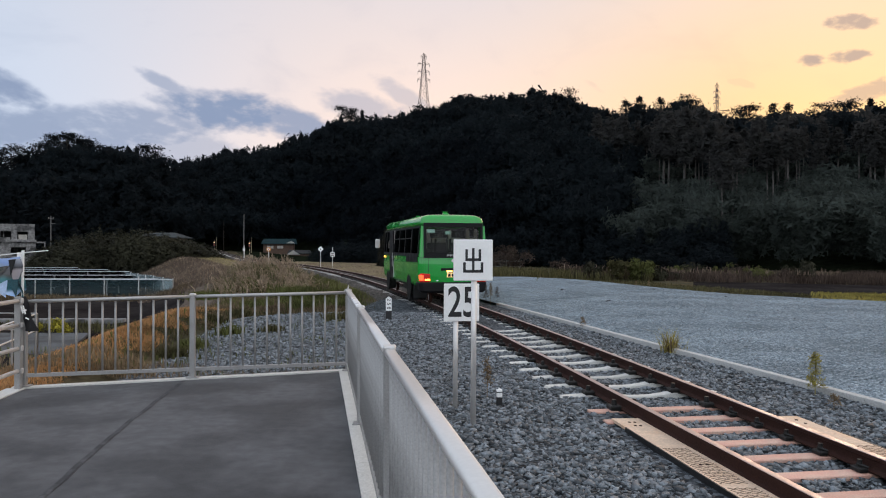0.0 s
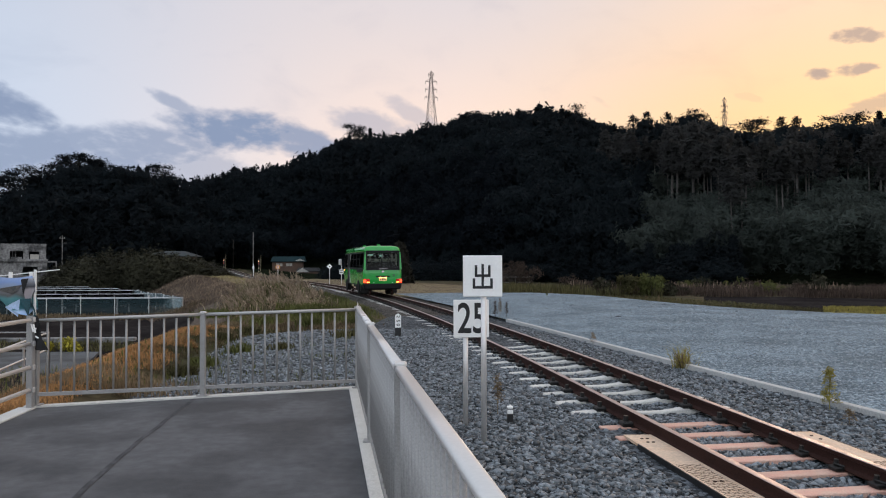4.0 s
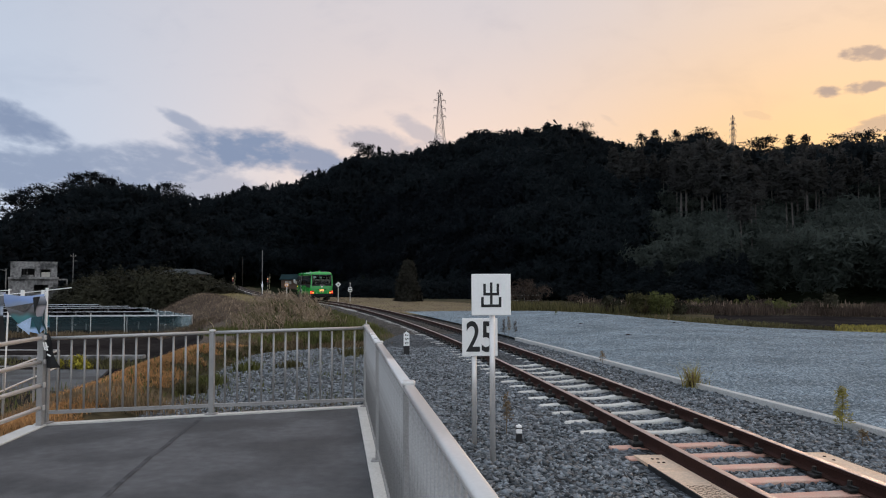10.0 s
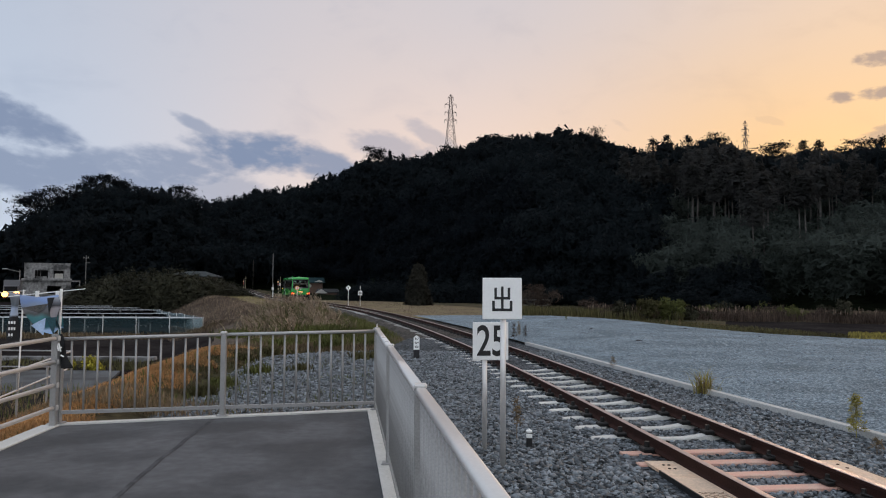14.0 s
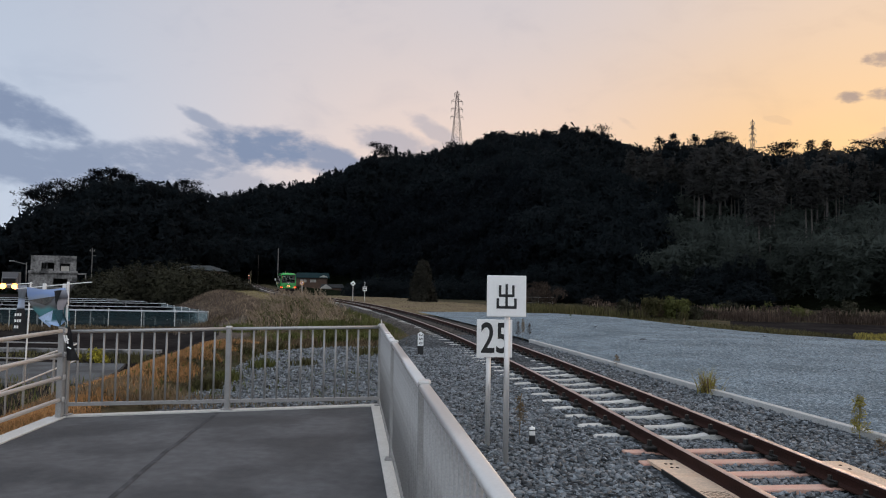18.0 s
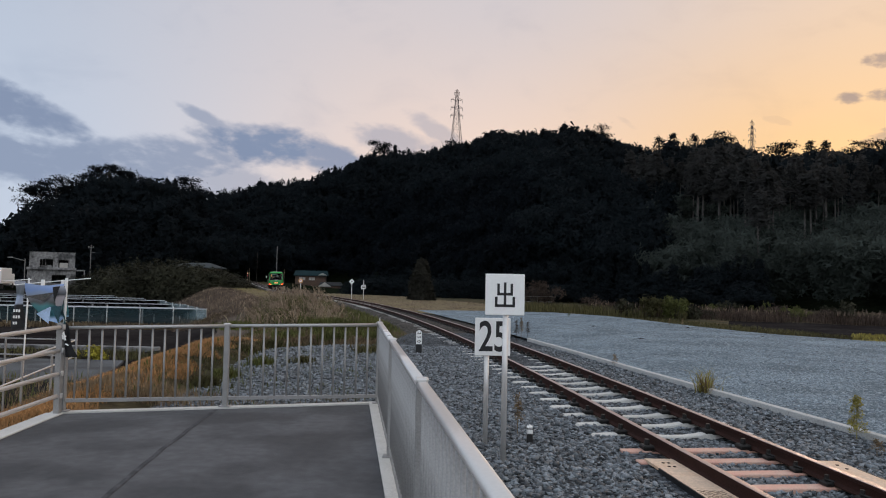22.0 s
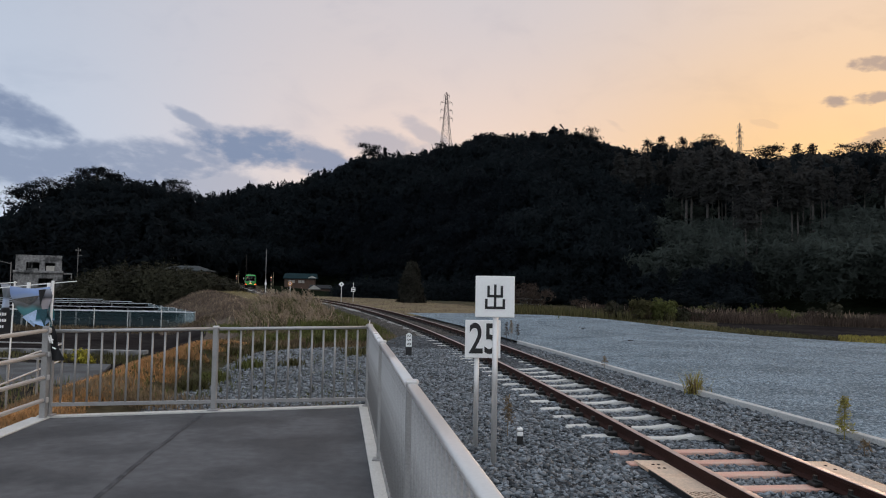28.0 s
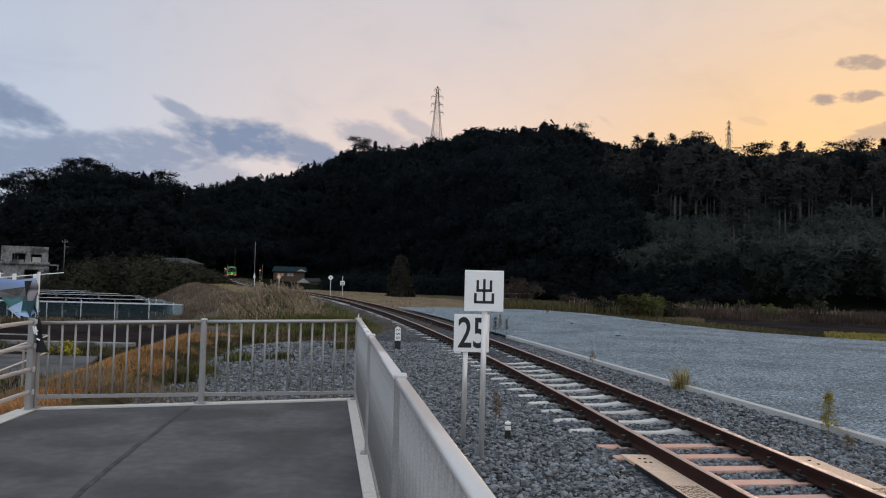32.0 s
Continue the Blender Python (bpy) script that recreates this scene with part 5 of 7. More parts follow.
        part("guide_arm", Geo().bar((s * 0.42, R + 1.2, 0.42), (s * 0.50, R + 0.62, 0.17), 0.05, 0.08), BLACK_TRIM, bus)
    # inside
    for row in range(5):
        for x in (-0.62, -0.22, 0.62) if row else (-0.66, -0.22, 0.22, 0.66):
            y = R + 0.75 + row * 1.05
            seat = part("seat", Geo().box(x - 0.19, x + 0.19, y, y + 0.42, 1.35, 1.47, 0.03).box(x - 0.19, x + 0.19, y - 0.08, y + 0.03, 1.38, 1.98, 0.04), SEAT, bus)
            part("headrest_cover", Geo().box(x - 0.15, x + 0.15, y - 0.095, y + 0.045, 1.82, 2.0, 0.03), CREAM, seat, "pale headrest cover")
    for x, y in ((-0.74, R + 0.4), (0.76, R + 0.5), (0.62, R + 0.9), (0.30, R + 1.9), (-0.12, R + 3.2)):
        part("curtain", Geo().box(x - 0.05, x + 0.05, y - 0.05, y + 0.05, 1.62, 2.26, 0.03), CREAM, bus, "tied-back curtain")
    part("fare_screen", Geo().box(-0.60, -0.30, R + 1.20, R + 1.24, 2.16, 2.26, 0.01), SCREEN, bus, "lit fare display")
    part("dash_screen", Geo().box(0.10, 0.26, R + 1.60, R + 1.64, 2.12, 2.22, 0.01), SCREEN, bus, "small lit screen")
    # the pole is no lamp: its emission paints the cabin light falling on it
    part("grab_pole", Geo().tube((-0.62, R + 1.5, 1.03), (-0.62, R + 1.5, 2.4), 0.015, n=8), WARM_GLOW, bus, "pole given a glow for the cabin light on it")
    for i, (x, z) in enumerate(((-0.66, 1.74), (-0.50, 1.60), (-0.40, 1.80), (-0.1, 1.70), (0.05, 1.66), (0.22, 1.72), (0.42, 1.68))):
        part("cabin_light", Geo().tube((x, R + 2.3, z), (x, R + 2.32, z), 0.020, n=8), WARM_GLOW, bus, "small warm cabin light")
    # windscreen, mirrors, roof gear
    part("windscreen", Geo().box(-0.82, 0.82, Fr - 0.10, Fr - 0.08, 1.42, 2.32), GLASS_DARK, bus)
    mir = part("mirror", Geo().box(-1.30, -1.12, Fr - 0.12, Fr - 0.02, 1.66, 2.02, 0.03), GALV, bus, "outside mirror")
    part("mirror_arm", Geo().bar((-0.93, Fr - 0.05, 2.15), (-1.2, Fr - 0.05, 1.98), 0.025, 0.025), BLACK_TRIM, mir)
    # glowing block added for the orange spill of the front lamps
    part("side_lamp", Geo().box(-1.01, -0.985, Fr - 0.50, Fr - 0.42, 1.30, 1.37, 0.005), LAMP_AMBER, bus, "added amber glow for front-lamp spill on the side")
    for x, y in ((-0.1, R + 0.7), (-0.35, R + 3.8)):
        v = part("roof_vent", Geo().box(x - 0.09, x + 0.09, y - 0.12, y + 0.12, 2.67, 2.745, 0.02), GREEN_BUS, bus)
        part("vent_cap", Geo().tube((x, y, 2.74), (x, y, 2.80), 0.06, 0.075, 12), GREEN_BUS, v)
    for c in bus.children:
        c.matrix_basis = Matrix.Diagonal((1.07, 1, 1, 1)) @ c.matrix_basis
    return bus, made


RAIL_BUS, BUS_WHEELS = build_bus()

# ---- across the fields ----
PANEL = material("dark_solar_panel", (0.012, 0.016, 0.03), 0.25, vary=0.1, scale=2, bump=0.0)
ALU = material("pale_aluminium", (0.52, 0.54, 0.56), 0.45, 0.1, vary=0.08, scale=3, bump=0.03)
NET = material("teal_mesh_netting", (0.034, 0.080, 0.092), 0.8, vary=0.25, scale=1.2, fine=30, bump=0, alpha=0.2)
NET_PALE = material("pale_plastic_sheeting", (0.26, 0.34, 0.36), 0.5, vary=0.2, scale=1.2, fine=20, bump=0.1, alpha=0.38)
ROAD = material("pale_worn_road", (0.13, 0.135, 0.142), 0.9, vary=0.2, scale=0.6, fine=30, bump=0.2, second=(0.07, 0.07, 0.07), spec=0.05)
TILE = material("blue_grey_roof_tiles", (0.016, 0.034, 0.038), 0.95, vary=0.2, scale=1, fine=8, bump=0.3, spec=0.05)
TIMBER = material("brown_timber_cladding", (0.10, 0.06, 0.042), 0.85, vary=0.25, scale=1.5, fine=12, bump=0.2)
PLASTER = material("cream_plaster", (0.42, 0.40, 0.36), 0.9, vary=0.12, scale=1, fine=10, bump=0.1)
DARK_VOID = material("dark_interior", (0.012, 0.012, 0.013), 0.9, vary=0.2, bump=0)
POLE = material("weathered_pole", (0.16, 0.155, 0.15), 0.85, vary=0.2, scale=2, bump=0.1)


def build_solar():
    for n, (y, xr) in enumerate(((51.5, -18.8), (58.0, -21.9), (66.5, -27.2), (72.0, -31.6), (78.0, -37.5))):
        row = thing("solar_panel_row", "long low row of dark solar panels with pale metal edges", "solar panels", pose(0, y, 0), group="solar panel rows in the field")
        x, top = xr, -0.70
        while x > xr - 44:
            x0 = x - 3.96
            p = part("panel", Geo().add([(x0, 0, top), (x, 0, top), (x, 3.0, top - 0.75), (x0, 3.0, top - 0.75), (x0, 0, top - 0.04), (x, 0, top - 0.04), (x, 3.0, top - 0.79), (x0, 3.0, top - 0.79)],
                                        [(0, 1, 2, 3), (7, 6, 5, 4), (0, 4, 5, 1), (1, 5, 6, 2), (2, 6, 7, 3), (3, 7, 4, 0)]), PANEL, row)
            part("frame_edge", Geo().box(x0, x, -0.03, 0.03, top - 0.035, top + 0.02), ALU, p, "pale metal edge")
            part("post", Geo().box(x - 0.05, x + 0.05, 0.25, 0.33, -2.05, top - 0.05), GALV_DULL, row)
            part("post", Geo().box(x - 0.05, x + 0.05, 2.3, 2.38, -2.05, top - 0.6), GALV_DULL, row)
            part("brace", Geo().bar((x, 0.3, -1.4), (x, 2.3, top - 0.58), 0.05, 0.05), GALV_DULL, row)
            x -= 4.0
    f = thing("mesh_fence", "low fence of teal netting on steel posts round the solar panels", "fence")
    y0, xr = 48.0, -16.7
    for i in range(20):
        x = xr - i * 2.3
        part("post", Geo().tube((x, y0, -2.05), (x, y0, -0.40 if i % 2 else -0.60), 0.035, n=6), GALV, f)
        part("netting", Geo().box(x - 2.28, x - (0.02 if i else 0.66), y0 - 0.006, y0 + 0.006, -1.62, -0.64), NET, f)
        if i == 0:
            part("sheeting", Geo().box(x - 0.64, x - 0.02, y0 - 0.006, y0 + 0.006, -1.62, -0.60), NET_PALE, f, "pale plastic sheeting")
    part("top_pipe", Geo().tube((xr, y0, -0.60), (xr - 46, y0, -0.60), 0.035, n=6), ALU, f)
    for i in range(6):
        y = y0 + i * 2.3
        x = xr - i * 1.5
        part("post", Geo().tube((x, y, -2.05), (x, y, -0.52), 0.035, n=6), GALV, f)
        part("netting", Geo().add([(x, y, -1.62), (x - 1.5, y + 2.3, -1.62), (x - 1.5, y + 2.3, -0.55), (x, y, -0.55), (x - .01, y, -1.62), (x - 1.51, y + 2.3, -1.62), (x - 1.51, y + 2.3, -0.55), (x - .01, y, -0.55)],
                                  [(0, 1, 2, 3), (7, 6, 5, 4), (3, 2, 6, 7), (0, 4, 5, 1)]), NET_PALE, f)


build_solar()


def wall_with_holes(g, x0, x1, z0, z1, holes, thick=0.3, y=0.0):
    """A front wall of blocks left standing round rectangular openings."""
    xs = sorted({x0, x1, *[h[0] for h in holes], *[h[1] for h in holes]})
    zs = sorted({z0, z1, *[h[2] for h in holes], *[h[3] for h in holes]})
    for a2, b2 in zip(xs, xs[1:]):
        for c2, d2 in zip(zs, zs[1:]):
            mx, mz = (a2 + b2) / 2, (c2 + d2) / 2
            if not any(h[0] < mx < h[1] and h[2] < mz < h[3] for h in holes):
                g.box(a2, b2, y, y + thick, c2, d2)
    return g


def build_ruin():
    D = 120.0
    k = D / FOCUS
    X = lambda px: (px - 78) * k * 0.868
    Z = lambda py: 1.65 - (py - 507) * k
    r = thing("concrete_building", "weathered two-storey concrete shell with empty window openings", "building", pose((78 - 784) * k, D, 0, rz=29.8))
    up = wall_with_holes(Geo(), X(37), X(119), Z(496), Z(470), [(X(56), X(79), Z(496), Z(481)), (X(89), X(107), Z(496), Z(482))])
    up.box(X(37), X(39.5), 0.3, 6, Z(496), Z(470)).box(X(116.5), X(119), 0.3, 6, Z(496), Z(470)).box(X(37), X(119), 5.7, 6, Z(496), Z(470))
    part("upper_wall", up, OLD_CONCRETE, r)
    part("roof_slab", Geo().box(X(36.5), X(119.5), -0.05, 6.05, Z(470), Z(469) + 0.05, 0.05), OLD_CONCRETE, r)
    lo = wall_with_holes(Geo(), X(34), X(121), -2.2, Z(497), [(X(78), X(104), Z(524), Z(509))])
    lo.box(X(34), X(36.5), 0.3, 6.5, -2.2, Z(497)).box(X(118), X(121), 0.3, 6.5, -2.2, Z(497)).box(X(34), X(121), 6.2, 6.5, -2.2, Z(497))
    part("lower_wall", lo, OLD_CONCRETE, r)
    part("floor_slab", Geo().box(X(33), X(122), -0.4, 6.5, Z(500), Z(495.5), 0.05), OLD_CONCRETE, r)
    part("canopy_slab", Geo().box(X(122), X(138), 0.0, 4.0, Z(501.5), Z(499), 0.03), OLD_CONCRETE, r)
    part("canopy_column", Geo().box(X(136), X(138), 0.0, 0.2, -2.2, Z(501.6)), OLD_CONCRETE, r)
    # added sheet whose near-black colour stands for the unlit room
    part("back_wall", Geo().box(X(40), X(116), 2.5, 2.6, Z(495.4), Z(472)), DARK_VOID, r, "near-black sheet for the unlit inside")
    part("pale_panel", Geo().box(X(91), X(106), 0.1, 0.2, Z(495.4), Z(487)), PLASTER, r, "pale board in the opening")
    part("frame", Geo().box(X(65), X(66.5), 0.1, 0.2, Z(495.4), Z(481)).box(X(60), X(61), 0.1, 0.2, Z(495.4), Z(481)), OLD_CONCRETE, r)
    part("parapet", Geo().box(X(58), X(77), -0.3, -0.1, Z(495.4), Z(492)), OLD_CONCRETE, r)


build_ruin()


def gable_roof(w, d, h, over=0.4):
    g = Geo()
    w2, d2 = w / 2 + over, d / 2 + over
    return g.add([(-w2, -d2, 0), (w2, -d2, 0), (w2, d2, 0), (-w2, d2, 0), (-w2 + 0.3, 0, h), (w2 - 0.3, 0, h), (-w2, -d2, -0.15), (w2, -d2, -0.15), (w2, d2, -0.15), (-w2, d2, -0.15)],
                 [(0, 1, 5, 4), (2, 3, 4, 5), (1, 2, 5), (3, 0, 4), (6, 9, 8, 7), (0, 6, 7, 1), (1, 7, 8, 2), (2, 8, 9, 3), (3, 9, 6, 0)])


def build_houses():
    D = 178.0
    k = D / FOCUS
    x0 = (541 - 784) * k
    gz = full_z(x0, D)
    z0 = gz - 0.2
    h = thing("house", "two-storey timber house with a blue-grey tiled roof", "house", pose(x0, D, 0, rz=8))
    zt = lambda py: 1.65 - (py - 507) * k
    part("wall", Geo().box(-4.0, 3.6, -2.6, 3.0, z0, zt(501), 0.02), TIMBER, h)
    ro = part("roof", gable_roof(7.8, 5.8, zt(492.5) - zt(501)), TILE, h, "blue-grey tiled roof")
    ro.matrix_basis = pose(-0.1, 0.2, zt(501))
    part("gable", Geo().add([(1.5, -2.95, zt(501)), (4.1, -2.95, zt(501)), (2.8, -2.95, zt(496.5)), (1.5, -2.6, zt(501)), (4.1, -2.6, zt(501)), (2.8, -2.6, zt(496.5))], [(0, 1, 2), (5, 4, 3), (0, 3, 4, 1), (1, 4, 5, 2), (2, 5, 3, 0)]), PLASTER, h, "pale gable end")
    for x in (-3.0, -0.6):
        w = part("window", Geo().box(x, x + 1.5, -2.68, -2.58, zt(509.5), zt(504.5), 0.02), PLASTER, h, "pale shuttered window")
        part("frame", Geo().box(x - 0.1, x + 1.6, -2.72, -2.66, zt(510.2), zt(509.6)).box(x - 0.1, x + 1.6, -2.72, -2.66, zt(504.4), zt(503.9)).box(x + 0.7, x + 0.8, -2.72, -2.66, zt(509.6), zt(504.4)), TIMBER, w)
    s = thing("shed", "low dark shed with a pale gable beside the house", "shed", pose((573 - 784) * (160 / FOCUS), 160, 0, rz=6))
    k2 = 160 / FOCUS
    z2 = lambda py: 1.65 - (py - 507) * k2
    part("wall", Geo().box(-2.2, 2.7, -1.6, 2.0, full_z((573 - 784) * k2, 160) - 0.2, z2(518)), TIMBER, s)
    part("gable", Geo().add([(-2.5, -2.3, z2(520)), (0.5, -2.3, z2(520)), (-1.0, -2.3, z2(512.5)), (-2.5, -2.2, z2(520)), (0.5, -2.2, z2(520)), (-1.0, -2.2, z2(512.5))], [(0, 1, 2), (5, 4, 3), (0, 3, 4, 1), (1, 4, 5, 2), (2, 5, 3, 0)]), PLASTER, s, "pale gable")
    ro = part("roof", gable_roof(4.9, 3.8, 0.75, 0.2), material("dark_shed_roof", (0.012, 0.013, 0.014), 0.9, vary=0.2, scale=1, bump=0.1), s, "dark shed roof")
    ro.matrix_basis = pose(0.25, 0.2, z2(518))
    # roof seen over the thicket
    D3 = 118.0
    k3 = D3 / FOCUS
    c = thing("house", "low house with a grey hipped roof behind the thicket", "house", pose((336 - 784) * k3, D3, 0, rz=-6))
    z3 = lambda py: 1.65 - (py - 507) * k3
    part("wall", Geo().box(-3.3, 3.3, -2.2, 2.6, -2.2, z3(491)), TIMBER, c)
    g = Geo().add([(-3.9, -2.8, 0), (3.9, -2.8, 0), (3.9, 3.2, 0), (-3.9, 3.2, 0), (-2.0, 0.2, 0.85), (2.2, 0.2, 0.85), (-3.9, -2.8, -.15), (3.9, -2.8, -.15), (3.9, 3.2, -.15), (-3.9, 3.2, -.15)],
                  [(0, 1, 5, 4), (2, 3, 4, 5), (1, 2, 5), (3, 0, 4), (0, 6, 7, 1), (1, 7, 8, 2), (2, 8, 9, 3), (3, 9, 6, 0), (9, 8, 7, 6)])
    part("roof", g, material("grey_green_metal_roof", (0.024, 0.032, 0.034), 0.9, vary=0.15, scale=1, bump=0.1), c, "grey hipped roof").matrix_basis = pose(0, 0, z3(491.2))


build_houses()


def pole_thing(name, label, px, top, D, base=None, r=0.075, arm=None, mat=None):
    k = D / FOCUS
    x = (px - 784) * k
    z0 = full_z(x, D) - 0.3 if base is None else base
    zt = 1.65 - (top - 507) * k
    p = thing(name, label, "utility pole" if "utility" in name else "street lamp", pose(x, D, 0))
    part("pole", Geo().tube((0, 0, z0), (0, 0, zt), r * 1.2, r * 0.8, 8), mat or POLE, p, smooth=True)
    if arm == "cross":
        part("crossarm", Geo().box(-0.5, 0.5, -0.05, 0.05, zt - 0.6, zt - 0.5).box(-0.1, 0.75, -0.05, 0.05, zt - 1.45, zt - 1.36), POLE, p)
        for q in (-0.42, 0.42):
            part("insulator", Geo().tube((q, 0, zt - 0.48), (q, 0, zt - 0.3), 0.06, n=6), PLASTER, p)
    if arm == "lamp":
        part("arm", Geo().tube((0, 0, zt - 0.3), (-1.8, -0.3, zt + 0.15), 0.05, n=6), POLE, p)
        part("lamp_head", Geo().box(-2.5, -1.7, -0.42, -0.18, zt + 0.10, zt + 0.24, 0.05), GALV_DULL, p)
    return p


pole_thing("utility_pole", "slim weathered utility pole with two crossarms", 146, 454, 128, arm="cross")
pole_thing("utility_pole", "tall slim utility pole beside the crossing", 478, 450, 126, arm=None)
pole_thing("utility_pole", "dark utility pole before the wood", 443, 462, 168, r=0.05, mat=BARK_DARK)
pole_thing("street_lamp", "grey street lamp with a short arm", 29, 481, 105, arm="lamp")


PYLON_STEEL = material("dark_pylon_steel", (0.15, 0.115, 0.105), 0.6, 0.2, vary=0.15, scale=1, bump=0.0)


def build_pylon(px, top_py, D, spread, arms, waist=0.35):
    k = D / FOCUS
    x = (px - 784) * k
    z0 = full_z(x, D) - 0.5
    zt = 1.65 - (top_py - 507) * k
    H2 = zt - z0
    p = thing("pylon", "tall steel lattice power pylon on the ridge", "pylon", pose(x, D, z0, rz=12))
    half = lambda t: spread * ((1 - t) ** 1.25 * 0.92 + 0.08) if t < 0.999 else 0.05
    lv = [0, 0.12, 0.24, 0.35, 0.45, 0.54, 0.62, 0.69, 0.75, 0.81, 0.86, 0.91, 0.955, 1.0]
    th = 0.17
    for sx in (-1, 1):
        for sy in (-1, 1):
            g = Geo()
            for a2, b2 in zip(lv, lv[1:]):
                g.bar((sx * half(a2), sy * half(a2), a2 * H2), (sx * half(b2), sy * half(b2), b2 * H2), th, th)
            part("leg", g, PYLON_STEEL, p)
    for a2, b2 in zip(lv, lv[1:]):
        for s in (-1, 1):
            g = Geo()
            g.bar((-half(a2), s * half(a2), a2 * H2), (half(b2), s * half(b2), b2 * H2), 0.1, 0.1).bar((half(a2), s * half(a2), a2 * H2), (-half(b2), s * half(b2), b2 * H2), 0.1, 0.1)
            g.bar((s * half(a2), -half(a2), a2 * H2), (s * half(b2), half(b2), b2 * H2), 0.1, 0.1).bar((s * half(a2), half(a2), a2 * H2), (s * half(b2), -half(b2), b2 * H2), 0.1, 0.1)
            g.bar((-half(b2), s * half(b2), b2 * H2), (half(b2), s * half(b2), b2 * H2), 0.1, 0.1)
            part("brace", g, PYLON_STEEL, p)
    for t, w in arms:
        for s in (-1, 1):
            h = half(t)
            g = Geo().bar((s * h, -h, t * H2), (s * w, 0, t * H2 + 0.2), 0.13, 0.13).bar((s * h, h, t * H2), (s * w, 0, t * H2 + 0.2), 0.13, 0.13).bar((s * h, 0, t * H2 + 1.4), (s * w, 0, t * H2 + 0.25), 0.12, 0.12)
            arm = part("arm", g, PYLON_STEEL, p)
            part("insulator", Geo().tube((s * w, 0, t * H2 + 0.1), (s * w, 0, t * H2 - 1.4), 0.12, n=5), PLASTER, arm)


build_pylon(792, 163, 350, 5.2, ((0.965, 1.4), (0.895, 3.0), (0.82, 3.0), (0.745, 3.2)))
build_pylon(1318, 209, 420, 4.0, ((0.97, 1.4), (0.92, 2.3), (0.87, 2.3), (0.82, 2.5)))


def build_crossing():
    """Posts of the level crossing and the small signs along the line."""
    def at(px, D):
        return (px - 784) * D / FOCUS, D
    STRIPE = material("faded_warning_paint", (0.36, 0.31, 0.20), 0.6, vary=0.1, bump=0.05)
    CROSSING_LAMP = material("crossing_lamp_glow", (0.8, 0.5, 0.3), 0.4, vary=0.02, bump=0, emit=(1.0, 0.50, 0.20), power=1.0)
    RED = material("red_reflector", (0.45, 0.03, 0.02), 0.4, vary=0.05, bump=0)
    for px, D, h in ((427, 114, 3.0), (488, 108.5, 3.0)):
        x, y = at(px, D)
        z = full_z(x, y)
        c = thing("crossing_signal", "striped level-crossing post with glowing amber lamps", "crossing signal", pose(x, y, z), group="level crossing posts")
        post = part("post", Geo().tube((0, 0, -0.3), (0, 0, h), 0.07, n=8), BLACK_PAINT, c)
        for i in range(5):
            part("stripe", Geo().tube((0, 0, 0.25 + i * 0.55), (0, 0, 0.5 + i * 0.55), 0.078, n=8), STRIPE, post)
        head = part("lamp_board", Geo().box(-0.13, 0.13, -0.12, 0.0, 1.9, 2.8, 0.03), BLACK_PAINT, c)
        for z2 in (2.55, 2.15):
            part("lamp", Geo().tube((0, -0.16, z2), (0, -0.12, z2), 0.085, n=10), CROSSING_LAMP if z2 > 2.4 else RED, head, "crossing lamp")
        part("gate_box", Geo().box(0.12, 0.5, -0.25, 0.2, -0.2, 0.75, 0.03), STRIPE, c, "pale barrier machine")
        part("barrier", Geo().tube((0.3, -0.1, 1.0), (0.34, -0.1, 3.4), 0.035, 0.02, 6), STRIPE, c, "raised barrier arm")
    x, y = at(478.5, 112)
    c = thing("crossing_post", "short striped post beside the crossing", "post", pose(x, y, full_z(x, y)))
    part("post", Geo().tube((0, 0, -0.3), (0, 0, 2.2), 0.06, n=8), WHITE_PAINT, c)
    part("equipment_box", Geo().box(-0.16, 0.16, -0.2, -0.06, 1.35, 1.75, 0.02), WHITE_PAINT, c, "small pale equipment box")
    # diamond and square boards
    x, y = at(612, 70)
    d = thing("diamond_sign", "small white diamond board on a thin post", "railway sign", pose(x, y, -0.3))
    part("post", Geo().tube((0, 0, -0.2), (0, 0, 1.75), 0.035, n=8), GALV, d)
    b = part("board", Geo().box(-0.20, 0.20, -0.06, -0.045, -0.20, 0.20, 0.006), WHITE_PAINT, d)
    b.matrix_basis = pose(0, 0, 1.75, 0, 45, 0)
    part("mark", Geo().box(-0.05, 0.07, -0.064, -0.06, -0.05, 0.07), BLACK_PAINT, b)
    x, y = at(633, 70)
    d = thing("square_sign", "small pale lettered board on a thin post", "railway sign", pose(x, y, -0.3))
    part("post", Geo().tube((0, 0, -0.2), (0, 0, 1.95), 0.03, n=8), GALV, d)
    b = part("board", Geo().box(-0.21, 0.21, -0.05, -0.036, 1.02, 1.44, 0.006), WHITE_PAINT, d)
    part("lettering", Geo().box(-0.16, 0.16, -0.054, -0.05, 1.28, 1.37).box(-0.16, 0.16, -0.054, -0.05, 1.10, 1.2), BLACK_PAINT, b)
    # round board among the grass
    x, y = at(521.5, 58)
    d = thing("round_sign", "round board on a post in the tall grass, coloured amber as if lit", "railway sign", pose(x, y, full_z(x, y)))
    part("post", Geo().tube((0, 0, -0.2), (0, 0, 1.9), 0.035, n=8), GALV, d)
    zc = 1.65 - (511 - 507) * 58 / FOCUS - full_z(x, y)
    # the disc's amber is light thrown back by the board, put into its colour
    b = part("disc", Geo().tube((0, -0.06, zc), (0, -0.045, zc), 0.19, n=20), material("amber_lit_board", (0.62, 0.30, 0.10), 0.35, vary=0.05, bump=0), d)
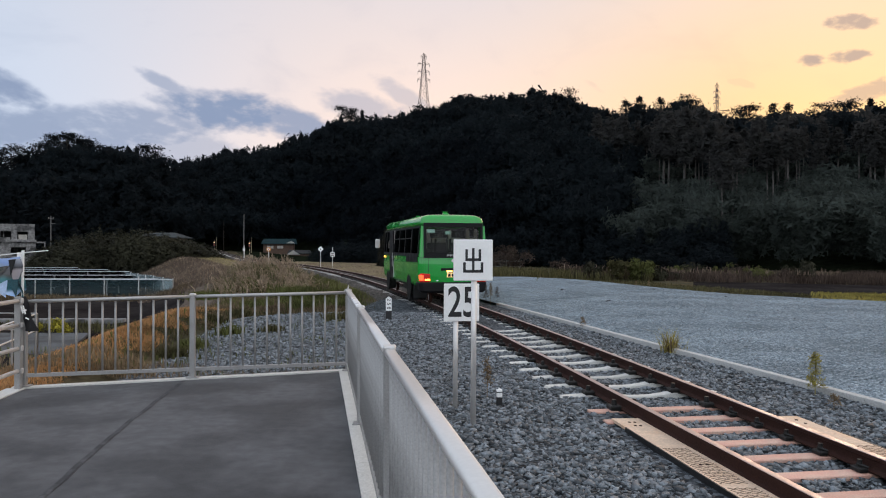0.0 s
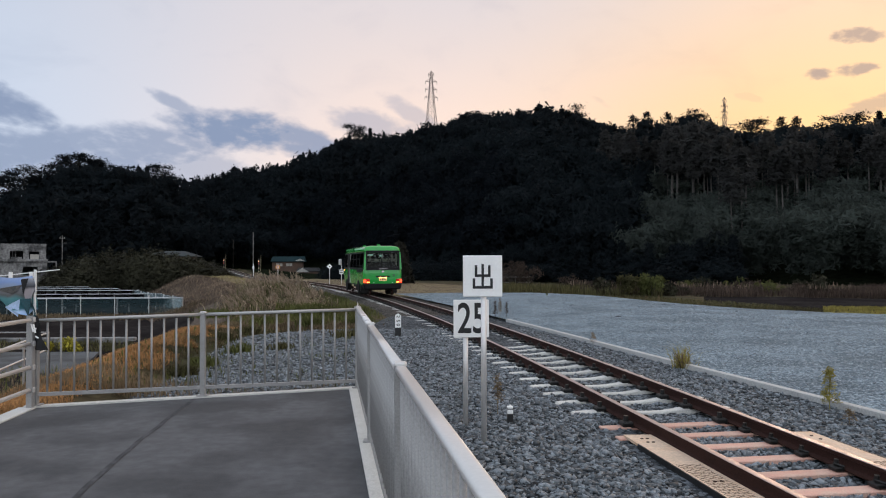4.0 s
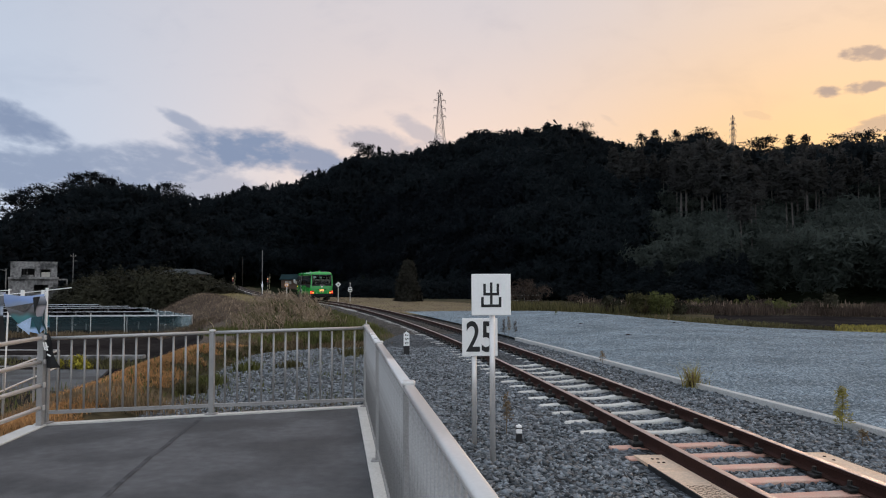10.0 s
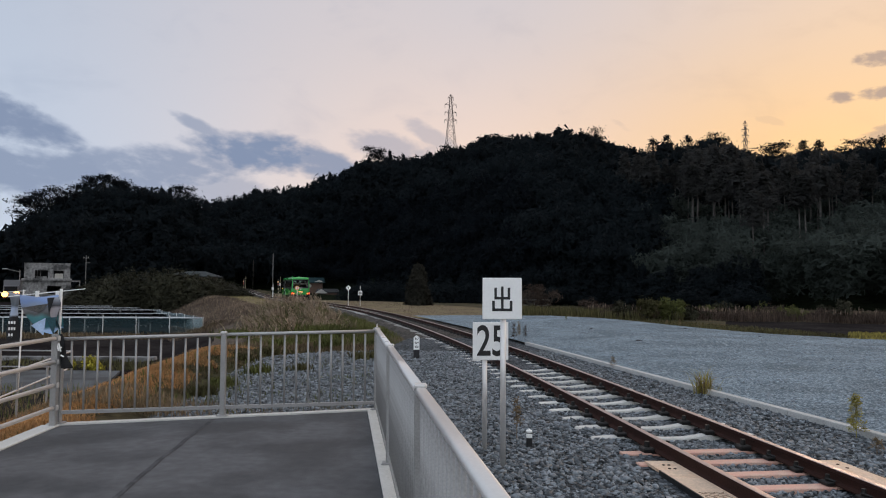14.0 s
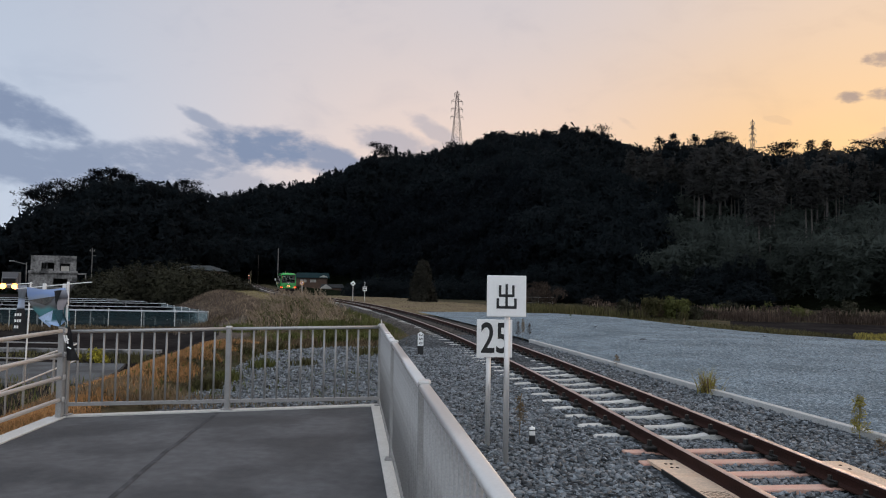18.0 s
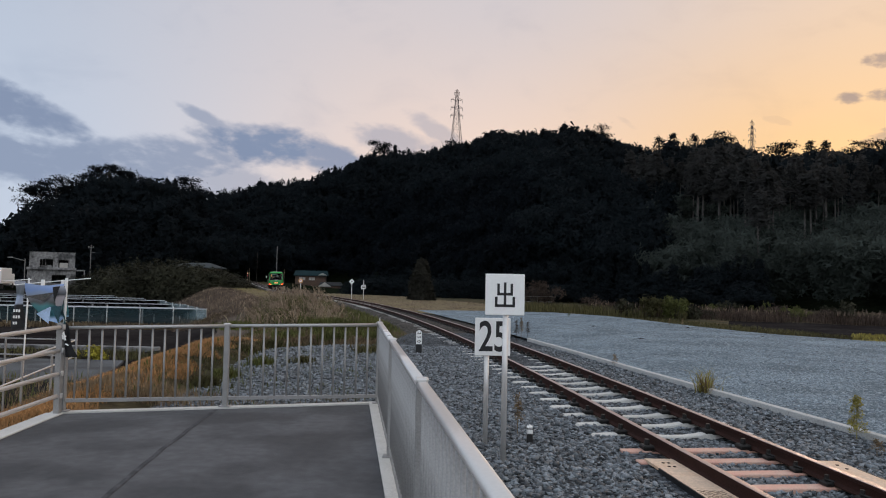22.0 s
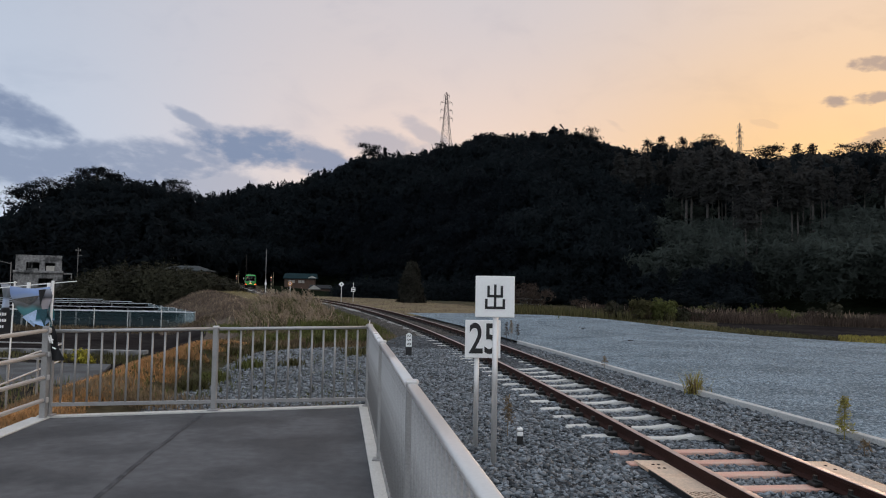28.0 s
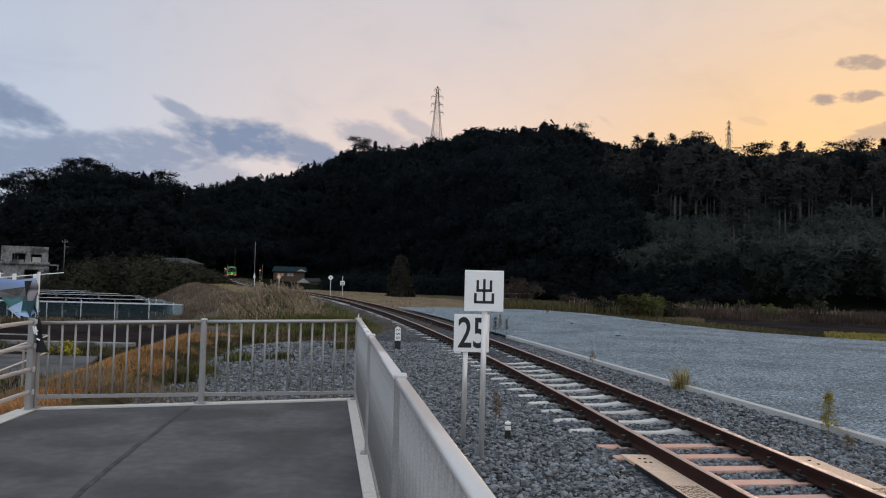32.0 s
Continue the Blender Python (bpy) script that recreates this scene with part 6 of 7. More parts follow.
    part("ring", Geo().tube((0, -0.066, zc), (0, -0.0605, zc), 0.11, n=16), WHITE_PAINT, b)
    part("mark", Geo().bar((-0.055, -0.068, zc - 0.055), (0.055, -0.068, zc + 0.055), 0.004, 0.03).bar((-0.055, -0.071, zc + 0.055), (0.055, -0.071, zc - 0.055), 0.004, 0.03), RED, b)
    # low rail fence beyond the yard
    x, y = at(916, 62)
    f = thing("rail_fence", "low two-rail steel fence at the end of the yard", "fence", pose(x, y, -0.5))
    for i in range(3):
        part("post", Geo().box(i * 1.2 - 0.05, i * 1.2 + 0.05, -0.05, 0.05, -0.2, 1.05, 0.01), GALV_DULL, f)
    for z2 in (0.96, 0.50):
        part("rail", Geo().tube((-0.1, -0.06, z2), (2.55, -0.06, z2), 0.035, n=8), GALV_DULL, f)


build_crossing()


def build_lower_left():
    # pale lane on the plain
    g = Geo().prism([(-34, 22.6), (-11.6, 22.8), (-12.4, 26.0), (-13.2, 28.4), (-36, 28.7)], PLAIN - 0.2, PLAIN + 0.08)
    solid("lane", g, ROAD, "pale worn lane on the low ground", "lane", kind="structure")
    solid("lane_kerb", Geo().box(-29, -13.6, 32.6, 33.0, PLAIN - 0.2, PLAIN + 0.20, 0.02), OLD_CONCRETE, "low weathered concrete edge beside the bare field", "kerb", kind="structure")
    # handrails of the ramp down from the platform
    h = thing("ramp_handrail", "thin galvanised handrail beside the ramp below the platform", "handrail")
    A, B, C = Vector((-6.95, 13.0, 0.42)), Vector((-6.3, 9.6, 0.32)), Vector((-11.0, 13.4, 0.40))
    for dz in (0, -0.30):
        part("rail", Geo().tube(A + Vector((0, 0, dz)), B + Vector((0, 0, dz)), 0.014, n=8), GALV, h)
        part("rail", Geo().tube(A + Vector((0, 0, dz)), C + Vector((0, 0, dz)), 0.014, n=8), GALV_DULL, h)
    for t in (0, 0.35, 0.7, 1.0):
        for q in (A.lerp(B, t), A.lerp(C, t)):
            part("post", Geo().tube((q.x, q.y, full_z(q.x, q.y) - 0.2), q, 0.018, n=8), GALV_DULL, h)
    return h


build_lower_left()

# ---- road vehicles beyond the field ----


def build_truck(name, label, body_mat, lit):
    t = thing(name, label, "truck")
    part("cab", Geo().box(-0.95, 0.95, -0.9, 0.7, 0.45, 2.1, 0.10), body_mat, t)
    part("windscreen", Geo().box(-0.8, 0.8, -0.93, -0.88, 1.25, 1.95, 0.02), BLACK_TRIM, t)
    part("box_body", Geo().box(-1.05, 1.05, 0.8, 5.2, 0.7, 2.9, 0.06), WHITE_PAINT if lit == "rear" else body_mat, t)
    part("bumper", Geo().box(-0.95, 0.95, -0.98, -0.88, 0.35, 0.62, 0.03), BLACK_TRIM, t)
    for x in (-0.85, 0.85):
        for y in (-0.1, 4.2):
            part("wheel", Geo().tube((x - 0.12, y, 0.38), (x + 0.12, y, 0.38), 0.38, n=16), RUBBER, t)
    for x in (-0.72, 0.72):
        # lamp discs oversized, so the glare round each headlamp is built into the shape
        part("headlamp", Geo().tube((x, -1.02, 0.85), (x, -0.9, 0.85), 0.40, n=14), HEAD_LAMP if lit == "front" else GALV, t, "warm headlamp enlarged to include its glare" if lit == "front" else "")
        part("tail_lamp", Geo().box(x - 0.14, x + 0.14, 5.18, 5.26, 0.75, 0.95, 0.02), LAMP_RED, t, "red tail lamp")
    if lit == "rear":
        for x in (-0.7, 0.0, 0.7):
            part("marker_lamp", Geo().box(x - 0.14, x + 0.14, 5.19, 5.27, 2.5, 2.65, 0.02), HEAD_WHITE, t, "white marker lamp")
        part("side_panel", Geo().box(-0.7, 0.7, 5.2, 5.24, 1.2, 2.2, 0.01), LAMP_RED_DIM, t, "red rear panel")
    return t


# Orange emission also carries the halo round the headlamps.
HEAD_LAMP = material("headlamp_glow", (0.9, 0.6, 0.3), 0.3, vary=0.02, bump=0, emit=(1.0, 0.38, 0.06), power=9.0)
HEAD_WHITE = material("white_lamp_glow", (0.9, 0.8, 0.8), 0.3, vary=0.02, bump=0, emit=(1.0, 0.72, 0.62), power=6.0)
GREY_PAINT = material("grey_vehicle_paint", (0.12, 0.12, 0.13), 0.4, vary=0.08, bump=0)
TRUCK_A = build_truck("truck", "small grey truck with glaring headlamps on the far road", GREY_PAINT, "front")
TRUCK_B = build_truck("truck", "white box truck with red tail lamps on the far road", WHITE_PAINT, "rear")

# ---- banners ----


def cloth_material(name, stops, lo, hi, warp=0.10):
    """A printed banner: bands of colour that follow the cloth, blurred into a landscape."""
    m = material(name, (0.5, 0.5, 0.5), 0.75, vary=0.1, scale=6, fine=80, bump=0.08)
    nt = m.node_tree
    N, K = nt.nodes.new, nt.links.new
    co = N("ShaderNodeTexCoord")
    sep = N("ShaderNodeSeparateXYZ")
    K(co.outputs["Object"], sep.inputs[0])
    nz = N("ShaderNodeTexNoise")
    nz.inputs["Scale"].default_value, nz.inputs["Detail"].default_value = 7.0, 4.0
    K(co.outputs["Object"], nz.inputs["Vector"])
    ad = N("ShaderNodeMath")
    ad.operation = "MULTIPLY_ADD"
    K(nz.outputs[0], ad.inputs[0])
    ad.inputs[1].default_value = warp * 2
    K(sep.outputs[2], ad.inputs[2])
    mr = N("ShaderNodeMapRange")
    K(ad.outputs[0], mr.inputs[0])
    mr.inputs[1].default_value, mr.inputs[2].default_value = lo + warp, hi + warp
    rp = N("ShaderNodeValToRGB")
    e = rp.color_ramp.elements
    e[0].position, e[0].color = stops[0][0], (*stops[0][1], 1)
    e[1].position, e[1].color = stops[-1][0], (*stops[-1][1], 1)
    for q, c in stops[1:-1]:
        e.new(q).color = (*c, 1)
    K(mr.outputs[0], rp.inputs[0])
    K(rp.outputs[0], nt.nodes["Principled BSDF"].inputs["Base Color"])
    return m


PRINT = cloth_material("printed_seaside_cloth", ((0.0, (0.26, 0.42, 0.70)), (0.15, (0.38, 0.52, 0.74)), (0.22, (0.03, 0.14, 0.17)), (0.44, (0.06, 0.20, 0.21)), (0.54, (0.10, 0.10, 0.10)), (0.66, (0.20, 0.20, 0.21)), (0.74, (0.24, 0.30, 0.42)), (0.84, (0.22, 0.32, 0.58)), (1.0, (0.34, 0.44, 0.68))), -0.48, 0.0, 0.05)
PRINT_FAR = cloth_material("printed_banner_cloth", ((0.0, (0.012, 0.012, 0.014)), (0.50, (0.012, 0.012, 0.014)), (0.54, (0.40, 0.46, 0.58)), (0.68, (0.35, 0.42, 0.55)), (0.74, (0.10, 0.12, 0.14)), (0.9, (0.16, 0.17, 0.19)), (1.0, (0.45, 0.48, 0.55))), -0.85, 0.0, 0.03)
BLACK_CLOTH = material("black_cloth", (0.013, 0.013, 0.015), 0.8, vary=0.25, scale=9, bump=0.15)
FLAG_PARTS = []


def sheet(fn, nu, nv, thick=0.003):
    g = Geo()
    for s in (0, 1):
        for j in range(nv + 1):
            for i in range(nu + 1):
                x, y, z = fn(i / nu, j / nv)
                g.v.append((x, y + s * thick, z))
    n = (nu + 1) * (nv + 1)
    for j in range(nv):
        for i in range(nu):
            p = j * (nu + 1) + i
            g.f += [(p, p + 1, p + nu + 2, p + nu + 1), (n + p + nu + 1, n + p + nu + 2, n + p + 1, n + p)]
    return g


def build_flags():
    f = thing("banner", "printed seaside banner folded over on its pole at the railing", "banner", pose(-4.60, 8.29, 0))
    part("pole", Geo().tube((0.0, 0, 0.05), (0.015, 0, 1.60), 0.016, n=8), WHITE_PAINT, f, "white plastic pole")
    part("cross_pole", Geo().tube((-0.62, 0.0, 1.505), (0.30, 0.0, 1.60), 0.006, n=8), WHITE_PAINT, f, "thin white cross pole")
    for x in (-0.27, -0.03):
        part("loop", Geo().box(x - 0.02, x + 0.02, -0.012, 0.012, 1.50, 1.575, 0.004), WHITE_PAINT, f, "white hanging loop")

    def main(u, v):
        # pinned along the top, the free corner swept in to the pole
        x0, x1 = -0.44, 0.0
        left = x0 * math.sqrt(max(0.0, 1 - v ** 2.6)) - 0.03 - 0.02 * v
        right = 0.0 + 0.05 * v
        x = left + (right - left) * u
        z = -0.46 * v * (0.86 + 0.14 * math.sin(math.pi * min(u * 1.5, 1))) - 0.025 * math.sin(math.pi * u) * (1 - v)
        y = 0.05 * math.sin(5.5 * u + 3 * v) * (0.35 + v) - 0.03 * v
        return x, y, z
    c = part("cloth", sheet(main, 16, 16), PRINT, f, "printed cloth with sea and sky", smooth=True)
    c.matrix_basis = pose(0, -0.02, 1.53)
    FLAG_PARTS.append(c)

    def fold(u, v):
        x = -0.02 - 0.10 * (1 - u) * (1 - v * 0.6) + 0.05 * v
        return x + 0.02 * math.sin(9 * v), -0.05 - 0.03 * math.sin(4 * u + 5 * v), -0.03 - 0.44 * v
    part("fold", sheet(fold, 5, 12), cloth_material("pale_folded_cloth", ((0.0, (0.02, 0.09, 0.11)), (0.3, (0.05, 0.11, 0.13)), (0.42, (0.40, 0.36, 0.38)), (0.66, (0.42, 0.39, 0.41)), (0.72, (0.05, 0.05, 0.06)), (1.0, (0.45, 0.48, 0.56))), -0.47, 0.0, 0.03), f, smooth=True).matrix_basis = pose(0.03, -0.02, 1.53)

    def crease(x0, z0, x1, z1, x2, z2, depth):
        """A folded corner of the cloth lying over the rest."""
        def fn(u, v):
            a2, b2 = Vector((x0, 0, z0)).lerp(Vector((x1, 0, z1)), u), Vector((x2, 0, z2))
            p = a2.lerp(b2, v * 0.98)
            return p.x, depth - 0.012 * math.sin(math.pi * u) * (1 - v), p.z
        return sheet(fn, 4, 6)
    pale = material("pale_blue_print", (0.42, 0.55, 0.76), 0.75, vary=0.12, scale=9, fine=60, bump=0.08)
    dark = material("dark_teal_print", (0.020, 0.075, 0.095), 0.75, vary=0.25, scale=9, fine=60, bump=0.08)
    brown = material("brown_hill_print", (0.13, 0.12, 0.115), 0.75, vary=0.35, scale=14, fine=60, bump=0.08, second=(0.06, 0.065, 0.06))
    for mat, tri, depth, what in ((pale, (-0.27, -0.36, -0.10, -0.27, -0.12, -0.475), -0.085, "pale blue folded corner"), (dark, (-0.10, -0.27, 0.03, -0.26, 0.0, -0.47), -0.090, "dark teal folded corner"),
                                  (brown, (-0.40, -0.155, -0.06, -0.10, -0.20, -0.21), -0.075, "brown printed hills"), (BLACK_CLOTH, (-0.085, -0.04, 0.0, -0.03, -0.06, -0.22), -0.095, "black fold by the pole")):
        part("crease", crease(*tri, depth), mat, f, what, smooth=True).matrix_basis = pose(0, -0.02, 1.53)

    def tail(u, v):
        return 0.03 + 0.075 * (u - 0.5) * 2 * (0.6 + 0.4 * v) + 0.12 * v, -0.06 - 0.03 * math.sin(4 * u + 6 * v), -0.40 * v
    t = part("tail", sheet(tail, 6, 12), BLACK_CLOTH, f, "black hanging end with white marks", smooth=True)
    t.matrix_basis = pose(0, -0.02, 1.07)
    FLAG_PARTS.append(t)
    marks = Geo()
    for x0, z0, x1, z1 in ((0.02, -0.05, 0.05, -0.06), (0.05, -0.10, 0.075, -0.19), (0.075, -0.10, 0.10, -0.20), (0.06, -0.17, 0.11, -0.15), (0.10, -0.24, 0.14, -0.26)):
        marks.bar((x0, -0.099, z0), (x1, -0.099, z1), 0.003, 0.016, up=(0, 0.2, 1))
    part("lettering", marks, WHITE_PAINT, t)
    b = thing("banner", "tall printed banner with a black foot on a thin white pole", "banner", pose(-7.62, 12.45, 0))
    part("pole", Geo().tube((0.0, 0, full_z(-7.62, 12.45) - 0.1), (0.06, 0, 1.56), 0.014, n=8), WHITE_PAINT, b)
    part("cross_pole", Geo().tube((-0.40, 0, 1.50), (0.10, 0, 1.54), 0.008, n=8), WHITE_PAINT, b)

    def far(u, v):
        return -0.22 + 0.19 * u + 0.03 * math.sin(6 * v + 2 * u), 0.03 * math.sin(5 * u + 4 * v), -0.85 * v
    c = part("cloth", sheet(far, 8, 16), PRINT_FAR, b, "printed cloth, black below", smooth=True)
    c.matrix_basis = pose(0.02, 0, 1.50)
    FLAG_PARTS.append(c)
    marks = Geo()
    for r in range(3):
        for i in range(3):
            if (r, i) != (2, 2):
                marks.box(-0.19 + i * 0.045, -0.16 + i * 0.045, -0.05, -0.046, -0.50 - r * 0.11 - 0.05, -0.50 - r * 0.11)
    part("lettering", marks, WHITE_PAINT, c)


build_flags()

# ---- grass and plants ----
GR = np.random.default_rng(5)
DRY = leaf_material("dry_orange_grass", (0.44, 0.245, 0.108), 0.35, 0.4)
OLIVE = leaf_material("olive_grass", (0.105, 0.115, 0.040), 0.35, 0.4)
TAN = leaf_material("tan_dead_grass", (0.230, 0.172, 0.108), 0.35, 0.4)
STRAW = leaf_material("straw_blades", (0.33, 0.26, 0.185), 0.6, 0.4)
PLUME = leaf_material("pale_pampas_plumes", (0.40, 0.315, 0.235), 0.35, 0.4)
YELLOW = leaf_material("yellow_autumn_leaves", (0.36, 0.32, 0.05), 0.6, 0.4)
LIME = leaf_material("yellow_green_leaves", (0.34, 0.30, 0.085), 0.35, 0.4)
BUSH = material("brown_green_thicket", (0.032, 0.031, 0.019), 0.9, vary=0.4, scale=0.25, fine=2, bump=0, island=0.35, spec=0.15)
VERGE = leaf_material("dull_olive_grass", (0.085, 0.080, 0.038), 0.45, 0.4)
SEED = leaf_material("dull_seed_heads", (0.20, 0.155, 0.125), 0.5, 0.4)
BANK_TAN = leaf_material("dull_brown_grass", (0.170, 0.130, 0.082), 0.35, 0.4)
BANK_BROWN = leaf_material("brown_bank_grass", (0.165, 0.127, 0.100), 0.4, 0.4)
# Olive grass of the bank top, with sky light put into its colour.
SKYLIT_OLIVE = leaf_material("skylit_olive_grass", (0.30, 0.255, 0.125), 0.35, 0.4)
REED = leaf_material("brown_reeds", (0.075, 0.057, 0.047), 0.5, 0.4)


def blades(name, pts, h, w, mat, label, rng, lean=0.35, category="grass"):
    """Bent grass blades: one tapering strip of three triangles at each root."""
    p = np.asarray(pts, float)
    n = len(p)
    a = rng.uniform(0, 2 * math.pi, n)
    d = np.stack([np.cos(a), np.sin(a), np.zeros(n)], 1)
    s = np.stack([-np.sin(a), np.cos(a), np.zeros(n)], 1)
    hh = (h * rng.uniform(0.5, 1.3, n))[:, None]
    ww = (w * rng.uniform(0.6, 1.3, n))[:, None]
    ln = lean * rng.uniform(0.2, 1.6, (n, 1))
    up = np.array([0, 0, 1.0])
    m = p + up * hh * 0.6 + d * hh * ln * 0.35
    t = p + up * hh * (1 - 0.25 * ln) + d * hh * ln
    v = np.stack([p - s * ww, p + s * ww, m - s * ww * 0.7, m + s * ww * 0.7, t], 1).reshape(-1, 3)
    k = np.arange(n)[:, None] * 5
    tr = np.concatenate([k + [0, 1, 3], k + [0, 3, 2], k + [2, 3, 4]], 1).reshape(-1, 3)
    return tagged(new(name, tri_mesh(name, v, tr, mat)), label, category, kind="stuff")


def scatter(n, x0, x1, y0, y1, rng, keep=None, clump=0.0, dz=0.0):
    out = []
    tries = 0
    while len(out) < n and tries < n * 8:
        tries += 1
        x, y = rng.uniform(x0, x1), rng.uniform(y0, y1)
        if keep and not keep(x, y):
            continue
        if clump and noise.noise(Vector((x * clump, y * clump, 9.0))) < rng.uniform(-0.35, 0.35):
            continue
        out.append((x, y, full_z(x, y) + dz - 0.02))
    return out


def off(x, y):
    return x - cx(y)


def build_grass():
    r = GR
    bank = lambda x, y: off(x, y) < crest(y) + 1.25 + 0.5 * noise.noise(Vector((x, y, 4.0))) and y < 20.2 and off(x, y) > crest(y) - 3.4
    outside = lambda x, y: x < -4.75 or y > 9.6 + 0.3 * (x + 1)
    blades("dry_grass", scatter(52000, -9.5, -4.2, 5.0, 21, r, lambda x, y: bank(x, y) and outside(x, y), 0.0, 0.05), 0.10, 0.005, DRY, "dry orange grass on the bank below the platform", r, 1.3)
    blades("dry_grass", scatter(2600, -6.2, -1.2, 9.6, 11.0, r, lambda x, y: outside(x, y), 0.8, 0.10), 0.11, 0.007, TAN, "short dead grass along the platform end", r, 0.5)
    blades("olive_grass", scatter(3200, -10, -4.2, 5.0, 22, r, lambda x, y: bank(x, y) and outside(x, y), 0.9, 0.05), 0.07, 0.006, VERGE, "olive green grass among the dry grass", r, 0.5)
    blades("olive_grass", scatter(7000, -9, -1.4, 17.5, 33, r, lambda x, y: -8.5 < off(x, y) < -2.3, 0.3), 0.15, 0.009, OLIVE, "olive grass along the track", r, 0.5)
    blades("olive_grass", scatter(7000, -9, 0.5, 23, 48, r, lambda x, y: -5.2 < off(x, y) < -1.75, 0.4), 0.24, 0.011, OLIVE, "green grass growing up to the ballast", r, 0.6)
    ledge = lambda x, y: outside(x, y) and crest(y) + 0.7 < off(x, y) and x < bed_left(y) + 0.5
    blades("ledge_grass", scatter(5000, -8, -3.8, 9.8, 21, r, ledge, 0.9), 0.085, 0.008, BANK_TAN, "matted brown grass beside the gravel", r, 1.1)
    blades("ledge_grass", scatter(3500, -8, -3.8, 9.8, 21, r, ledge, 1.3), 0.10, 0.009, VERGE, "low olive weeds beside the gravel", r, 0.9)
    slope_face = lambda x, y: crest(y) - 6.0 < off(x, y) < crest(y) + 1.0
    blades("bank_grass", scatter(5000, -42, -8, 44, 105, r, slope_face, 0.2), 0.34, 0.016, STRAW, "pale straw streaks on the railway bank", r, 1.2)
    blades("olive_grass", scatter(900, -5.4, -1.2, 10, 18, r, None, 0.9, 0.12), 0.11, 0.009, OLIVE, "small weeds in the gravel", r, 0.6)
    blades("tan_grass", scatter(13000, -9, -1.4, 17, 30, r, lambda x, y: -8.5 < off(x, y) < -2.6, 0.35), 0.14, 0.008, BANK_TAN, "tan dead grass along the track", r, 0.6)
    blades("bank_grass", scatter(36000, -42, -4, 28, 100, r, lambda x, y: crest(y) - (6.5 if y > 44 else 0.3) < off(x, y) < (crest(y) + 0.8 if y > 50 else -3.0)), 0.32, 0.012, BANK_BROWN, "tall dead grass on the railway bank", r, 0.5)
    blades("bank_grass", scatter(9000, -42, -4, 28, 112, r, lambda x, y: crest(y) + 0.3 < off(x, y) < -3.0), 0.15, 0.014, SKYLIT_OLIVE, "olive grass on the bank top, coloured lighter for sky light", r, 0.4)
    blades("verge_grass", scatter(9000, -14, 12, 40, 92, r, lambda x, y: 2.3 < off(x, y) < 16 and not (x < yard_right(y) and y < 42)), 0.10, 0.014, BANK_BROWN, "short tan grass right of the track", r, 0.5)
    edge = lambda x, y: y > 20 and x > yard_right(y) - 0.3 and x < yard_right(y) + 7
    blades("verge_grass", scatter(11000, 6, 34, 20, 47, r, edge), 0.17, 0.016, VERGE, "rough grass along the far edge of the yard", r, 0.9)
    blades("reeds", scatter(15000, 8, 60, 36, 66, r, lambda x, y: 0.22 < x / y < 0.75 and 46 < y < 58 + 5 * noise.noise(Vector((x * 0.3, 0, 0))), 0.35), 0.72, 0.016, REED, "brown reeds along the ditch before the hill", r, 0.5, "reeds")
    blades("seed_heads", [(x, y, z + 0.62) for x, y, z in scatter(420, 8, 45, 45, 58, r, lambda x, y: 0.2 < x / y < 0.62, 0.5)], 0.34, 0.016, SEED, "pale seed heads above the reeds", r, 0.3, "reeds")
    blades("reeds", scatter(5000, 4, 24, 44, 60, r, lambda x, y: 0.07 < x / y < 0.34, 0.4), 0.6, 0.03, VERGE, "rank green grass before the hill", r, 0.3, "reeds")
    blades("stubble", scatter(9000, 15, 30, 27, 34, r, lambda x, y: x / y > 0.575 and x > yard_right(min(y, 41)) + 0.5), 0.13, 0.025, LIME, "bright yellow-green regrowth in the field", r, 0.3)
    blades("fence_grass", scatter(5000, -60, -15, 45.5, 48.2, r), 0.4, 0.03, BANK_TAN, "dead grass along the mesh fence", r, 0.5)
    blades("lane_grass", scatter(2600, -30, -12.8, 28.9, 32.4, r, None, 0.5), 0.26, 0.02, VERGE, "green grass beside the lane", r, 0.5)
    blades("lane_grass", scatter(2500, -22, -8.5, 14, 23.5, r, lambda x, y: off(x, y) < crest(y) - 2.0), 0.35, 0.014, OLIVE, "weeds at the foot of the bank", r, 0.5)
    blades("lane_grass", scatter(4000, -22, -8.5, 10, 23.5, r, lambda x, y: off(x, y) < crest(y) - 1.5), 0.3, 0.014, TAN, "dead weeds at the foot of the bank", r, 0.5)
    # weeds that have taken root in the gravel left of the track
    for px, py, wide, n, m, h in ((385, 640, .35, 150, OLIVE, .2), (422, 642, .3, 120, VERGE, .17), (410, 598, .6, 200, OLIVE, .22), (470, 628, .35, 120, VERGE, .16), (345, 652, .3, 140, OLIVE, .18), (392, 684, .22, 110, OLIVE, .13),
                                  (500, 612, .5, 120, OLIVE, .18), (580, 617, .4, 140, OLIVE, .22), (640, 634, .35, 90, VERGE, .15), (352, 700, .25, 140, VERGE, .12), (290, 706, .25, 120, BANK_TAN, .12), (655, 612, .4, 110, OLIVE, .2),
                                  (455, 660, .25, 80, OLIVE, .13), (530, 655, .2, 50, VERGE, .12), (440, 618, .9, 260, BANK_TAN, .10), (540, 616, 1.0, 260, BANK_TAN, .10), (620, 617, .9, 220, BANK_TAN, .10), (575, 592, 1.1, 320, OLIVE, .28)):
        D = (1.65 - BED_Z) * FOCUS / (py - 507)
        q = [((px - 784) / FOCUS * D + r.normal(0, wide * .5), D + r.normal(0, wide * .7)) for _ in range(3 * n)]
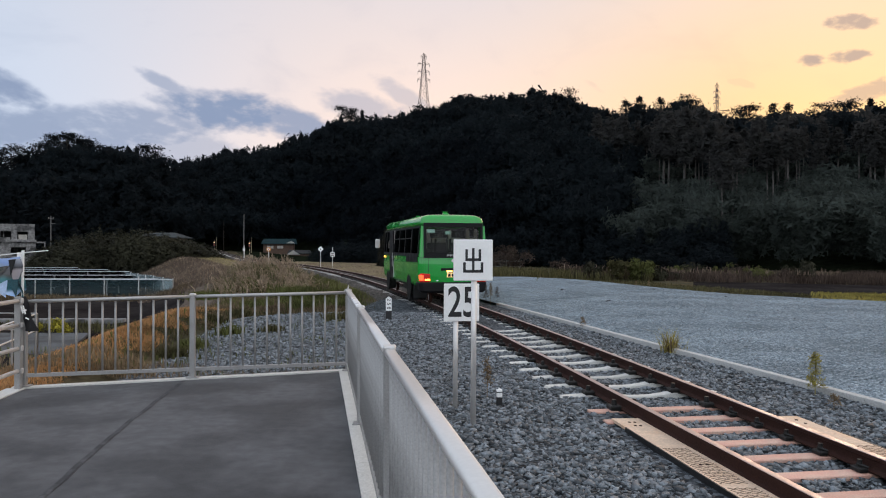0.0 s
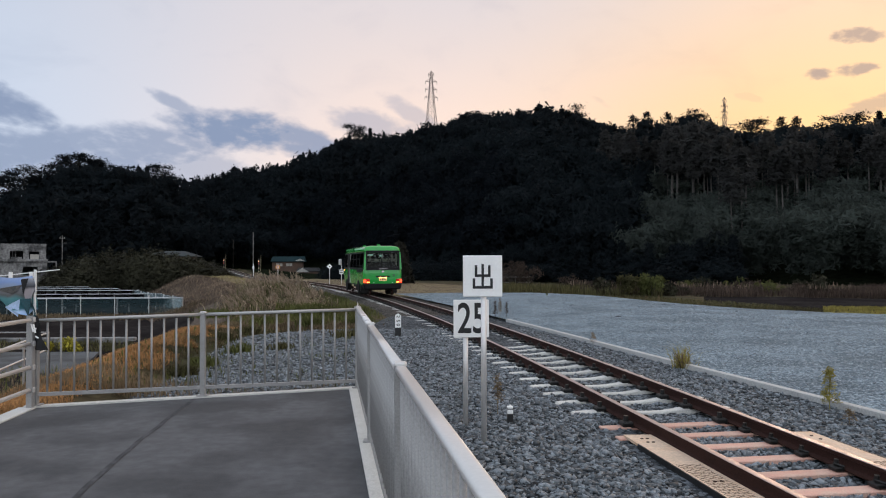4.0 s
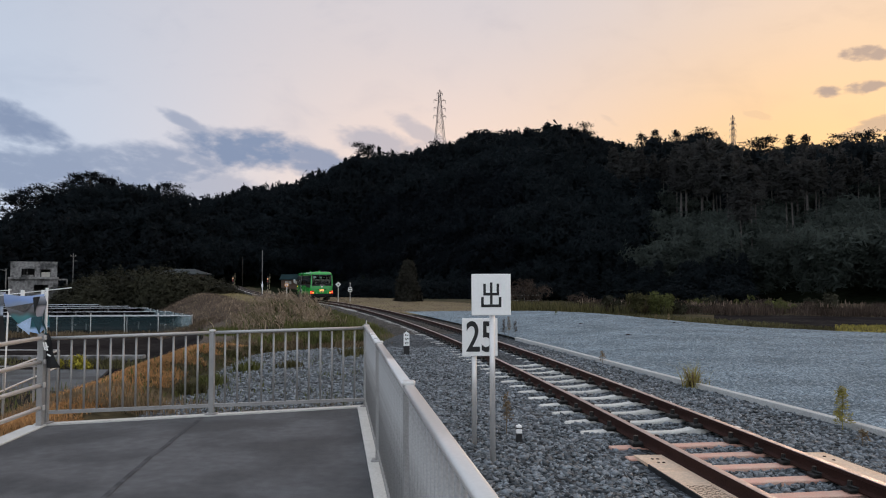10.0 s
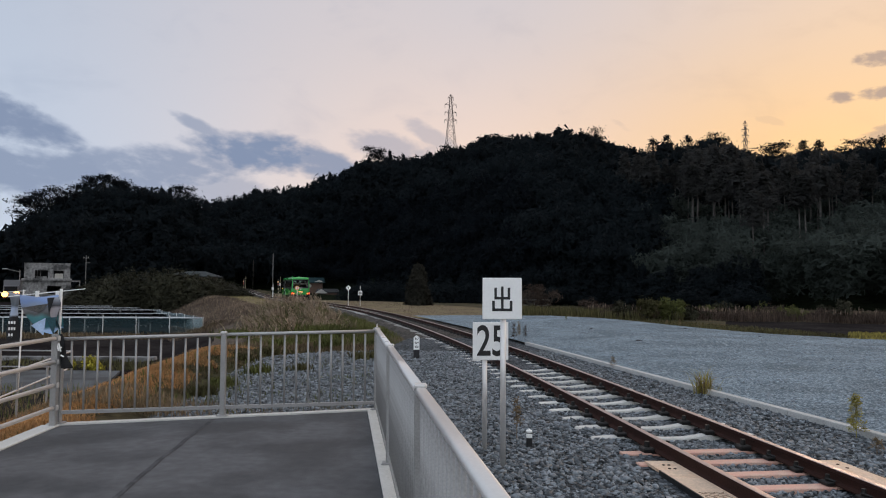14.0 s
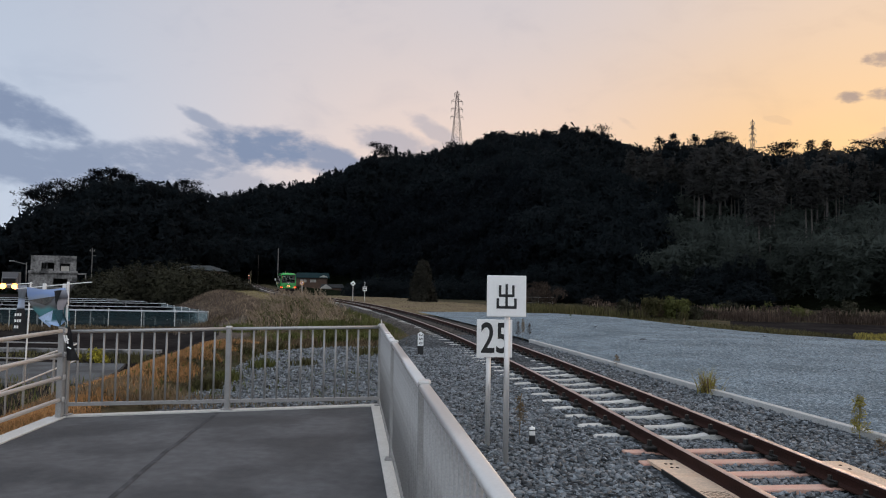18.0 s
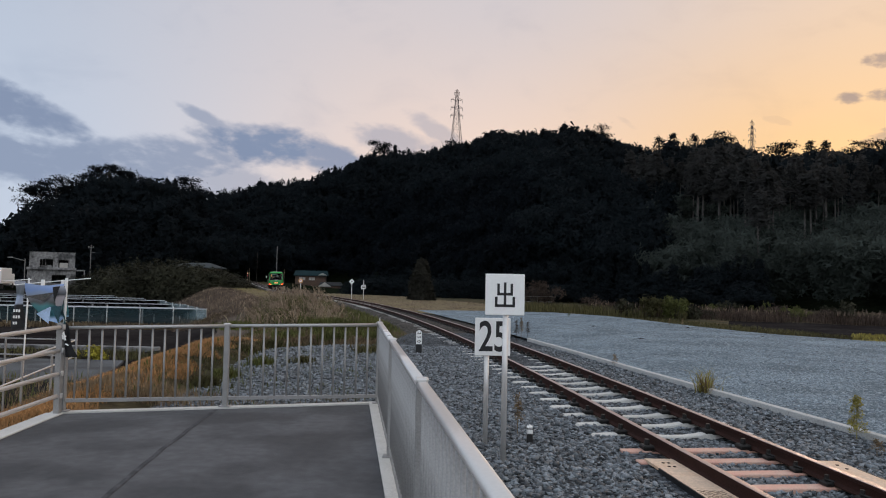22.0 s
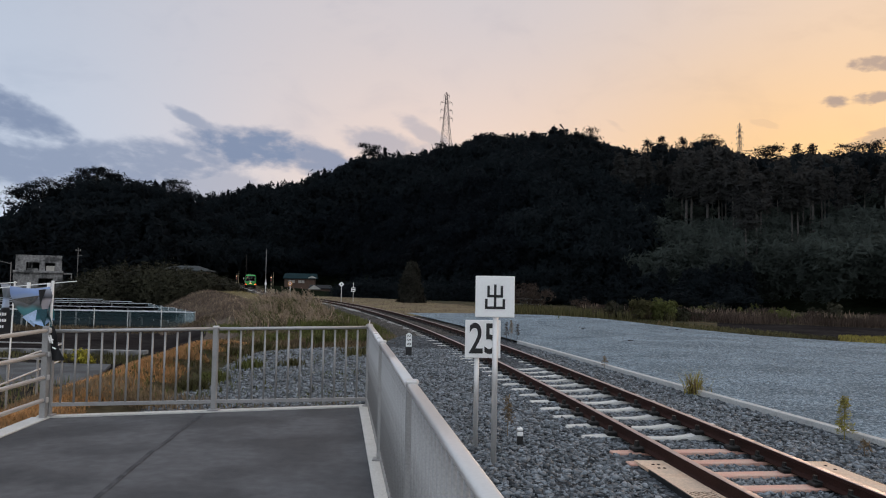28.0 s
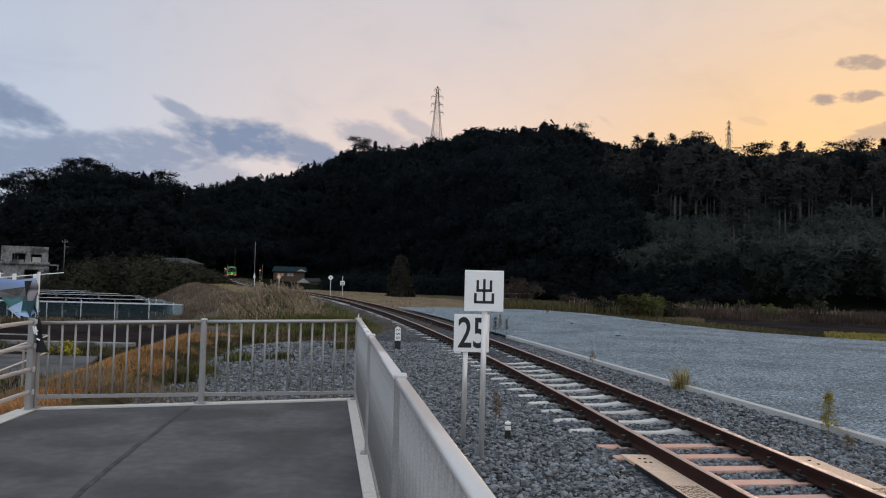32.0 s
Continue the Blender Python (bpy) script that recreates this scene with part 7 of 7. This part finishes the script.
        blades("gravel_weeds", [(x, y, BED_Z + 0.0) for x, y in q], h * 1.35, 0.016, m, "weeds rooted in the gravel beside the track", r, 0.6)
    field = Geo().prism([(18.5, 34.5), (60, 30), (70, 46), (20.5, 44)], -1.4, -0.80)
    solid("ploughed_field", field, SOIL, "dark bare field beyond the yard", "field", kind="structure")


def build_turf():
    """Matted dry turf under the orange grass of the bank."""
    g, ys, k = Geo(), list(np.arange(4.6, 20.3, 0.4)), 18
    for y in ys:
        for i in range(k + 1):
            o = crest(y) - 3.6 + (4.8 + 0.45 * noise.noise(Vector((y * 0.8, 2, 0)))) * i / k
            x = cx(y) + o
            z = full_z(x, y) + 0.045 + 0.025 * noise.noise(Vector((x * 3, y * 3, 1)))
            z -= 0.05 * max(0, i - k + 3)
            if y < 9.0 and x > -4.75:
                z = min(z, -0.5)
            g.v.append((x, y, z))
    for j in range(len(ys) - 1):
        for i in range(k):
            p = j * (k + 1) + i
            g.f.append((p, p + 1, p + k + 2, p + k + 1))
    solid("bank_turf", g, material("matted_dry_turf", (0.30, 0.165, 0.07), 0.95, vary=0.35, scale=1.3, fine=25, bump=0.8, dist=0.04, second=(0.17, 0.105, 0.045), spread=(0.46, 0.66), spec=0.05), "matted dry orange turf on the bank", "turf", kind="structure", smooth=True)


build_turf()
build_grass()


def pampas(x, y, n, h, rng):
    p = thing("pampas_clump", "tall clump of pampas grass with pale plumes", "pampas grass", pose(x, y, full_z(x, y) - 0.05), group="pampas clumps on the bank")
    green, dead = Geo(), Geo()
    for i in range(n):
        # long blades that rise, arch over and droop, most of them combed one way by the wind
        a2 = rng.normal(3.4, 1.2) if rng.random() < 0.7 else rng.uniform(0, 2 * math.pi)
        hh = h * rng.uniform(0.5, 1.0)
        reach, droop = hh * rng.uniform(0.5, 1.25), rng.uniform(0.25, 0.75)
        d, s = Vector((math.cos(a2), math.sin(a2), 0)), Vector((-math.sin(a2), math.cos(a2), 0)) * 0.021
        r0 = Vector((rng.normal(0, 0.35), rng.normal(0, 0.35), 0))
        pts = [r0 + d * (reach * t ** 1.7) + Vector((0, 0, hh * (1.45 * t - (0.45 + droop) * t ** 2.6))) for t in (0, 0.3, 0.55, 0.8, 1.0)]
        g = green if rng.random() < 0.35 else dead
        k = len(g.v)
        for q, w in zip(pts, (1, 0.95, 0.8, 0.5, 0.05)):
            g.v += [tuple(q - s * w), tuple(q + s * w)]
        g.f += [(k + j, k + j + 1, k + j + 3, k + j + 2) for j in (0, 2, 4, 6)]
    part("foliage", green, OLIVE, p, "green arching blades")["kind"] = "stuff"
    part("dead_foliage", dead, STRAW, p, "straw-coloured drooping blades")["kind"] = "stuff"
    f = Geo()
    for i in range(max(8, n // 12)):
        a2 = rng.uniform(0, 2 * math.pi)
        d = Vector((math.cos(a2), math.sin(a2), 0))
        hh = h * rng.uniform(0.75, 1.08)
        base, tip = d * 0.2 + Vector((0, 0, hh * 0.62)), d * 0.3 + Vector((-0.35 * rng.random() - 0.1, 0, hh * rng.uniform(0.85, 1.0)))
        for j in range(22):
            t = 0.45 + 0.55 * rng.random()
            q = base.lerp(tip, t)
            e = Vector(rng.normal(0, 1, 3)).normalized() * 0.17 + Vector((0.05, 0, -0.07))
            s = Vector((-e.y, e.x, 0)).normalized() * 0.011
            k = len(f.v)
            f.v += [tuple(q - s), tuple(q + s), tuple(q + e)]
            f.f.append((k, k + 1, k + 2))
    part("plume", f, PLUME, p, "pale feathery plumes")["kind"] = "stuff"


for x, y, n, h in ((-7.0, 36, 170, 1.3), (-8.3, 38, 190, 1.45), (-9.4, 40.5, 170, 1.3), (-7.6, 41.5, 170, 1.35), (-6.4, 33.5, 130, 1.0), (-8.4, 34.5, 130, 0.9), (-10.6, 43.5, 150, 1.1),
                   (-9.2, 45, 150, 1.3), (-11.8, 47, 130, 1.1), (-10.4, 49.0, 130, 1.15), (-5.6, 30.5, 110, 0.8), (-7.4, 31.0, 110, 0.8), (-12.6, 52, 120, 1.1), (-9.8, 36.5, 110, 0.9), (-6.8, 39.0, 120, 1.1), (-6.3, 29.0, 90, 0.75), (-4.8, 28.2, 80, 0.65), (-7.9, 29.6, 90, 0.7), (-9.0, 32.5, 100, 0.8), (-5.0, 32.4, 100, 0.8)):
    pampas(x, y, int(n * 1.5), h * 1.22, GR)


def shrub(name, label, x, y, z, wide, h, n, mat, rng, size=0.12, category="bush", group=""):
    s = thing(name, label, category, pose(x, y, z), group=group)
    g = Geo()
    for i in range(7):
        a2 = rng.uniform(0, 2 * math.pi)
        g.tube((0, 0, -0.2), (math.cos(a2) * wide * 0.3, math.sin(a2) * wide * 0.3, h * rng.uniform(0.4, 0.75)), 0.03 * h, 0.008 * h, 5, False)
    part("stems", g, BARK_DARK, s)
    lobes = 10
    cen = np.stack([rng.normal(0, wide * 0.24, lobes), rng.normal(0, wide * 0.24, lobes), rng.uniform(0.25, 0.78, lobes) * h], 1)
    rad = rng.uniform(0.16, 0.30, lobes) * min(wide, h * 1.2)
    i = rng.integers(0, lobes, n)
    d = rng.normal(0, 1, (n, 3))
    d /= np.linalg.norm(d, axis=1, keepdims=True)
    c = cen[i] + d * (rad[i] * rng.uniform(0.55, 1.1, n))[:, None]
    c[:, 2] = np.maximum(c[:, 2], 0.02)
    v, t = cards(c, d, size, rng, 1.5)
    part("foliage", tri_mesh("foliage", v, t, mat), None, s)
    return s


def build_shrubs():
    r = GR
    for x, y, w, h, m in ((14.9, 46, 1.7, 1.40, OLIVE), (13.3, 46.5, 1.5, 1.35, VERGE), (12.0, 47, 1.4, 1.0, BUSH), (15.9, 46.5, 1.3, 0.8, BUSH), (29.5, 52, 1.4, 1.5, BUSH)):
        shrub("bush", "rounded roadside bush at the far side of the yard", x, y, full_z(x, y), w, h, 900, m, r, 0.16, group="bushes beyond the yard")
    for x, y, w, h in ((7.6, 61, 2.6, 2.6), (8.9, 62, 2.2, 2.0), (6.4, 62, 2.4, 1.9)):
        shrub("dead_shrub", "tall greyish-brown leafless shrub at the end of the yard", x, y, full_z(x, y), w, h, 700, REED, r, 0.10, group="dead shrubs beyond the yard")
    for i in range(22):
        q, y = r.uniform(0.2, 0.62), r.uniform(45.5, 60)
        x, h = q * y, r.uniform(0.5, 1.25)
        shrub("bush", "small brown bush among the reeds", x, y, full_z(x, y), h * r.uniform(1.2, 2.2), h, 260, (BUSH, OLIVE, REED, REED)[i % 4], r, 0.12, group="small bushes among the reeds")
    for x, y, h in ((-14.75, 29.0, 0.62), (-14.3, 28.8, 0.45), (-15.75, 29.1, 0.42)):
        shrub("weed_bush", "small yellow-green leafy bush below the bank", x, y, full_z(x, y), 0.75, h, 170, YELLOW, r, 0.085, group="leafy weeds below the bank")
    v = shrub("vine_covered_tree", "conical dead tree smothered in dark vines", -3.0, 75, full_z(-3.0, 75), 0.01, 0.5, 10, BUSH, r, 0.2, "tree")
    n = 2600
    t = r.random(n) ** 1.2
    a = r.uniform(0, 2 * math.pi, n)
    rr = (1.15 * (1 - t) ** 0.6 + 0.28) * r.uniform(0.7, 1.02, n) * (1 + 0.22 * np.sin(3 * a + 9 * t))
    c = np.stack([np.cos(a) * rr, np.sin(a) * rr, t * 4.3], 1)
    vv, tt = cards(c, np.stack([np.cos(a), np.sin(a), np.full(n, 0.3)], 1), 0.22, r, 1.4)
    part("vines", tri_mesh("vines", vv, tt, material("dark_dead_vines", (0.019, 0.018, 0.014), 0.9, vary=0.3, scale=0.6, fine=4, bump=0, island=0.35, spec=0.1)), None, v, "hanging vines")
    part("trunk", Geo().tube((0, 0, -0.3), (0, 0, 4.2), 0.25, 0.1, 8), BARK_DARK, v)
    # thicket between the fields
    kinds = []
    for _ in range(4):
        m = 900
        d = r.normal(0, 1, (m, 3))
        d[:, 2] = np.abs(d[:, 2])
        d /= np.linalg.norm(d, axis=1, keepdims=True)
        lump = 1 + 0.22 * np.sin(d[:, 0] * 7 + _) * np.cos(d[:, 1] * 6) + r.normal(0, 0.06, m)
        kinds.append(cards(d * np.array([0.5, 0.5, 0.95]) * lump[:, None], d, 0.042, r, 1.6))
    spots = []
    for i in range(150):
        px = r.uniform(132, 415)
        D = r.uniform(84, 104)
        x = (px - 784) * D / FOCUS
        top = span(px, (125, 150, 190, 258, 330, 370, 400, 418), (522, 509, 497, 491, 491, 495, 504, 518))
        z = max(PLAIN, full_z(x, D)) - 0.4
        h = (1.65 - (top + r.uniform(0, 12) - 507) * D / FOCUS) - z
        if h > 0.5:
            spots.append((x, D, z, h * 1.06, r.uniform(3.5, 5.5)))
    hedge = []
    for i in range(64):
        px = r.uniform(600, 930)
        D = r.uniform(93, 101)
        x = (px - 784) * D / FOCUS
        z = full_z(x, D) - 0.4
        hedge.append((x, D, z, 1.65 - (r.uniform(498, 516) - 507) * D / FOCUS - z, r.uniform(3.0, 5.0)))
    stamped("undergrowth", kinds, hedge, LEAF_BROAD, "dark undergrowth at the foot of the wood", "undergrowth", r)
    stamped("thicket", kinds, spots, BUSH, "dense brown-green thicket between the fields", "thicket", r)


build_shrubs()


def build_weeds():
    r = GR
    w = thing("grass_tuft", "yellow-green grass tuft growing by the kerb", "weed", pose(4.42, 12.05, -0.2))
    pts = [(r.normal(0, 0.07), r.normal(0, 0.07), 0.0) for _ in range(110)]
    tmp = blades("blades", pts, 0.46, 0.005, LIME, "", r, 0.85)
    for key in ("label", "category", "kind"):
        if key in tmp:
            del tmp[key]
    tmp.parent = w
    pts = [(r.normal(0, 0.06), r.normal(0, 0.06), 0.0) for _ in range(60)]
    tmp = blades("dead_blades", pts, 0.34, 0.008, TAN, "", r, 0.55)
    for key in ("label", "category", "kind"):
        if key in tmp:
            del tmp[key]
    tmp.parent = w
    for x, y, h, m, lab in ((4.97, 8.55, 0.57, LIME, "upright leafy weed growing by the kerb"), (0.86, 8.55, 0.50, TAN, "dry brown weed stalk in the ballast"), (3.72, 15.6, 0.32, TAN, "dry weed stalk by the kerb"),
                            (2.35, 22.5, 0.75, TAN, "tall dry weed stalks at the kerb's end"), (2.15, 22.0, 0.7, REED, "tall dry weed stalks at the kerb's end"), (2.6, 22.9, 0.6, REED, "tall dry weed stalks at the kerb's end"),
                            (4.79, 7.86, 0.20, TAN, "low dry weed in the ballast"), (10.2, 30.5, 0.4, TAN, "dry weed on the gravel yard"), (9.8, 31.0, 0.35, TAN, "dry weed on the gravel yard"), (6.2, 36, 0.3, OLIVE, "small weed on the gravel yard")):
        s = thing("weed", lab, "weed", pose(x, y, -0.22 if x < 5.15 else -0.16))
        part("stem", Geo().tube((0, 0, -0.05), (0.01, 0.01, h), 0.006, 0.003, 5), m, s)
        n = int((330 if m is LIME else 190) * max(h, 0.3))
        t = r.uniform(0.25 if m is LIME else 0.4, 1.0, n)
        a = r.uniform(0, 2 * math.pi, n)
        rr = (0.10 * (1.15 - t) + 0.015) * r.uniform(0.3, 1.2, n) * (0.95 if m is LIME else 0.8)
        v, tt = cards(np.stack([np.cos(a) * rr, np.sin(a) * rr, t * h], 1), np.stack([np.cos(a) * 0.3, np.sin(a) * 0.3, np.ones(n)], 1), 0.024 if m is LIME else 0.020, r, 2.6)
        part("leaves", tri_mesh("leaves", v, tt, m), None, s)


build_weeds()

# ---- loose ballast stones ----


def build_stones():
    r = np.random.default_rng(3)
    cube = np.array([(x, y, z) for x in (-1, 1) for y in (-1, 1) for z in (-1, 1)], float)
    quads = [(0, 1, 3, 2), (4, 6, 7, 5), (0, 4, 5, 1), (2, 3, 7, 6), (0, 2, 6, 4), (1, 5, 7, 3)]
    tri = np.array([t for q in quads for t in ((q[0], q[1], q[2]), (q[0], q[2], q[3]))])
    octa = np.array([(1, 0, 0), (-1, 0, 0), (0, 1, 0), (0, -1, 0), (0, 0, 1), (0, 0, -1)], float)
    shard = np.array([(a, b, c) if k % 2 == 0 else (b, a, c) for k, (a, b, c) in enumerate(((0, 2, 4), (0, 3, 4), (1, 3, 4), (1, 2, 4), (2, 0, 5), (3, 0, 5), (3, 1, 5), (2, 1, 5)))])
    for name, y0, y1, dens, size in (("ballast_stones", 2.6, 7.5, 1150, 0.041), ("ballast_stones", 7.5, 12.5, 950, 0.040), ("ballast_stones", 12.5, 20.0, 620, 0.039)):
        pts = []
        for y in np.arange(y0, y1, 0.1):
            l, rr = bed_left(y + 0.05), bed_right(y + 0.05)
            n = int(dens * 0.1 * (rr - l))
            xs, ys = r.uniform(l, rr, n), r.uniform(y, y + 0.1, n)
            o = np.abs(xs - np.array([cx(v) for v in ys]))
            ok = np.abs(o - 0.566) > 0.075
            if y0 < 7.6:
                ok &= ~((o > 0.60) & (o < 1.04) & (ys < 7.72))
            pts.append(np.stack([xs, ys], 1)[ok])
        p = np.concatenate(pts)
        n = len(p)
        near = np.zeros(n, bool)
        for sy, conc in SLEEPERS:
            if y0 - 1 < sy < y1 + 1:
                u = p[:, 0] - cx(sy)
                w = (p[:, 1] - sy) - u * -slope(sy)
                near |= (np.abs(w) < (0.085 if conc else 0.085)) & (np.abs(u) < 1.05)
        p = p[~near]
        n = len(p)
        s = size * r.uniform(0.45, 1.45, n)
        inside = np.abs(p[:, 0] - np.array([cx(v) for v in p[:, 1]])) < 0.5
        edge = np.array([max(0.0, 1 - (bed_right(v) - u) / 0.55) * 0.035 if v < 22 else 0.0 for u, v in p])
        z = BED_Z + edge + np.where(inside, np.where(p[:, 1] < 8.4, -0.012, -0.036), 0.0) + r.uniform(-0.012, 0.016, n)
        c = octa[None] * (1 + r.normal(0, 0.22, (n, 6, 3))) * r.uniform(0.45, 1.5, (n, 1, 3)) + r.normal(0, 0.12, (n, 6, 3))
        q = r.normal(0, 1, (n, 4))
        q /= np.linalg.norm(q, axis=1, keepdims=True)
        a, b, cc, d = q.T
        R = np.stack([1 - 2 * (cc * cc + d * d), 2 * (b * cc - a * d), 2 * (b * d + a * cc), 2 * (b * cc + a * d), 1 - 2 * (b * b + d * d), 2 * (cc * d - a * b), 2 * (b * d - a * cc), 2 * (cc * d + a * b), 1 - 2 * (b * b + cc * cc)], 1).reshape(n, 3, 3)
        v = np.einsum("nij,nkj->nki", R, c) * (s * 0.72)[:, None, None] * np.array([1, 1, 0.62])
        v += np.stack([p[:, 0], p[:, 1], z], 1)[:, None]
        t = (shard[None] + (np.arange(n) * 6)[:, None, None]).reshape(-1, 3)
        tagged(new(name, tri_mesh(name, v.reshape(-1, 3), t, STONE)), "loose angular grey ballast stones", "ballast stones", kind="stuff")
    # pebbles strewn over the yard
    n = 9000
    ys = 5.5 + 30 * r.random(n) ** 1.5
    xs = np.array([yard_left(v) + 0.05 for v in ys]) + 14 * r.random(n)
    ok = xs < np.array([yard_right(v) - 1.2 for v in ys])
    xs, ys = xs[ok], ys[ok]
    n = len(xs)
    c = cube[None] * (1 + r.normal(0, 0.25, (n, 8, 3))) * r.uniform(0.6, 1.2, (n, 1, 3)) * np.array([1, 1, 0.6])
    a = r.uniform(0, 6.28, n)
    ca, sa = np.cos(a), np.sin(a)
    v = np.stack([c[..., 0] * ca[:, None] - c[..., 1] * sa[:, None], c[..., 0] * sa[:, None] + c[..., 1] * ca[:, None], c[..., 2]], -1) * (0.014 * r.uniform(0.5, 1.6, n))[:, None, None]
    zz = np.array([-0.112 + min((x - yard_left(y)), 3.0) / 3.0 * (0.03 + 0.05 * noise.noise(Vector((x * 0.12, y * 0.12, 2)))) for x, y in zip(xs, ys)])
    v += np.stack([xs, ys, zz], 1)[:, None]
    t = (tri[None] + (np.arange(n) * 8)[:, None, None]).reshape(-1, 3)
    tagged(new("yard_pebbles", tri_mesh("yard_pebbles", v.reshape(-1, 3), t, PEBBLE)), "small grey pebbles strewn over the yard", "pebbles", kind="stuff")




def build_clods():
    r = np.random.default_rng(8)
    for px, py, w in ((1123, 603, 0.17), (1336, 594, 0.10), (1372, 606, 0.09), (1418, 609, 0.08), (1040, 581, 0.10), (1205, 580, 0.09)):
        D = 1.75 * FOCUS / (py - 507)
        g = Geo()
        for ring, z in ((1.0, 0.0), (0.85, 0.22), (0.45, 0.36)):
            for i in range(9):
                a2 = 2 * math.pi * i / 9
                k = w * ring * r.uniform(0.75, 1.2)
                g.v.append((k * math.cos(a2), 0.7 * k * math.sin(a2), z * w - 0.01))
        for j in (0, 9):
            g.f += [(j + i, j + (i + 1) % 9, j + 9 + (i + 1) % 9, j + 9 + i) for i in range(9)]
        g.f.append(tuple(range(18, 27)))
        ob = solid("clod", g, SOIL, "dark clod of earth lying on the gravel yard", "clod", group="clods on the yard")
        ob.matrix_basis = pose((px - 784) * D / FOCUS, D, -0.10, rz=r.uniform(0, 90))


PEBBLE = material("yard_pebble", (0.27, 0.312, 0.345), 0.9, vary=0.2, scale=20, fine=80, bump=0.2, dist=0.002, island=0.5, spec=0.1)
build_stones()
build_clods()

# ---- what moves ----
BUS_WAY = ((0, 20.8), (1, 25.0), (2, 29.0), (3, 33.1), (3.5, 35.2), (5.5, 44.0), (6, 46.2), (7, 50.8), (8, 55.5), (9, 60.1), (10, 64.7), (11, 69.1), (12, 73.4), (13, 77.4),
           (14, 81.2), (15, 84.6), (16.5, 89.0), (18, 93.3), (19, 96.6), (20, 100.4), (21, 104.2), (22, 107.5), (23, 111.2), (24, 116.1), (25, 121.7), (27.5, 135.9), (28, 139.0), (29, 144.5), (30, 150.6), (31, 157.3), (32, 163.8))


def bus_pose(y):
    """Rear end over the track at y: the body lies along the chord of the curve."""
    ya, yb = y + 0.9, y + 6.9
    a2, b2 = Vector((cx(ya), ya, rise(ya))), Vector((cx(yb), yb, rise(yb)))
    d = (b2 - a2)
    c = a2 + d * (0.5 * (BUS_L / 2 - 0.9) / 3.0)
    return pose(c.x, c.y, RAIL_Z + c.z, math.degrees(math.atan2(d.z, d.length)), 0, math.degrees(math.atan2(-d.x, d.y)) - span(y, (82, 95), (0, 3)))


def motions():
    walk(RAIL_BUS, [(t, bus_pose(y)) for t, y in BUS_WAY])
    # the trucks keep to a road behind the solar panels
    def road(px, turn):
        return pose((px + 12 - 784) * 100 / FOCUS, 100, -0.55, rz=turn)
    walk(TRUCK_A, [(t, road(px, 28)) for t, px in ((0, -330), (9, -200), (11.5, -30), (12.2, -8), (13, 2), (14, 3), (16.5, 0), (17, -2), (18, -12), (19, -22), (20.5, -48), (24, -180), (32, -330))])
    walk(TRUCK_B, [(t, road(px, 196)) for t, px in ((0, -420), (17, -260), (19.5, -60), (20.5, -26), (21.5, -19), (23, -13), (24, -11), (25, -9), (25.6, -14), (26.6, -60), (28, -150), (32, -330))])
    # a light breeze in the banners
    for k, c in enumerate(FLAG_PARTS):
        x, y, z = c.matrix_basis.translation
        walk(c, [(t, pose(x, y, z, 2.2 * math.sin(0.9 * t + k), 0, 3.0 * math.sin(0.7 * t + 2 * k))) for t in range(0, 33)])


motions()
